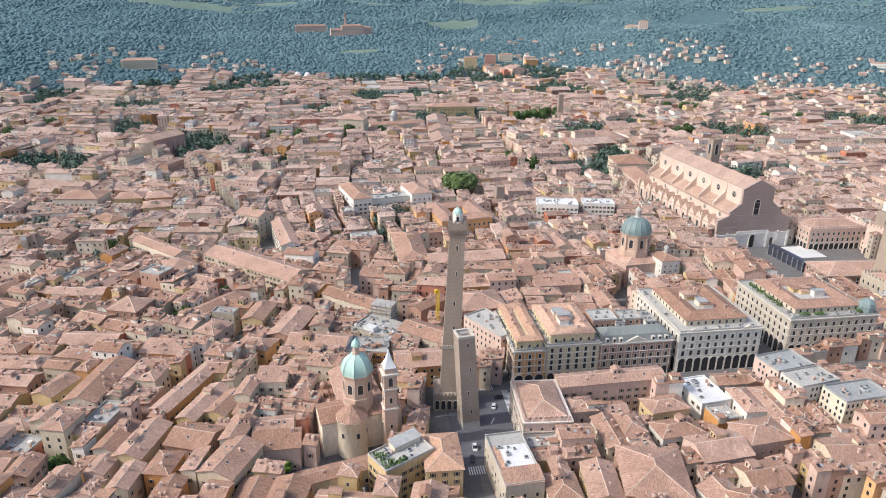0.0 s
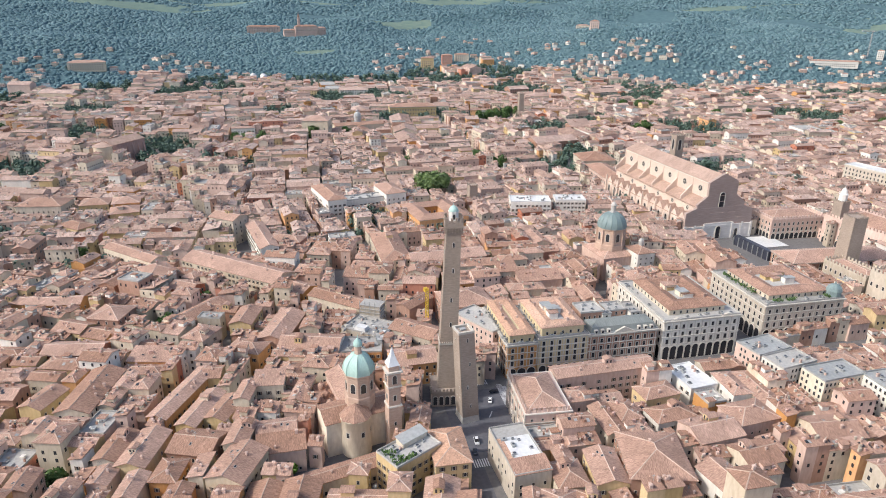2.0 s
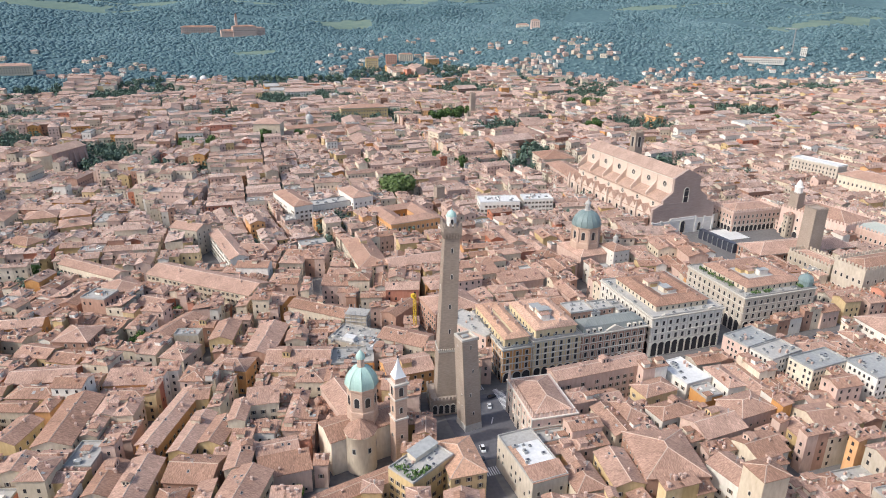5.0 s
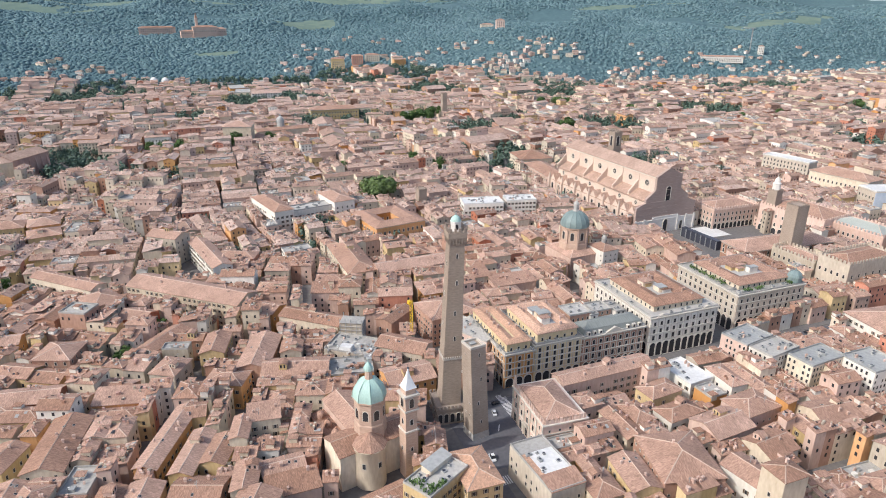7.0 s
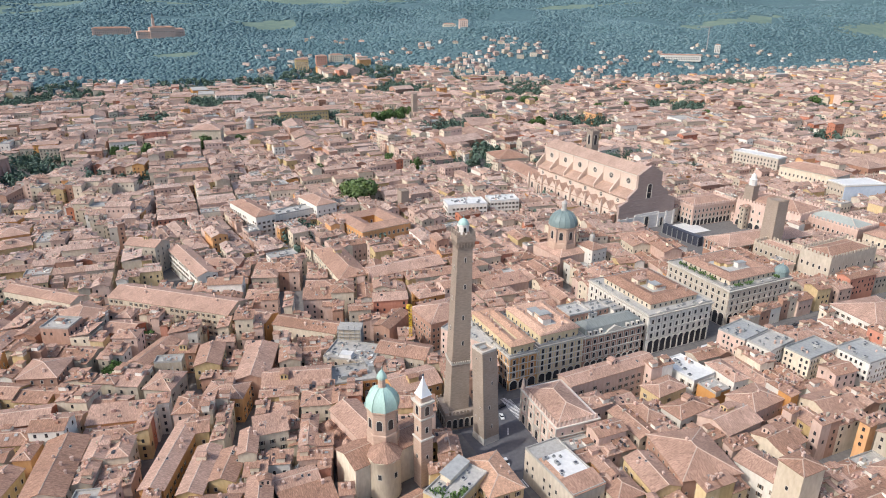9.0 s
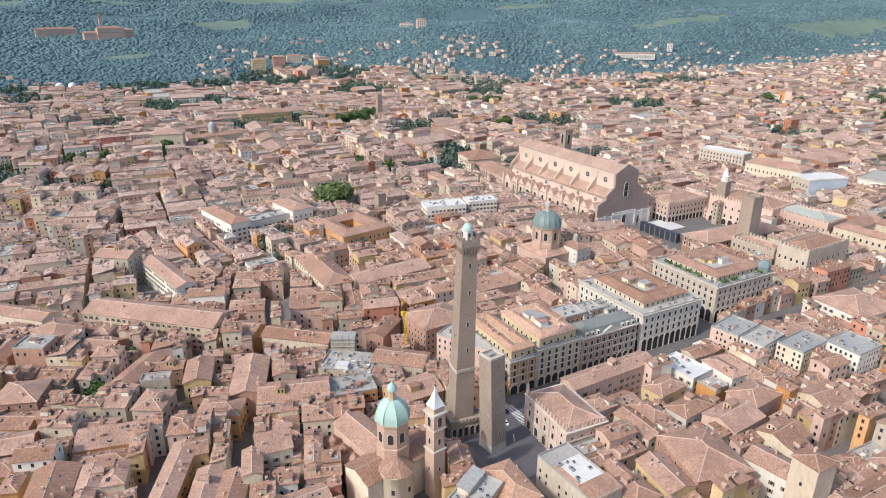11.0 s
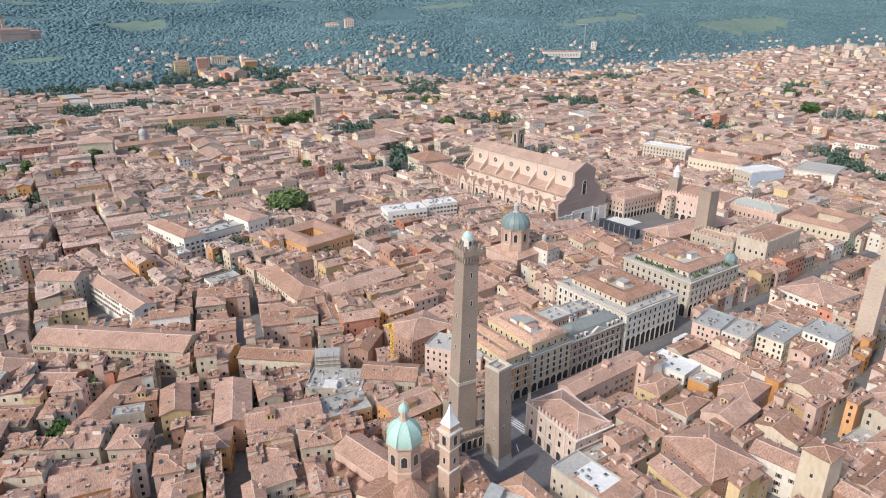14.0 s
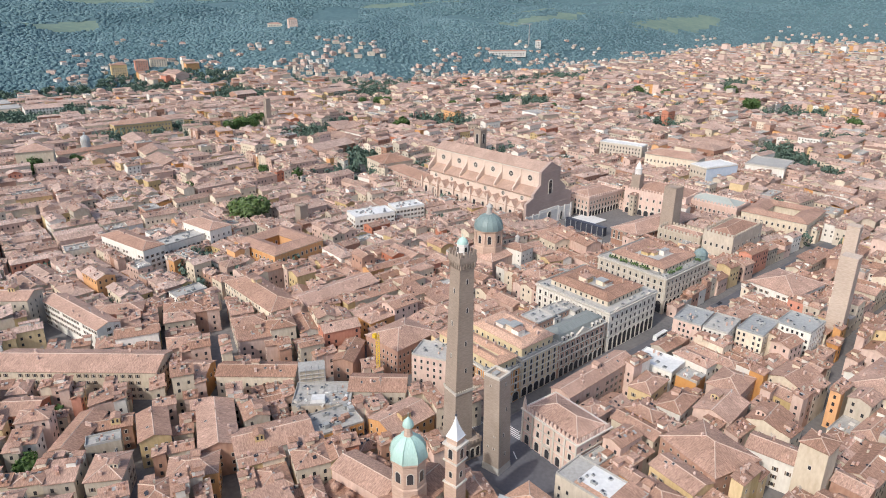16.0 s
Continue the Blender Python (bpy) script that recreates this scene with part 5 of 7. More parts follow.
g.lathe(0, 0, [(4.2, 0), (4.2, 3.0), (4.5, 3.2), (3.9, 5.0), (2.4, 6.4), (0.6, 7.0), (0.2, 8.4)], 8, copper_dark, 0.5)
put("corner_dome", g, p, "low grey-green corner dome")
palazzo(344, 360, 80, 24, 14, -4, "brick", "long brick hall with one great tiled roof", floors=2, top="hip", bays=10, arcade=False)
palazzo(347, 299, 48, 22, 25, 2, "stone", "battlemented medieval brick palace", floors=2, top="hip", merlon=True, arcade=False, bays=7)
palazzo(330, 328, 16, 34, 18, 2, "stone", "battlemented brick wing of the medieval palace", floors=2, top="hip", merlon=True, arcade=False, side_bays=8)
palazzo(408, 394, 38, 56, 22, 8, "pink", "battlemented town palace facing the square", floors=2, top="hip", merlon=True, side_bays=9)
palazzo(371, 441, 48, 26, 17, -2, "pink", "battlemented pale pink notaries' palace", floors=2, top="hip", merlon=True)
courtyard_palace(86, 503, 42, 46, 18.5, 10, 14, "orange", "orange palace round a courtyard with tiled roofs")
house(4, 560, 16, 52, 22, 14, "hip", "white", words="long white bank palace wing with hipped roof", gap=3.4, chimneys=1)
house(58, 562, 18, 34, 22, 12, "hip", "white", words="white bank palace pavilion with hipped roof", gap=3.4, chimneys=1)
house(33, 553, 40, 14, 18, 12, "flat", "white", words="white bank palace centre with arched windows", gap=3.4, chimneys=0)
house(-63.5, 418.5, 80, 21, 15, -41, "gable", "cream", words="long cream institute range with gabled tile roof", gap=3.3, chimneys=4)
house(124, 154, 11, 10, 29, 0, "hip", "cream", words="plain cream plastered tower house with low tiled roof", gap=5, floor=9, chimneys=1)
wr = house(58, 202, 15, 30, 14.5, 3, "flat", "stone", roof=concrete, words="flat-roofed building with a white membrane patch and tiled strip", chimneys=0, win=0)
g = Geo()
g.box(-4.2, 7.0, -6.5, 7.5, 14.62, 14.82, white_roof)
put("membrane", g, wr, "white roof membrane")
g = Geo()
g.box(-7.0, -4.3, -8, 7.5, 14.62, 14.9, roof_new)
put("tile_strip", g, wr, "strip of new orange tiles")
g = Geo()
slab(g, [(-7.6, -15.4, 15.0), (7.6, -15.4, 15.0), (7.6, -7.2, 16.6), (-7.6, -7.2, 16.6)], 0.2, roof_mat)
put("rear_roof", g, wr, "terracotta tiled lean-to roof")
def drapers_palace():
    """The renaissance palace that closes the square: stone front to the east, battlements round a low roof."""
    claim(78, 235, 20, 31, -4, 19)
    t = thing("palace", "cream renaissance palace with battlements and a small stone balcony", "palace", pose(78, 235, 0, 0, 0, -4))
    g = Geo()
    g.box(-10, 10, -15.5, 15.5, -0.5, 17.0, wall_mat["pink"], False)
    put("wall", g, t)
    for z, o in ((6.2, 0.25), (11.6, 0.3), (16.4, 0.7)):
        g = Geo()
        g.box(-10 - o, 10 + o, -15.5 - o, 15.5 + o, z, z + 0.55, trim_mat)
        put("cornice", g, t)
    for i in range(6):
        g = Geo()
        y = -15.2 + i * 6.08
        g.box(-10.45, -10.0, y - 0.4, y + 0.4, 0, 16.4, trim_mat)
        put("pilaster", g, t)
    m = pose(0, 0, 0, 0, 0, -90) @ Matrix.Translation((0, -10, 0))
    window_row(t, m, 30, 7.6, 5, PALACE_WINDOW)
    window_row(t, m, 30, 12.6, 5, WINDOWS[0])
    for i in range(5):
        a = Geo(m @ Matrix.Translation(((i - 2) * 6.08, -0.02, 0.4)))
        arch(a, 2.6, 4.6, 0.3, glass)
        put("arch", a, t)
    window_row(t, Matrix.Translation((0, -15.5, 0)), 19, 8, 4, WINDOWS[0])
    window_row(t, Matrix.Translation((0, -15.5, 0)), 19, 12.8, 4, WINDOWS[2])
    g = Geo()
    g.box(-11.9, -10, -1.8, 1.8, 6.7, 7.0, trim_mat)
    for i in range(9):
        g.box(-11.9, -11.7, -1.75 + i * 0.41, -1.6 + i * 0.41, 7.0, 7.9, trim_mat)
    g.box(-11.95, -11.65, -1.8, 1.8, 7.9, 8.05, trim_mat)
    put("balcony", g, t, "small stone balcony")
    g = Geo()
    tiled_roof(g, 20, 31, 17.2, roof_mat, False, "hip", over=-1.6)
    put("roof", g, t)
    for y0, y1, x0, x1 in ((-15.5, 15.5, -10, -9.5), (-15.5, -15.0, -9.5, 10)):
        n = 14 if x1 - x0 < 1 else 9
        for i in range(n):
            k = Geo()
            if x1 - x0 < 1:
                c = y0 + (y1 - y0) * (i + 0.5) / n
                k.taper(x0, x1, c - 0.62, c + 0.62, 16.95, 19.2, 0.1, wall_mat["pink"])
            else:
                c = x0 + (x1 - x0) * (i + 0.5) / n
                k.taper(c - 0.62, c + 0.62, y0, y1, 16.95, 19.2, 0.1, wall_mat["pink"])
            put("merlon", k, t)
    g = Geo(Matrix.Translation((-9.6, 15, 16.9)))
    g.taper(-0.7, 0.7, -0.7, 0.7, 0, 4.5, 0.3, brick_warm)
    g.taper(-0.4, 0.4, -0.4, 0.4, 4.5, 6.5, 0.38, brick_warm)
    put("pinnacle", g, t)


drapers_palace()
house(72, 305, 15, 30, 19, 29, "flat", "pink", False, roof=concrete, gap=3.0, words="pinkish corner block with a roof terrace along the side street")


def roof_works():
    """Roofs under repair: scaffold tower, sheeting, rubble and a terrace with an orange wall."""
    h = house(6, 303, 22, 16, 11.5, -10, "flat", "orange", roof=concrete, gap=2.8, words="orange house with a cluttered roof terrace")
    rng = random.Random(2)
    for i in range(8):
        g = Geo(Matrix.Translation((rng.uniform(-9, 9), rng.uniform(-6, 6), 11.65)))
        g.box(-rng.uniform(0.8, 1.8), rng.uniform(0.8, 1.8), -rng.uniform(0.6, 1.4), rng.uniform(0.6, 1.4), 0, rng.uniform(0.3, 2.4), rng.choice((white_roof, copper_dark, lead, roof_mat)))
        put("terrace_box", g, h)
    house(13, 322, 26, 18, 12, -38, "flat", "stone", roof=concrete, words="house stripped of its roof for repair")
    t = thing("scaffold", "grey steel scaffold tower with plank decks", "scaffold", pose(16, 337, 0, 0, 0, -28))
    claim(16, 337, 12, 10, -28, 19)
    for ix in range(5):
        for iy in range(2):
            g = Geo()
            x, y = -6 + ix * 3, -4 + iy * 8
            g.box(x - 0.12, x + 0.12, y - 0.12, y + 0.12, 0, 21, lead)
            put("standard", g, t)
    for k in range(7):
        g = Geo()
        g.box(-6.2, 6.2, -4.3, 4.3, 6 + k * 2.1, 6.25 + k * 2.1, concrete)
        put("deck", g, t)
    g = Geo()
    g.box(-5.6, 5.6, -3.7, 3.7, 0, 18.5, wall_mat["stone"])
    put("core", g, t, "grey block behind the scaffold")
    w = thing("sheeting", "white protective sheeting over roof works", "sheet", pose(8, 318, 12.1, 0, 0, -38))
    g = Geo()
    g.taper(-3.5, 3.5, -2.6, 2.6, 0, 2.6, 0.5, white_roof)
    put("cover", g, w)
    for i in range(40):
        q = Geo(pose(rng.uniform(-11, 14), rng.uniform(-6, 8), 0, rng.uniform(-15, 15), rng.uniform(-15, 15), rng.uniform(0, 90)))
        a, b, c = rng.uniform(0.3, 1.3), rng.uniform(0.2, 0.9), rng.uniform(0.2, 1.1)
        q.taper(-a, a, -b, b, 0, c, 0.05, rng.choice((lead, concrete, white_roof, trim_mat, roof_mat)))
        put("debris", q, w)


roof_works()


house(-117, 280, 15, 35, 15, -12, "gable", "cream", False, chimneys=4)
house(-130, 256, 11, 11, 14, -12, "gable", "cream", False)
house(-137, 281, 11, 17, 13, -24, "gable", "ochre", False)
house(-141, 299, 14, 8, 14, -18, "gable", "cream", True)
house(-77, 272, 9, 41, 14, -24, "gable", "orange", False, chimneys=4)
house(-87, 235, 12, 23, 13, -16, "gable", "ochre", False)
house(-98, 239, 9, 19, 13, -16, "gable", "stone", False)
house(-68, 259, 9, 27, 13, -22, "gable", "ochre", False)
house(-58, 257, 10, 18, 13, -24, "gable", "ochre", False)
house(-67, 236, 18, 16, 12, -21, "gable", "brick", True)
house(-75, 219, 10, 13, 13, -14, "hip", "orange", False)
house(-70, 207, 9, 8, 12, -12, "gable", "orange", False)
house(-50, 217, 15, 21, 14, -25, "gable", "cream", False)
house(-50, 236, 9, 16, 14, -14, "gable", "stone", False)
house(-39, 270, 13, 10, 17, -6, "shed", "cream", True)
house(-49, 263, 7, 15, 17, -14, "gable", "cream", False)
house(-36, 240, 16, 10, 12, 1, "gable", "white", True)
house(-34, 229, 19, 10, 11, 1, "shed", "pink", True)
house(-66, 287, 9, 11, 14, -8, "gable", "ochre", True)
house(-127, 224, 9, 12, 13, -8, "gable", "pink", False)
house(-87, 213, 8, 14, 13, -12, "gable", "stone", False)
house(-99, 222, 8, 10, 12, -15, "gable", "pink", False)
yb = house(15, 208, 22, 13, 17, 30, "flat", "ochre", True, roof=concrete, gap=2.8, win=1, words="ochre apartment house with a planted roof terrace")
roof_garden(yb, [(-8, -4, 17.2, 5, 3), (-8, 2, 17.2, 4, 6), (-3, -5, 17.2, 5, 2)])
g = Geo(Matrix.Translation((4, 3.2, 17.1)))
g.box(-6, 6, -2.2, 2.2, 0, 2.3, wall_mat["cream"])
slab(g, [(-6.4, -2.6, 2.4), (6.4, -2.6, 2.4), (6.4, 2.6, 3.4), (-6.4, 2.6, 3.4)], 0.15, lead)
put("penthouse", g, yb, "cream penthouse with a grey sheet roof")
house(-9, 213, 32, 8, 7.5, 14, "gable", "cream", True, chimneys=1)
house(31, 209, 14, 22, 15, -2, "hip", "ochre", False, roof=roof_new)
house(129, 170, 13, 19, 14, 10, "gable", "white", False)
house(190, 188, 20, 16, 15, -6, "gable", "cream", True)
house(164, 206, 20, 15, 14, 5, "hip", "pink", True)
house(141, 199, 21, 16, 14, 5, "gable", "pink", True)
house(149, 181, 16, 14, 14, 4, "gable", "cream", True)
house(108, 187, 24, 28, 15, -14, "hip", "brick", False)
house(88, 187, 12, 20, 13, -8, "gable", "ochre", False)
house(115, 248.6, 50, 10.5, 17.6, 1.5, "gable", "pink", True, chimneys=5)
house(134, 231, 18, 11, 13, 6, "hip", "ochre", True)
house(131, 214, 19, 11, 13, 6, "hip", "white", True)
house(157, 240, 15, 21, 12, 6, "flat", "white", False, roof=white_roof)
house(201, 247, 21, 15, 20, 10, "flat", "pink", True, roof=lead, gap=2.2, floor=3.2, win=0, words="modern pinkish office block with flat roof and machinery")
house(204, 232.5, 21, 13, 20, 9, "flat", "white", True, roof=concrete, gap=2.2, floor=3.2, win=0, words="modern white office block with flat roof and machinery")
house(217, 219, 24, 13.5, 20, 5, "flat", "cream", True, roof=lead, gap=2.2, floor=3.2, win=0, words="modern cream office block with flat roof and machinery")
house(238, 206, 20, 18, 20, 1, "flat", "white", True, roof=lead, gap=2.2, floor=3.2, win=0, words="modern white office block with flat roof and machinery")
house(297, 238, 36, 30, 16, -6, "hip", "white", True, chimneys=4)
house(176, 186, 11, 12, 12, -5, "gable", "ochre", False)
house(30, 286, 23, 17, 12, 2, "gable", "orange", True)
house(37, 312.5, 26, 15, 13, -42, "gable", "stone", True)
house(42, 345, 22, 10, 14, 40, "gable", "brick", True)
house(70, 338, 28, 24, 17, 6, "hip", "brick", True, gap=2.6, win=0)
house(-1, 358, 37, 13, 14, -41, "gable", "cream", True, chimneys=4)
house(-23, 380, 14, 14, 13, -42, "gable", "orange", True)
house(-19, 309, 31, 17, 13, -17, "gable", "white", True, chimneys=4)
house(-54, 347, 12, 21, 13, -15, "gable", "ochre", False)
house(-34, 329, 15, 33, 14, -20, "gable", "brick", False, chimneys=4)
house(-51, 311, 18, 13, 13, -26, "hip", "orange", True)
house(-79, 362, 11, 26, 13, -40, "gable", "pink", False)
house(-66, 361, 15, 9, 12, -21, "gable", "brick", True)
house(-76, 331, 13, 16, 13, -30, "hip", "stone", False)
house(-93, 399, 17, 14, 12, -35, "gable", "red", True)
house(-113, 421, 17, 20, 16, 30, "hip", "pink", True)
house(-205, 477, 11, 24, 20, -7, "gable", "brick", False)
house(-229, 587, 36, 24, 18, -9, "hip", "stone", True, chimneys=4)
house(-190, 588, 23, 20, 16, 2, "hip", "ochre", True)
house(-166, 588, 22, 20, 16, 7, "hip", "orange", True)
house(-190, 529, 25, 15, 15, -40, "hip", "ochre", True)
house(-135, 461, 52, 12, 14, -44, "gable", "cream", True, chimneys=4)
house(-185, 394, 13, 10, 13, -21, "gable", "orange", True)
house(-172, 389, 11, 11, 14, -16, "gable", "white", True)
house(-157, 386, 19, 12, 14, -5, "gable", "orange", True)
house(-127, 362, 18, 18, 15, -19, "hip", "brick", True)
house(-136, 326, 29, 14, 13, -10, "gable", "red", True)
house(40, 437, 20, 58, 15, 2, "hip", "cream", False, chimneys=4)
house(76, 412, 52, 18, 15, 3, "gable", "pink", True, chimneys=4)


def slim_tower(x, y, s, h, ang, words, mat=None, crown=True):
    mat = mat or brick_mat
    claim(x, y, s, s, ang, h)
    t = thing("tower", words, "tower", pose(x, y, 0, 0, 0, ang))
    g = Geo()
    g.taper(-s / 2, s / 2, -s / 2, s / 2, -0.5, h, s * 0.04, mat)
    put("shaft", g, t)
    g = Geo()
    e = s / 2 - s * 0.04
    g.box(-e - 0.15, e + 0.15, -e - 0.15, e + 0.15, h, h + 0.6, mat)
    if crown:
        g.merlons(-e - 0.15, e + 0.15, -e - 0.15, e + 0.15, h + 0.6, 0.9, 1.0, 0.4, mat)
    put("parapet", g, t)
    return t


slim_tower(266, 197.5, 9, 53.5, 4, "tall plain medieval tower house of pale worn brick", pale_brick, False)
slim_tower(341, 347, 11, 46, -2, "battlemented brick tower of the square")
ct = slim_tower(391, 411, 8.5, 35, 8, "clock tower of the town palace with white belfry")
g = Geo()
g.lathe(0, 0, [(3.2, 35.6), (3.0, 40.5), (3.5, 41), (2.4, 42), (2.0, 44), (1.2, 45.6), (0.3, 46.4), (0.2, 48.5)], 8, marble, 0.5)
put("belfry", g, ct, "pale octagonal belfry with cap")


# ---- far landmarks ----
def apse_church(x, y, ang):
    t = thing("church", "large brick church with round pale apse and buttressed nave", "church", pose(x, y, 0, 0, 0, ang))
    g = Geo(Matrix.Translation((0, 26, 0)))
    gable_walls(g, 25, 48, 24, wall_mat["dusty"], False, "gable")
    put("nave", g, t)
    g = Geo(Matrix.Translation((0, 26, 0)))
    tiled_roof(g, 25, 48, 24, roof_pale, False, "gable")
    put("nave_roof", g, t)
    g = Geo()
    g.lathe(0, 2, [(11.5, -0.5), (11.5, 22), (12, 22.2), (12, 22.8)], 24, wall_mat["cream"])
    put("apse", g, t, "round grey-beige plastered apse")
    g = Geo()
    g.lathe(0, 2, [(12.4, 22.8), (12.4, 23.1), (0.4, 27.5)], 24, roof_pale)
    put("apse_roof", g, t)
    for s in (-1, 1):
        for i in range(6):
            b = Geo()
            b.solid([(s * 12.5, 6 + i * 8, 0), (s * 17, 6 + i * 8, 0), (s * 12.5, 6 + i * 8, 22), (s * 12.5, 7.4 + i * 8, 0), (s * 17, 7.4 + i * 8, 0), (s * 12.5, 7.4 + i * 8, 22)],
                    [(0, 1, 2), (3, 5, 4), (1, 4, 5, 2), (0, 3, 4, 1)], wall_mat["dusty"])
            put("buttress", b, t)


claim(-220, 812, 34, 70, -32, 22)
apse_church(-232, 792, -32)


def rotunda_church(x, y):
    t = thing("church", "round-chapelled brick church with pale lead dome", "church", pose(x, y, 0, 0, 0, 8))
    g = Geo()
    gable_walls(g, 70, 16, 15, wall_mat["cream"], True, "gable")
    put("wall", g, t)
    g = Geo()
    tiled_roof(g, 70, 16, 15, roof_mat, True, "gable")
    put("roof", g, t)
    for cx, cy, r, h in ((-2, -16, 11, 11), (-36, -16, 12, 10)):
        g = Geo()
        g.lathe(cx, cy, [(r, -0.5), (r, h), (r + 0.6, h), (r + 0.6, h + 0.4)], 12, wall_mat["pink"])
        w = put("chapel", g, t, "many-sided chapel")
        g = Geo()
        g.lathe(cx, cy, [(r + 0.9, h + 0.4), (0.4, h + 5)], 12, roof_mat)
        put("chapel_roof", g, w)
    g = Geo()
    g.lathe(0, 4, [(5.0, 14), (5.0, 24), (5.5, 24.3), (5.2, 26), (4.4, 28.4), (2.8, 30.2), (1.1, 31), (1.1, 33), (0.2, 34.5)], 16, lead)
    put("dome", g, t, "pale lead dome")


claim(60, 916, 80, 50, 8, 15)
rotunda_church(66, 925)


def hill_monastery(x, y):
    """The red monastery on the hill."""
    z = height(x, y)
    t = thing("monastery", "red brick hilltop monastery with slim bell tower", "monastery", pose(x, y, z + 1, 0, 0, 8))
    for cx, cy, w, d, h in ((0, 0, 62, 22, 25), (-44, 4, 34, 18, 15), (34, 14, 44, 18, 20)):
        g = Geo(Matrix.Translation((cx, cy, 0)))
        g.box(-w / 2, w / 2, -d / 2, d / 2, -8, -0.5, wall_mat["pink"])
        gable_walls(g, w, d, h, wall_mat["pink"], True, "hip")
        wl = put("wing", g, t)
        g = Geo(Matrix.Translation((cx, cy, 0)))
        tiled_roof(g, w, d, h, roof_mat, True, "hip")
        put("roof", g, wl)
        window_row(wl, Matrix.Translation((cx, cy - d / 2, 0)), w * 0.9, h * 0.55, int(w / 6), PALACE_WINDOW)
    g = Geo(Matrix.Translation((-18, 8, 0)))
    g.box(-3, 3, -3, 3, -4, 48, wall_mat["pink"])
    g.lathe(0, 0, [(4.6, 48), (0.3, 60)], 4, roof_mat, 0.5)
    put("bell_tower", g, t)


claim(18, 1956, 130, 44, 8, 15)
hill_monastery(26, 1950)


def hill_villa(x, y, w, d, h, wall, words, ang=0):
    claim(x, y, w, d, ang, 10)
    z = height(x, y)
    t = thing("villa", words, "villa", pose(x, y, z - 2, 0, 0, ang))
    g = Geo()
    gable_walls(g, w, d, h + 2, wall_mat[wall], True, "hip")
    put("wall", g, t)
    g = Geo()
    tiled_roof(g, w, d, h + 2, roof_mat, True, "hip")
    put("roof", g, t)
    for k in range(max(1, int(h / 5))):
        window_row(t, Matrix.Translation((0, -d / 2, 0)), w * 0.9, 3.5 + 4.6 * k, max(2, int(w / 5)), PALACE_WINDOW)


hill_villa(800, 1772, 24, 20, 22, "pink", "pink castellated villa on the wooded slope", -20)
hill_villa(-92, 2050, 92, 20, 17, "pink", "long colonnaded villa on the hill", 4)
hill_villa(298, 1602, 30, 18, 24, "ochre", "tall ochre apartment block at the foot of the hills", -8)
hill_villa(353, 1632, 26, 16, 20, "red", "tall red apartment block at the foot of the hills", -8)
hill_villa(392, 1640, 34, 16, 16, "cream", "cream apartment block at the foot of the hills", -8)
hill_villa(-430, 1520, 70, 24, 16, "cream", "long cream institute below the woods", 10)
hill_villa(1330, 1480, 110, 16, 14, "white", "long white hospital block on the wooded slope", -30)
hill_villa(1500, 1512, 15, 13, 22, "white", "slim white apartment tower below the woods", -40)
hill_villa(880, 2030, 40, 20, 12, "cream", "cream villa on the ridge", -20)
palazzo(164, 1048, 74, 24, 19, -2, "ochre", "long ochre barracks-like palace far off", floors=3, top="hip", arcade=False, ground=1.0)
palazzo(530, 522, 50, 16, 27, -78, "stone", "pale post-war office slab with strip windows", floors=6, bays=13, top="flat", roof=white_roof, arcade=False, ground=1.0)
palazzo(531, 457, 56, 26, 25, -80, "cream", "pale neoclassical bank with small pediment", floors=3, top="hip", arcade=False, ground=1.0)
palazzo(593, 383, 44, 38, 21, 12, "white", "white modern market hall", floors=2, top="flat", roof=concrete, arcade=False, ground=1.0)
hall = palazzo(530, 412, 42, 22, 23, -15, "stone", "office slab behind pale blue building sheeting", floors=3, top="flat", roof=white_roof, arcade=False, ground=1.0)
g = Geo()
g.box(-21.7, 21.7, -11.5, -11.1, 0.5, 22.6, sheet_blue)
put("sheeting", g, hall, "pale blue protective sheeting")
palazzo(286, 589, 24, 92, 16, -5, "pink", "long pink palace range beside the basilica", floors=3, top="hip", arcade=False, ground=1.0)
palazzo(297, 655, 36, 36, 19, -7, "cream", "square cream palace with hipped roof", floors=3, top="hip", arcade=False, ground=1.0)
palazzo(8, 890, 34, 28, 29, -14, "cream", "tall plain cream church block with hipped roof", floors=2, top="hip", arcade=False, ground=6.0, bays=4)
house(-50, 478, 60, 13, 15, -77, "gable", "white", True, gap=3.0, chimneys=4)
house(-32, 470, 26, 14, 14, -24, "hip", "red", True, chimneys=2)
house(-76, 513, 24, 16, 20, -38, "gable", "stone", True, gap=4, chimneys=1)
house(-163, 566, 22, 20, 14, 11, "hip", "ochre", True, chimneys=2)
palazzo(420, 351, 48, 28, 20, -86, "pink", "long pink battlemented palace wing under a grey-green roof", floors=2, top="hip", merlon=True, arcade=False, roof=copper_pale, bays=12)
courtyard_palace(438, 301, 50, 50, 19, 6, 14, "cream", "very large cream palace round a courtyard behind the square")
house(172, 512, 34, 18, 20, -12, "flat", "white", roof=white_roof, words="white apartment house with balconies", gap=3)
house(208, 512, 26, 16, 19, -12, "flat", "white", roof=white_roof, words="white apartment house with balconies", gap=3)
slim_tower(131, 550, 8, 24, 6, "short square brick tower stump")
slim_tower(340, 220, 8, 48.5, 6, "plain pale brick tower among the roofs", pale_brick, False)
slim_tower(331, 1004, 8, 40, 0, "pale church bell tower beside the park")


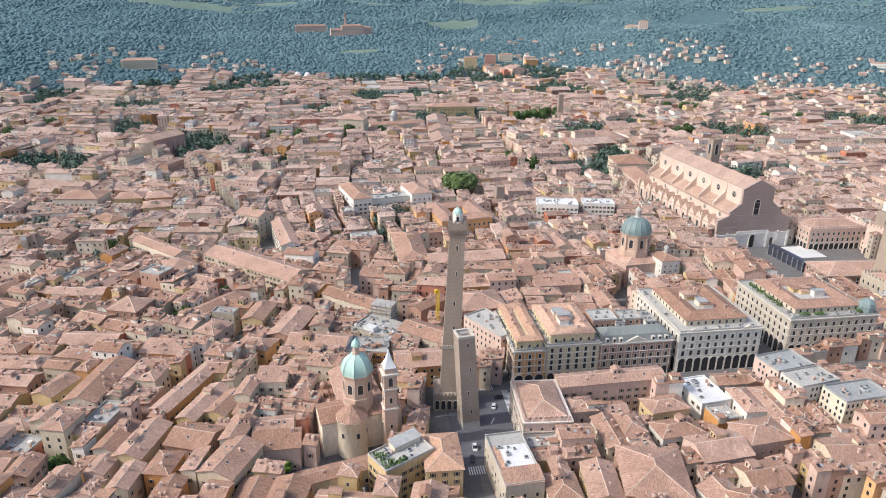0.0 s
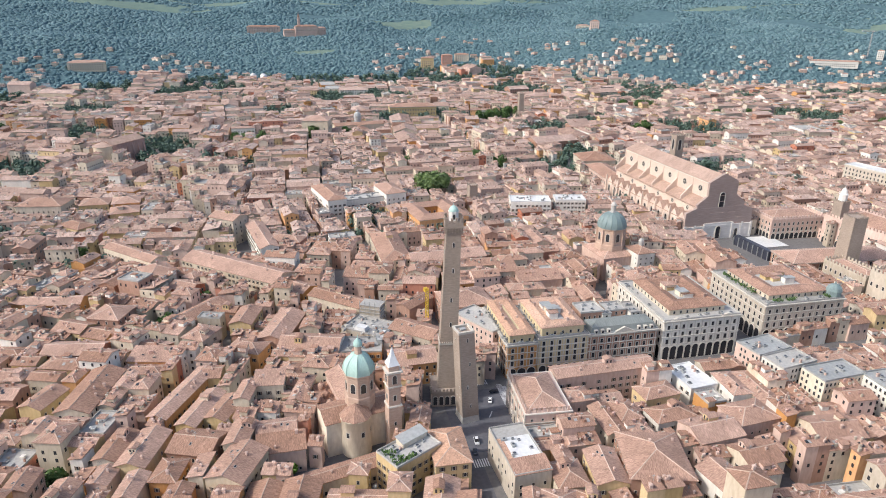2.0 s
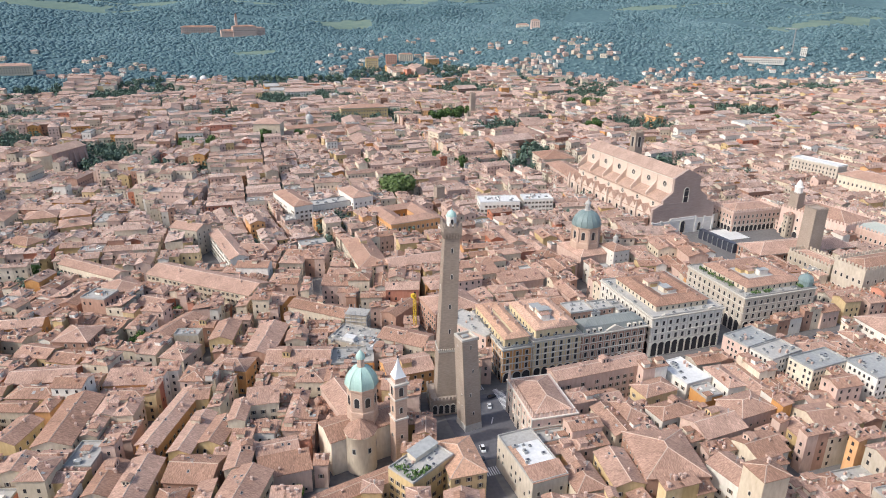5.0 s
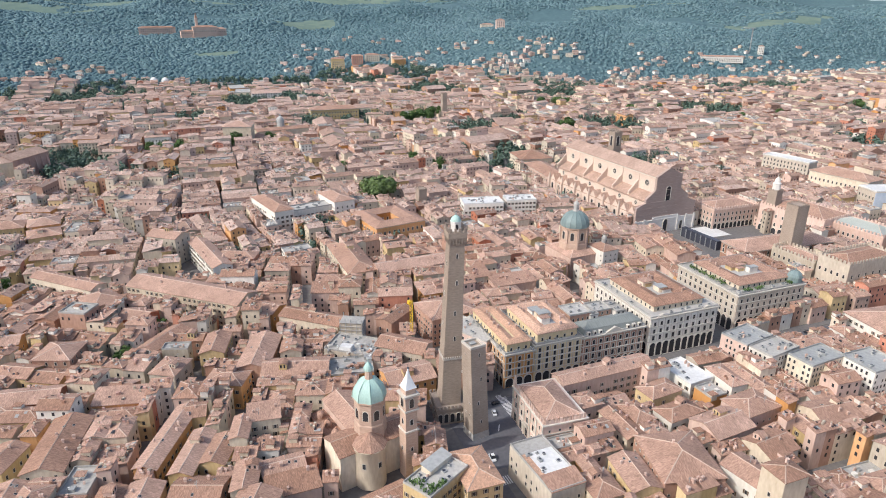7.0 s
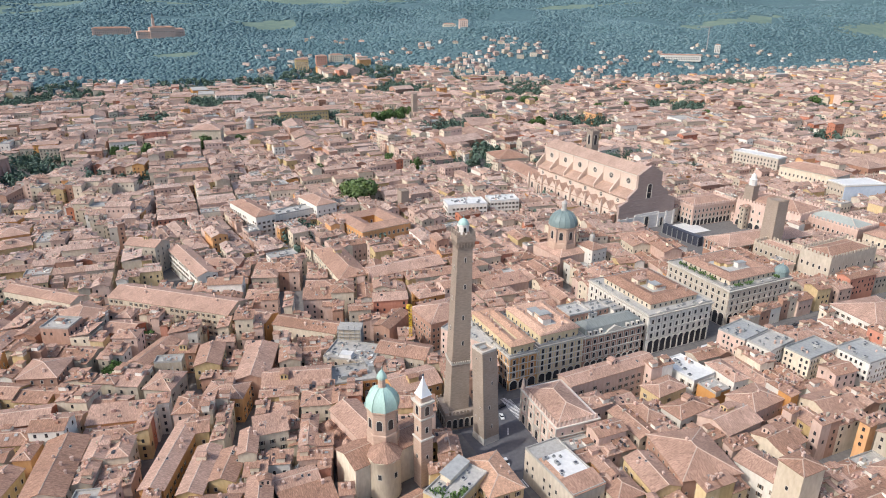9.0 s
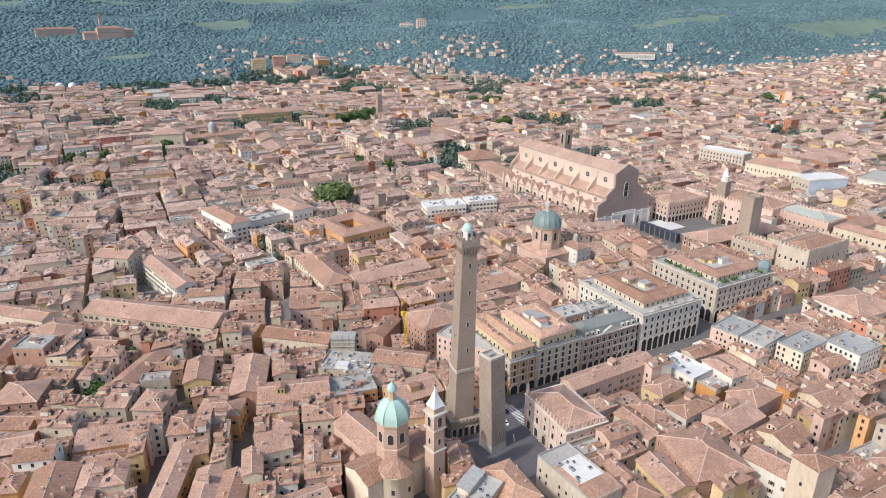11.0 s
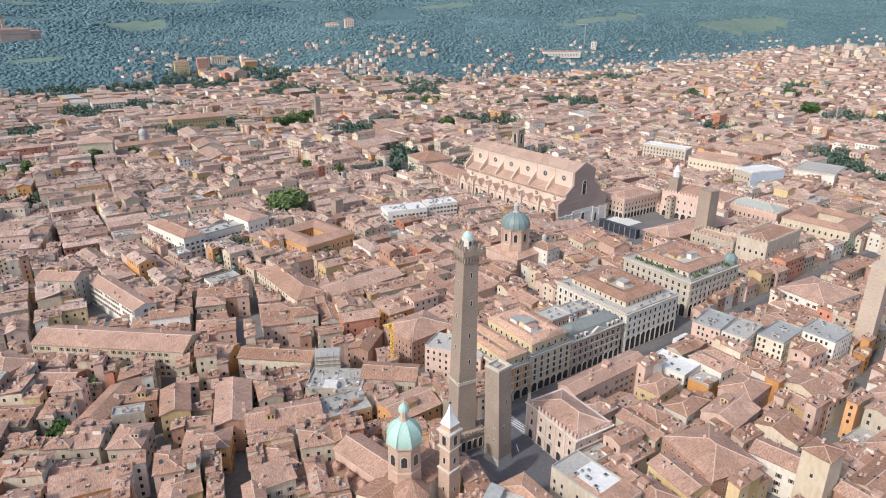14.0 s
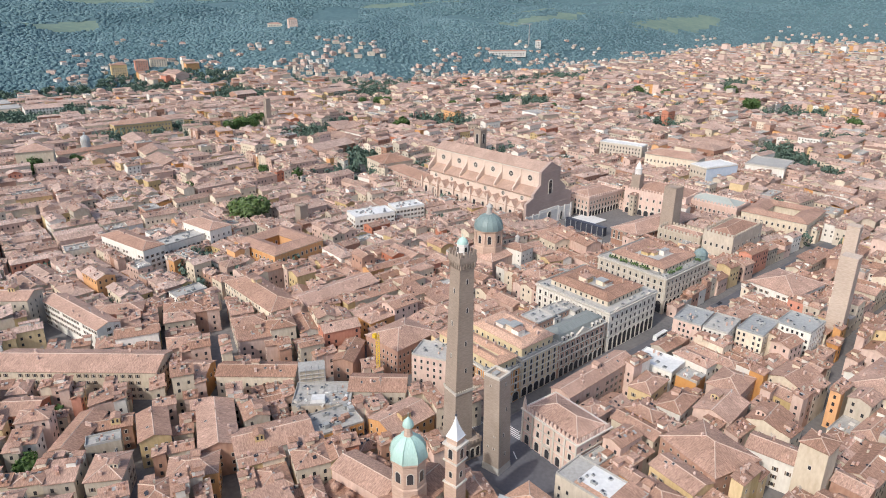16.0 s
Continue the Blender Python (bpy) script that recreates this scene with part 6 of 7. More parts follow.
def reservoir(x, y, r):
    z = height(x, y)
    t = thing("storage_dome", "round white storage dome at the edge of the woods", "storage dome", pose(x, y, z - 0.5), "white domes")
    claim(x, y, 2 * r, 2 * r, 0, 8)
    g = Geo()
    g.lathe(0, 0, [(r, 0), (r, 9), (r * 0.92, 12), (r * 0.7, 14.6), (r * 0.38, 16.2), (0.1, 16.8)], 20, white_roof)
    put("shell", g, t, smooth=True)
    g = Geo()
    g.lathe(0, 0, [(r + 0.4, 0), (r + 0.4, 1.2), (r, 1.2)], 20, concrete, cap=False)
    put("plinth", g, t)


reservoir(-101, 1496, 7.5)
reservoir(-80, 1494, 7.5)


# ---- street furniture of the square ----
def flat_strip(name, label, m, w, d, z, mat, category):
    g = Geo()
    g.box(-w / 2, w / 2, -d / 2, d / 2, 0.0, z, mat)
    ob = put(name, g)
    ob.matrix_world = m
    return tagged(ob, label, category, kind="structure")


flat_strip("road", "dark asphalt main street", pose(258, 261.5, 0.01), 372, 10.5, 0.06, asphalt, "road")
flat_strip("road", "dark asphalt square around the towers", pose(56, 244, 0.01), 32, 46, 0.05, asphalt, "road")
flat_strip("road", "dark asphalt street toward the square", pose(43, 178, 0.01), 7.5, 86, 0.055, asphalt, "road")
flat_strip("pavement", "pale stone pavement under the arcades", pose(258, 270.0, 0.01), 372, 4.5, 0.16, paving, "pavement")
flat_strip("pavement", "pale stone pavement along the street", pose(258, 254.2, 0.01), 372, 2.6, 0.16, paving, "pavement")


def crossing(x, y, ang, n, length):
    t = thing("zebra_crossing", "white painted zebra crossing on asphalt", "road marking", pose(x, y, 0.07, 0, 0, ang), kind="structure")
    for i in range(n):
        g = Geo()
        g.box((i - n / 2) * 1.0, (i - n / 2) * 1.0 + 0.5, -length / 2, length / 2, 0, 0.008, paint)
        put("stripe", g, t)


crossing(71.2, 261, 88, 18, 4.6)
crossing(59.6, 246.2, 150, 1, 5)
crossing(62, 273, 0, 8, 4)
crossing(46.5, 214, 0, 7, 5)


def car(x, y, ang, mat, words, w=0.9, l=2.15, h=1.45):
    t = thing("car", words, "car", pose(x, y, 0.07, 0, 0, ang), "cars on the square")
    g = Geo()
    rings = [(-l, 0.35, 0.86), (-l * 0.96, 0.75, 0.95), (-l * 0.55, 0.92, 1.0), (l * 0.5, 0.95, 1.0), (l * 0.97, 0.8, 0.95), (l, 0.4, 0.88)]
    p = []
    for x0, z, k in rings:
        p += [(x0, -w * k, 0.25), (x0, w * k, 0.25), (x0, w * k, z), (x0, -w * k, z)]
    f = [(k * 4 + i, k * 4 + (i + 1) % 4, k * 4 + 4 + (i + 1) % 4, k * 4 + 4 + i) for k in range(5) for i in range(4)] + [(3, 2, 1, 0), (20, 21, 22, 23)]
    g.solid(p, f, mat)
    put("body", g, t)
    g = Geo()
    g.taper(-l * 0.6, l * 0.55, -w * 0.92, w * 0.92, 0.9, h - 0.05, 0.28, glass)
    cab = put("cabin", g, t, "dark glazed cabin")
    g = Geo()
    g.box(-l * 0.38, l * 0.33, -w * 0.66, w * 0.66, h - 0.05, h, mat)
    put("roof_panel", g, cab)
    for sx in (-0.6, 0.62):
        for sy in (-1, 1):
            g = Geo(pose(sx * l, sy * (w - 0.1), 0.32, 90, 0, 0))
            g.lathe(0, 0, [(0.32, -0.11), (0.32, 0.11)], 12, dark_metal)
            put("wheel", g, t)


car(62.5, 256.5, 75, car_white, "white compact car crossing the square")
car(84, 258.6, 4, car_white, "white saloon car on the main street")
car(66.5, 263.6, 8, car_dark, "dark saloon car on the main street")
car(45.5, 221, 80, car_dark, "dark parked car by the kerb")
car(48, 228, 85, car_white, "white parked van by the kerb", 1.0, 2.5, 2.2)
car(62, 278, 60, car_white, "white delivery van under the arcade", 1.0, 2.6, 2.4)
for i, xx in enumerate((120, 151, 240, 268, 300)):
    car(xx, 258 + (i % 2) * 6.5, 180 * (i % 2), car_dark if i % 2 else car_white, "car driving along the main street")


def bus(x, y, ang):
    t = thing("bus", "long white and red city bus on the main street", "bus", pose(x, y, 0.07, 0, 0, ang))
    g = Geo()
    g.taper(-6, 6, -1.25, 1.25, 0.35, 3.1, 0.08, car_white)
    put("body", g, t)
    for s in (-1, 1):
        for i in range(6):
            g = Geo()
            g.box(-5.4 + i * 1.85, -3.8 + i * 1.85, s * 1.24 - 0.03, s * 1.24 + 0.03, 1.4, 2.5, glass)
            put("window", g, t)
    for sx in (-4, 3.6):
        for s in (-1, 1):
            g = Geo(pose(sx, s * 1.15, 0.48, 90, 0, 0))
            g.lathe(0, 0, [(0.48, -0.13), (0.48, 0.13)], 14, dark_metal)
            put("wheel", g, t)


bus(199, 264, 2)


def lattice(g, a, b, s, bays, r, mat):
    """A square lattice mast between two points along one axis."""
    a, b = Vector(a), Vector(b)
    d = (b - a).normalized()
    u = d.orthogonal().normalized()
    v = d.cross(u)
    corners = [(u * i + v * j) * s for i, j in ((-1, -1), (1, -1), (1, 1), (-1, 1))]
    def rod(p, q):
        e = (q - p).normalized()
        m = e.orthogonal().normalized() * r
        k = e.cross(m)
        c = [m, k, -m, -k]
        g.solid([p + x for x in c] + [q + x for x in c], [(i, (i + 1) % 4, 4 + (i + 1) % 4, 4 + i) for i in range(4)], mat)
    for c in corners:
        rod(a + c, b + c)
    for i in range(bays):
        p, q = a + (b - a) * i / bays, a + (b - a) * (i + 1) / bays
        for k in range(4):
            rod(p + corners[k], q + corners[(k + 1) % 4])
            rod(q + corners[k], q + corners[(k + 1) % 4])


def crane(x, y, h, jib, ang, words, mat=None, s=0.75, rod=0.11):
    mat = mat or yellow_paint
    t = thing("tower_crane", words, "crane", pose(x, y, height(x, y), 0, 0, ang))
    g = Geo()
    lattice(g, (0, 0, 0), (0, 0, h), s, int(h / 2), rod, mat)
    put("mast", g, t)
    g = Geo()
    g.box(-1.6, 1.6, -1.6, 1.6, -0.2, 0.8, concrete)
    put("base", g, t)
    if jib:
        g = Geo()
        lattice(g, (-jib * 0.3, 0, h), (jib, 0, h), s * 0.7, int(jib / 2), rod * 0.75, mat)
        put("jib", g, t)
    g = Geo()
    g.box(-0.9, 0.9, 0.8, 2.4, h - 2.4, h - 0.3, mat)
    put("cab", g, t)


crane(45, 324, 31, 0, 20, "yellow lattice tower crane mast beside a brick palace")


crane(1478, 1531, 66, 26, 150, "tall pale tower crane over the wooded slope", lead, 1.1, 0.3)


# ---- the great square: open-air screen and stage ----
def screen():
    t = thing("cinema_screen", "long dark open-air screen box on the square", "screen", pose(316, 408, 0, 0, 0, 94))
    g = Geo()
    g.taper(-19, 19, -2.2, 2.2, 0, 7.5, 0.15, dark_metal)
    put("housing", g, t)
    for i in range(8):
        g = Geo()
        g.box(-18.4 + i * 5.2, -18.0 + i * 5.2, 2.2, 2.9, 0, 7.2, lead)
        put("post", g, t)
    s = thing("stage", "pale paved raised stage platform", "stage", pose(338, 424, 0, 0, 0, 0))
    g = Geo()
    g.box(-14, 14, -12, 12, 0, 0.9, white_roof)
    put("deck", g, s)
    g = Geo()
    g.box(-14.2, 14.2, -12.2, -12.02, 0, 1.1, concrete)
    put("edge", g, s)


screen()


# ---- the quarters ----
def heading(x, y):
    if x < 25 and y < 300:
        return -16
    if x < 10 and y < 470:
        return -20 + 16 * noise.noise((x / 150, y / 150, 5))
    if y < 262:
        return -2 + 10 * noise.noise((x / 120, y / 120, 9))
    return 26 * noise.noise((x / 300, y / 300, 2)) - (8 if x < -50 else 0)


def in_sight(x, y):
    """The wedge of town that the flight looks over."""
    az, r = math.degrees(math.atan2(x + 60, y - 20)), math.hypot(x, y)
    return -34 < az < 80 and r > 120


lots = []


def settle(x, y, w, d, ang, hr, level, rng):
    """Lay a lot; where it runs into something, split it and try the halves."""
    if free(x, y, w, d, ang):
        lots.append((x, y, w, d, ang, hr))
        claim(x, y, w, d, ang, hr)
        return
    if level <= 0 or max(w, d) < 7:
        return
    a = radians(ang)
    if w >= d:
        for s in (-0.25, 0.25):
            settle(x + s * w * math.cos(a), y + s * w * math.sin(a), w / 2, d, ang, hr, level - 1, rng)
    else:
        for s in (-0.25, 0.25):
            settle(x - s * d * math.sin(a), y + s * d * math.cos(a), w, d / 2, ang, hr, level - 1, rng)


def town_edge(x, y):
    """How near the foot of the hills a place is, from 0 in the town to 1 at the foot."""
    s = math.hypot(x, y) - ramp(math.degrees(math.atan2(x, y)), EDGE)
    return min(1, max(0, (s + 420) / 380))


def row(x, y, w, d, ang, base, rng, far, gaps=0.03):
    """A terrace of houses along the longer side of a strip, under nearly level eaves."""
    a, long, pos = radians(ang), max(w, d), -max(w, d) / 2
    while pos < long / 2 - 3.5:
        n = rng.uniform(9, 27) if not far else rng.uniform(11, 30)
        if long / 2 - pos - n < 7:
            n = long / 2 - pos
        u = pos + n / 2
        pos += n
        ux, uy = (u * math.cos(a), u * math.sin(a)) if w >= d else (-u * math.sin(a), u * math.cos(a))
        px, py = x + ux, y + uy
        h = base + rng.uniform(-1.5, 1.5) + rng.choice((0, 0, 0, 0, 0, 0, 0, 3.0, 4.5, -3.5))
        r, edge = math.hypot(px, py), town_edge(px, py)
        if r > 650 and rng.random() < 0.25 and edge < 0.6:
            h += rng.uniform(1, 5)
        if -420 < px < -50 and 690 < r < 1250 and rng.random() < 0.4:
            h = rng.uniform(17, 22)
            gaps = max(gaps, 0.12)
        if rng.random() < gaps or not in_sight(px, py):
            continue
        if r > 640 and noise.noise((px / 120, py / 120, 4)) > 0.40 - 0.14 * min(1, r / 1400) - 0.24 * edge:
            continue
        size = (n - 0.02, d - 0.02) if w >= d else (w - 0.02, n - 0.02)
        settle(px, py, *size, ang, max(5.5, h), 3, rng)


def carve(x, y, w, d, ang, rng, far):
    """Fill a block: rows round a court where it is deep, parallel rows where it is not."""
    a, base = radians(ang), rng.uniform(10.5, 15.0)
    def at(u, v):
        return x + u * math.cos(a) - v * math.sin(a), y + u * math.sin(a) + v * math.cos(a)
    short = min(w, d)
    if short < 30 and rng.random() < (0.16 if far else 0.05) and in_sight(x, y) and free(x, y, w, d, ang):
        settle(x, y, w - 0.02, d - 0.02, ang, rng.uniform(13.5, 18.5), 0, rng)
        return
    if short > 29 and rng.random() < 0.75:
        p = rng.uniform(9.5, 12.5)
        for s in (-1, 1):
            row(*at(0, s * (d - p) / 2), w, p, ang, base, rng, far)
            row(*at(s * (w - p) / 2, 0), p, d - 2 * p, ang, base + rng.uniform(-1, 1), rng, far)
        iw, idp = w - 2 * p - 2.5, d - 2 * p - 2.5
        if min(iw, idp) > 5:
            k = max(1, round(min(iw, idp) / 9))
            for i in range(k):
                t = (i + 0.5) / k - 0.5
                if iw >= idp:
                    row(*at(0, t * idp), iw, idp / k, ang, base - 3.5, rng, far, 0.25)
                else:
                    row(*at(t * iw, 0), iw / k, idp, ang, base - 3.5, rng, far, 0.25)
        return
    k = max(1, round(short / 11.0))
    for i in range(k):
        t = (i + 0.5) / k - 0.5
        if w >= d:
            row(*at(0, t * d), w, d / k, ang, base + rng.uniform(-1.2, 1.2), rng, far)
        else:
            row(*at(t * w, 0), w / k, d, ang, base + rng.uniform(-1.2, 1.2), rng, far)


def blocks(x, y, w, d, ang, rng, far):
    """Split a quarter into blocks with lanes between them."""
    a = radians(ang)
    lim = 46 if not far else 60
    if max(w, d) > lim:
        k, lane = rng.uniform(0.4, 0.6), rng.choice((2.5, 3, 3.5, 5))
        if w >= d:
            w0, w1 = w * k - lane / 2, w * (1 - k) - lane / 2
            blocks(x - (w - w0) / 2 * math.cos(a), y - (w - w0) / 2 * math.sin(a), w0, d, ang, rng, far)
            blocks(x + (w - w1) / 2 * math.cos(a), y + (w - w1) / 2 * math.sin(a), w1, d, ang, rng, far)
        else:
            d0, d1 = d * k - lane / 2, d * (1 - k) - lane / 2
            blocks(x + (d - d0) / 2 * math.sin(a), y - (d - d0) / 2 * math.cos(a), w, d0, ang, rng, far)
            blocks(x - (d - d1) / 2 * math.sin(a), y + (d - d1) / 2 * math.cos(a), w, d1, ang, rng, far)
        return
    carve(x, y, w, d, ang + rng.uniform(-3, 3), rng, far)


def lay_town():
    rng = random.Random(11)
    size = 130.0
    spots = [(i * size, j * size) for i in range(-9, 22) for j in range(0, 17)]
    spots.sort(key=lambda p: math.hypot(p[0] + 50, p[1]))
    for x, y in spots:
        r, az = math.hypot(x, y), math.degrees(math.atan2(x, y))
        if not in_sight(x, y) and not in_sight(x + 70, y + 70) and not in_sight(x - 70, y + 70) or r > min(2300, ramp(az, EDGE) + 20):
            continue
        blocks(x, y, size - 2, size - 2, heading(x, y), rng, r > 650)


lay_town()


def fill_gaps():
    """Low houses and sheds in the yards that the blocks left open."""
    rng = random.Random(29)
    for _ in range(15000):
        x, y = rng.uniform(-300, 460), rng.uniform(130, 760)
        w, d = rng.uniform(4.2, 12), rng.uniform(4.2, 9)
        ang = heading(x, y)
        if in_sight(x, y) and noise.noise((x / 120, y / 120, 4)) < 0.28 and free(x, y, w, d, ang):
            h = rng.uniform(8, 14)
            lots.append((x, y, w, d, ang, h))
            claim(x, y, w, d, ang, h)


fill_gaps()


def build_town():
    rng = random.Random(5)
    near = sorted(lots, key=lambda l: math.hypot(l[0] + 50, l[1] - 40))
    single, rest = near[:186], near[186:]
    for x, y, w, d, ang, h in single:
        kind = rng.choices(("gable", "hip", "shed", "flat"), (62, 22, 11, 5))[0] if min(w, d) > 6 else "shed"
        wall = rng.choices(("ochre", "orange", "cream", "pink", "white", "brick", "yellow", "red"), (20, 15, 21, 16, 7, 7, 8, 6))[0]
        house(x, y, w, d, h, ang, kind, wall, chimneys=rng.choice((1, 2, 3, 4)), claimed=True)
    rings = ((0, 480, 2), (480, 800, 2), (800, 1250, 1), (1250, 9000, 0))
    for r0, r1, detail in rings:
        g = Geo()
        for x, y, w, d, ang, h in rest:
            if r0 <= math.hypot(x, y) < r1:
                kind = rng.choices(("gable", "hip", "shed", "flat"), (60, 26, 8, 6))[0] if min(w, d) > 6 else "shed"
                far_house(g, x, y, w, d, h, ang, kind, wall_colour(rng), rng, detail, roof_mid if r1 < 600 else roof_hazed)
        if g.f:
            tagged(put("town_houses", g), "dense old town houses with terracotta roofs", "houses", kind="stuff")


build_town()


# ---- woods and trees ----
def clump_template(rng, sub):
    bm = bmesh.new()
    bmesh.ops.create_icosphere(bm, subdivisions=sub, radius=1)
    off = rng.uniform(0, 50)
    v = []
    for p in bm.verts:
        k = 1 + 0.45 * noise.noise(p.co * 1.6 + Vector((off, 0, 0)))
        v.append(p.co * k)
    f = [tuple(q.index for q in face.verts) for face in bm.faces if face.calc_center_median().z > -0.45]
    bm.free()
    return np.array([tuple(p) for p in v]), np.array(f)


def wood_mesh(name, spots, mat, rng, sub, label):
    """Many crowns joined into one mesh. spots: x, y, z, radius, height."""
    temps = [clump_template(rng, sub) for _ in range(6)]
    vs, fs, n = [], [], 0
    for x, y, z, r, h in spots:
        v, f = temps[rng.randrange(6)]
        a = rng.uniform(0, 6.28)
        c, s = math.cos(a), math.sin(a)
        p = np.stack([(v[:, 0] * c - v[:, 1] * s) * r + x, (v[:, 0] * s + v[:, 1] * c) * r + y, v[:, 2] * h * 0.38 + z + h * 0.52], 1)
        vs.append(p)
        fs.append(f + n)
        n += len(v)
    me = fast_mesh(name, np.concatenate(vs), np.concatenate(fs), mat, True)
    return tagged(new(name, me), label, "woods", kind="stuff")


# how far past the edge of the town the villas reach, by bearing
VILLA_BAND = [(-30, 300), (-14, 330), (-8, 220), (-5, 100), (-2, 30), (5, 30), (8, 400), (13, 420), (19, 300), (24, 330), (32, 420), (38, 520), (43, 560), (50, 600), (60, 400)]


def hill_woods():
    rng = random.Random(3)
    spots = []
    for _ in range(160000):
        if len(spots) >= 70000:
            break
        az = rng.uniform(-36, 84)
        foot = ramp(az, EDGE)
        s = -80 + 2300 * rng.random() ** 1.35
        r = foot + s
        if r > 4700:
            continue
        x, y = r * math.sin(radians(az)), r * math.cos(radians(az))
        if in_meadow(x, y, 0.95) or noise.noise((x / 260, y / 260, 1)) < -0.42 and s > 900:
            continue
        if s < 0 and rng.random() < 0.3 or s < ramp(az, VILLA_BAND) and rng.random() < (0.6 if az > 21 and s < 260 else 0.2) or not free(x, y, 3, 3, 0):
            continue
        k = 1 + s / 2300
        spots.append((x, y, height(x, y) - 4.2, rng.uniform(3.0, 6.0) * k, rng.uniform(7.0, 9.5) * (0.7 + 0.3 * k)))
    wood_mesh("hill_woods", spots, wood_hazed, rng, 1, "dense dark broadleaf woods covering the hills")


def villas():
    rng = random.Random(8)
    g = Geo()
    n = 0
    for _ in range(20000):
        if n >= 820:
            break
        az = rng.uniform(-34, 78) if rng.random() < 0.45 else rng.uniform(20, 54)
        s = -90 + (90 + ramp(az, VILLA_BAND)) * rng.random() ** 1.3
        r = ramp(az, EDGE) + s
        x, y = r * math.sin(radians(az)), r * math.cos(radians(az))
        if noise.noise((x / 150, y / 150, 6)) < -0.25 + max(0, s) / 1400 or rng.random() < max(0, s) / 700:
            continue
        w, d = rng.uniform(8, 17), rng.uniform(8, 12)
        room = 14 if s > 160 else 5
        if not free(x, y, w + room, d + room, 0):
            continue
        ang = rng.uniform(-30, 30)
        claim(x, y, w, d, ang, 10)
        far_house(g, x, y, w, d, rng.uniform(4.0, 7.0) + (2.5 if az > 22 and s < 260 else 0), ang, rng.choice(("hip", "hip", "gable", "flat")), rng.choice(("stone", "pink", "pink", "white", "stone", "cream")), rng, 1)
        n += 1
    tagged(put("hillside_villas", g), "pale villas scattered on the wooded slopes", "houses", kind="stuff")


villas()
hill_woods()


def leafy(name, spots, label, mat, k, per, rng):
    """Tree crowns of loose leaf sprays, joined. spots: x, y, z, radius, height."""
    vs, fs = [], []
    for x, y, z, r, h in spots:
        m = max(30, int(per * r))
        d = np.random.RandomState(int(abs(x) * 3 + abs(y))).normal(size=(m, 3))
        d /= np.linalg.norm(d, axis=1)[:, None]
        lob = np.random.RandomState(int(abs(x) + 7)).normal(size=(5, 3)) * 0.33
        own = lob[np.arange(m) % 5]
        c = np.stack([(own[:, 0] + d[:, 0] * 0.68) * r + x, (own[:, 1] + d[:, 1] * 0.68) * r + y, z + h * 0.58 + (own[:, 2] + d[:, 2] * 0.7) * h * 0.42], 1)
        u = np.cross(d, np.roll(d, 1, axis=0)) + 0.01
        u /= np.linalg.norm(u, axis=1)[:, None]
        v = np.cross(d, u)
        s = k * (0.6 + 0.06 * r)
        quad = np.stack([c - u * s, c - v * s * 0.8 + d * s * 0.3, c + u * s, c + v * s * 0.8 + d * s * 0.3], 1).reshape(-1, 3)
        vs.append(quad)
    v = np.concatenate(vs)
    me = fast_mesh(name, v, np.arange(len(v)).reshape(-1, 4), mat)
    return tagged(new(name, me), label, "trees", kind="stuff")


def outskirts():
    """The plain beyond the old town: looser houses among trees."""
    rng = random.Random(21)
    g, spots, n = Geo(), [], 0
    for _ in range(6000):
        if n >= 1500:
            break
        az = rng.uniform(47, 79)
        r = rng.uniform(1900, min(4300, ramp(az, EDGE) - 20))
        if r < 1900:
            continue
        x, y = r * math.sin(radians(az)), r * math.cos(radians(az))
        k = 1 + (r - 1900) / 1500
        if rng.random() < 0.45:
            spots.append((x, y, height(x, y) - 1, rng.uniform(4, 8) * k, rng.uniform(8, 13)))
            continue
        w, d, ang = rng.uniform(12, 34) * k ** 0.5, rng.uniform(10, 16) * k ** 0.5, rng.choice((-20, 10, 25, 70))
        if not free(x, y, w, d, ang):
            continue
        claim(x, y, w, d, ang, 10)
        far_house(g, x, y, w, d, rng.uniform(8, 18) if rng.random() < 0.9 else rng.uniform(20, 32), ang, rng.choice(("hip", "gable", "flat", "hip")), wall_colour(rng), rng, 0)
        n += 1
    tagged(put("outskirts_houses", g), "distant suburb houses among trees", "houses", kind="stuff")
    wood_mesh("outskirts_trees", spots, wood_hazed, rng, 1, "distant suburb trees")


def town_trees():
    rng = random.Random(14)
    spots, tries = [], 0
    while len(spots) < 2600 and tries < 60000:
        tries += 1
        az, r = rng.uniform(-30, 78), rng.uniform(480, 1750) ** 1.0
        x, y = r * math.sin(radians(az)), r * math.cos(radians(az))
        dense = noise.noise((x / 120, y / 120, 4)) > 0.26 - 0.28 * town_edge(x, y)
        if r < ramp(az, EDGE) - 30 and free(x, y, 4, 4, 0) and (dense and rng.random() < 0.55 or rng.random() < 0.14):
            spots.append((x, y, height(x, y), rng.uniform(3.0, 5.5), rng.uniform(10, 16)))
    for _ in range(5000):
        az, s = rng.uniform(-28, 46), rng.uniform(-260, 40)
        r = ramp(az, EDGE) + s
        x, y = r * math.sin(radians(az)), r * math.cos(radians(az))
        if len(spots) < 4600 and free(x, y, 3, 3, 0):
            spots.append((x, y, height(x, y), rng.uniform(3.5, 6), rng.uniform(9, 14)))
    leafy("town_trees", spots, "green trees in courtyards and gardens", leaf_hazed, 1.9, 9, rng)


outskirts()
town_trees()


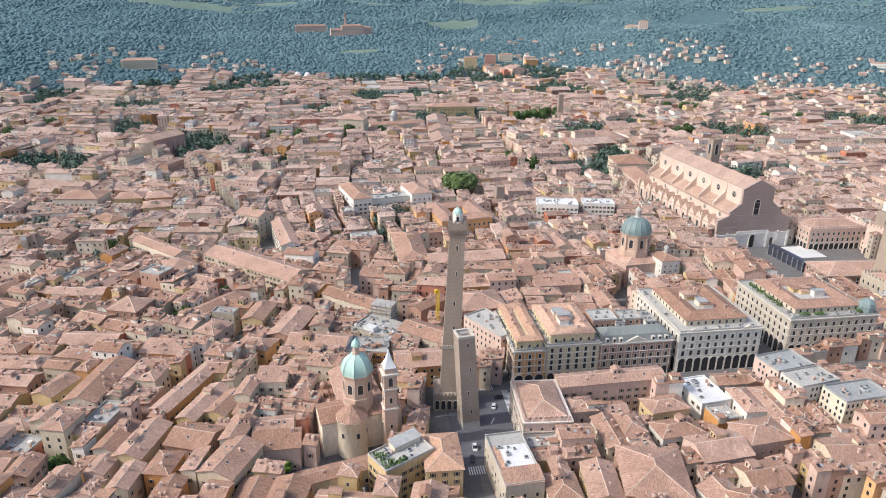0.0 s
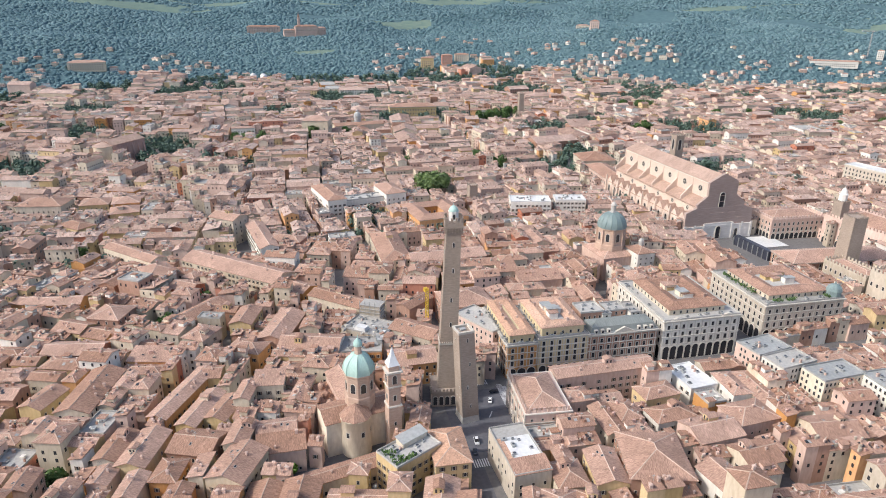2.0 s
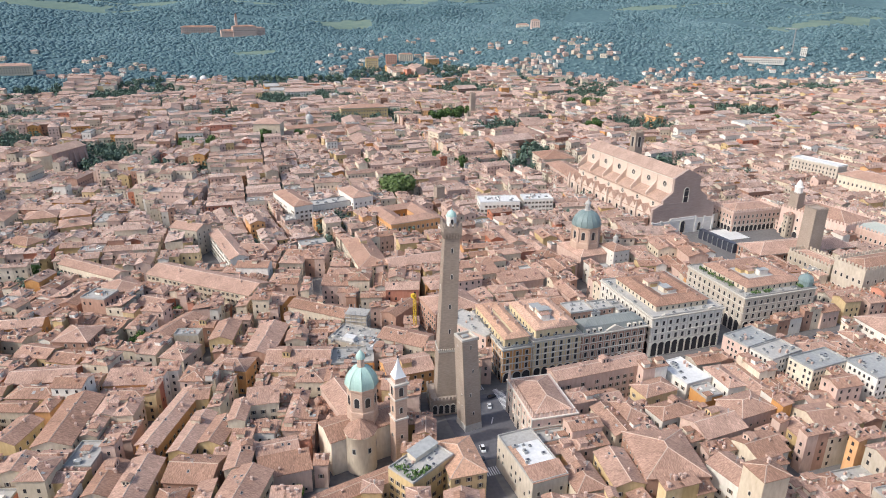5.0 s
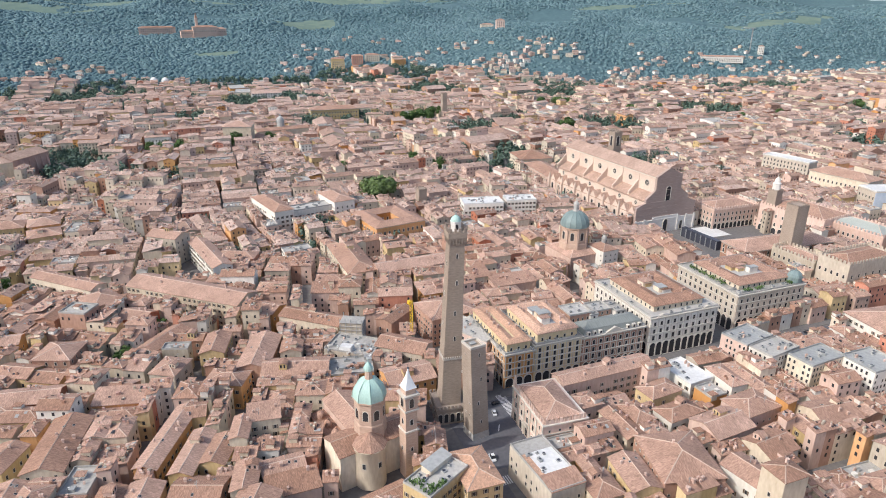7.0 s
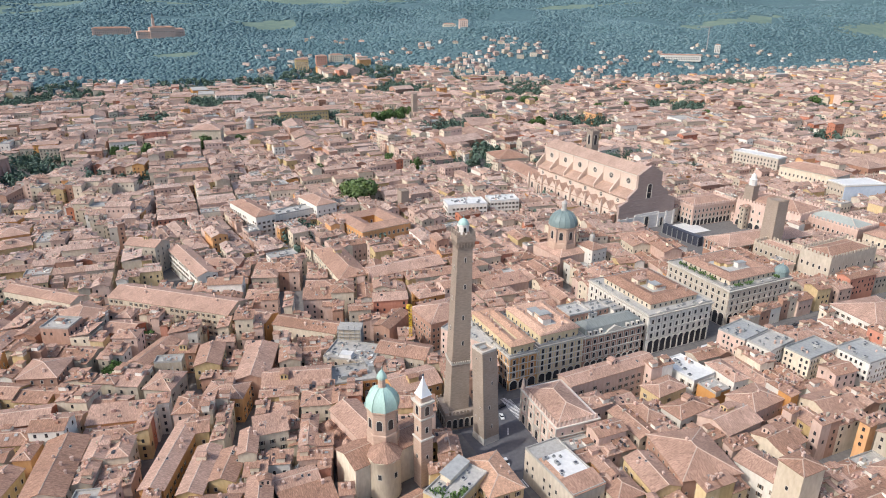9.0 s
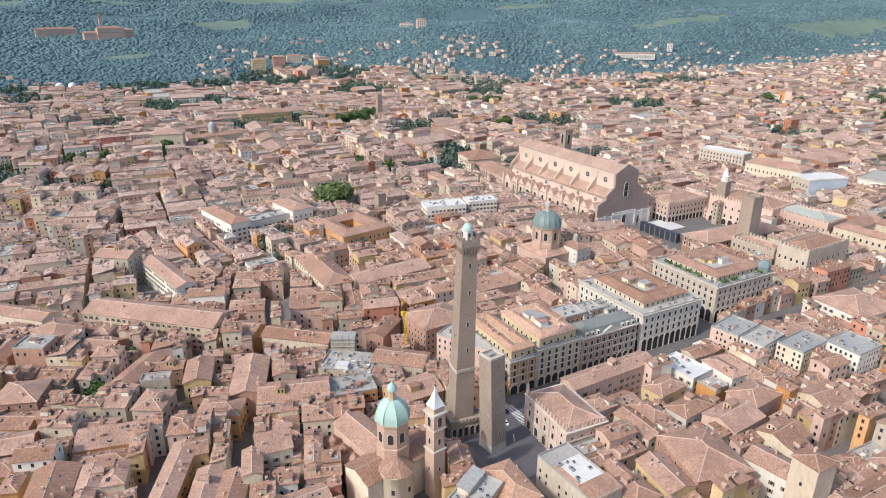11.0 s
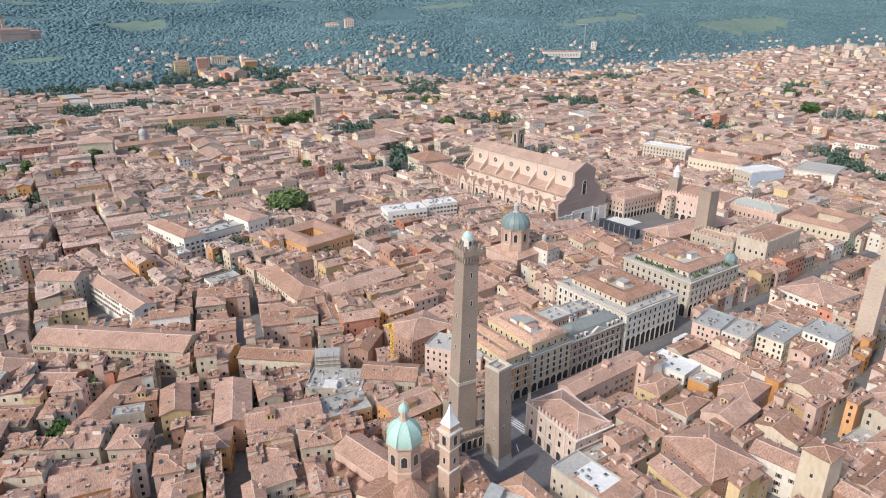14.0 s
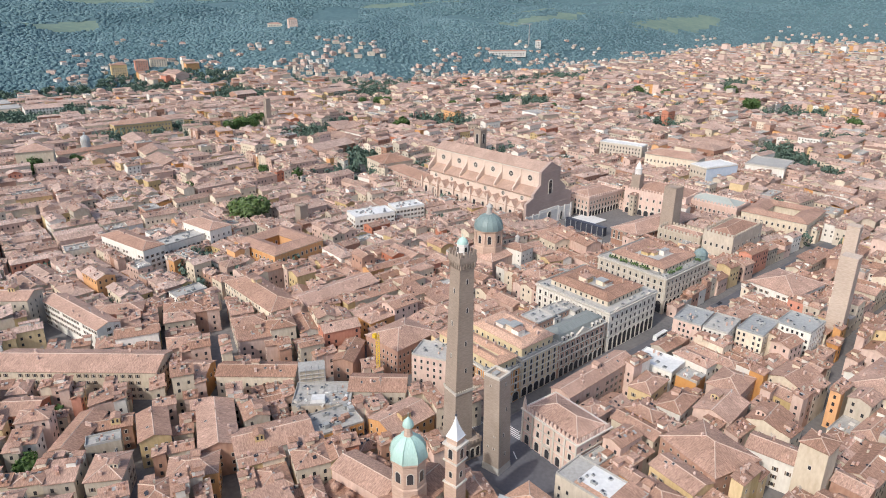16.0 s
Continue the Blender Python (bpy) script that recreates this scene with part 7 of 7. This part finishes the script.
def leaf_crown(rng, r, h, z0, n, mat):
    """A crown of leaf sprays on a lumpy volume, with gaps."""
    g = Geo()
    lobes = [(rng.uniform(-0.5, 0.5) * r, rng.uniform(-0.5, 0.5) * r, z0 + rng.uniform(0.25, 0.75) * h, rng.uniform(0.35, 0.6) * r) for _ in range(9)]
    for _ in range(n):
        lx, ly, lz, lr = rng.choice(lobes)
        d = Vector((rng.gauss(0, 1), rng.gauss(0, 1), rng.gauss(0.25, 0.8))).normalized()
        c = Vector((lx, ly, lz)) + d * lr * rng.uniform(0.7, 1.08)
        s = rng.uniform(0.35, 0.75) * (0.75 + r * 0.13)
        u = d.orthogonal().normalized()
        u.rotate(Euler((rng.uniform(-1, 1), rng.uniform(-1, 1), rng.uniform(0, 6))))
        v = d.cross(u)
        g.face([c - u * s - v * s * 0.5, c + u * s * 0.2 - v * s, c + u * s + v * s * 0.4, c + v * s + d * s * 0.4, c - u * s * 0.5 + v * s * 0.6], mat)
    return g


def tree(x, y, r, h, mat=None, n=420, words="broad leafy green tree in a courtyard", z=0.0):
    rng = random.Random(int(x * 7 + y * 3))
    t = thing("tree", words, "tree", Matrix.Translation((x, y, z)), "city trees")
    g = Geo()
    w = 0.05 * h
    g.lathe(0, 0, [(w * 0.5, -0.3), (w * 0.34, h * 0.25), (w * 0.22, h * 0.55), (w * 0.05, h * 0.85)], 8, bark)
    for k in range(5):
        a = k * 1.3 + 0.4
        g.m = Matrix.Translation((0, 0, h * (0.25 + 0.07 * k))) @ pose(0, 0, 0, 50, 0, math.degrees(a))
        g.lathe(0, 0, [(w * 0.16, 0), (w * 0.1, r * 0.5), (w * 0.02, r * 0.95)], 6, bark)
    put("trunk", g, t)
    put("crown", leaf_crown(rng, r, h * 0.8, h * 0.22, n, mat or leaf_mat), t)
    return t


tree(102, 584, 17, 28, leaf_mid, n=2200, words="very large broad leafy tree in a square")
for i in range(9):
    tree(-214 + i * 5.2, 492 - i * 1.4, 3.2, 15, n=240, words="dark cypress in a row beside a church")
for x, y, r, h in ((255, 972, 9, 21), (270, 980, 10, 22), (287, 990, 10, 22), (308, 1002, 10, 21), (330, 1016, 9, 20), (300, 985, 9, 20)):
    tree(x, y, r, h, n=800, words="park tree among the roofs")
for x, y, r, h in ((534, 1053, 11, 20), (560, 1045, 11, 20), (582, 1048, 10, 18), (448, 842, 9, 20), (470, 855, 10, 21), (3, 869, 10, 24), (94, 703, 8, 17), (184, 684, 10, 20), (197, 684, 9, 18), (184, 720, 8, 18)):
    tree(x, y, r, h, n=800, words="leafy tree in a palace garden")
for x, y, r, h in ((-99, 880, 9, 18), (-80, 876, 9, 18), (-63, 876, 8, 18), (-423, 993, 10, 18), (-406, 990, 10, 20), (-437, 925, 10, 18), (633, 935, 9, 22), (687, 929, 9, 20), (583, 706, 7, 14), (48, 897, 8, 18)):
    tree(x, y, r, h, n=800, words="leafy tree in a palace garden")
for x, y, r, h in ((998, 593, 16, 29), (1010, 605, 14, 27), (1166, 718, 14, 21), (1190, 730, 14, 20), (758, 817, 9, 18), (847, 827, 9, 17), (1059, 852, 12, 20), (1068, 794, 12, 18), (965, 427, 14, 24)):
    tree(x, y, r, h, n=800, words="broad tree in the western quarter")
tree(-119, 231, 5, 10, n=420, words="dark leafy tree in a back garden")
tree(-30, 221, 2.8, 6, leaf_bright, 260, "small bright green tree in a courtyard")
tree(-104, 351, 3.5, 9, n=260)
tree(-82, 393, 4, 10, n=260)
tree(-100, 360, 5.5, 11, n=420)
tree(-46, 445, 4.5, 11, n=300)
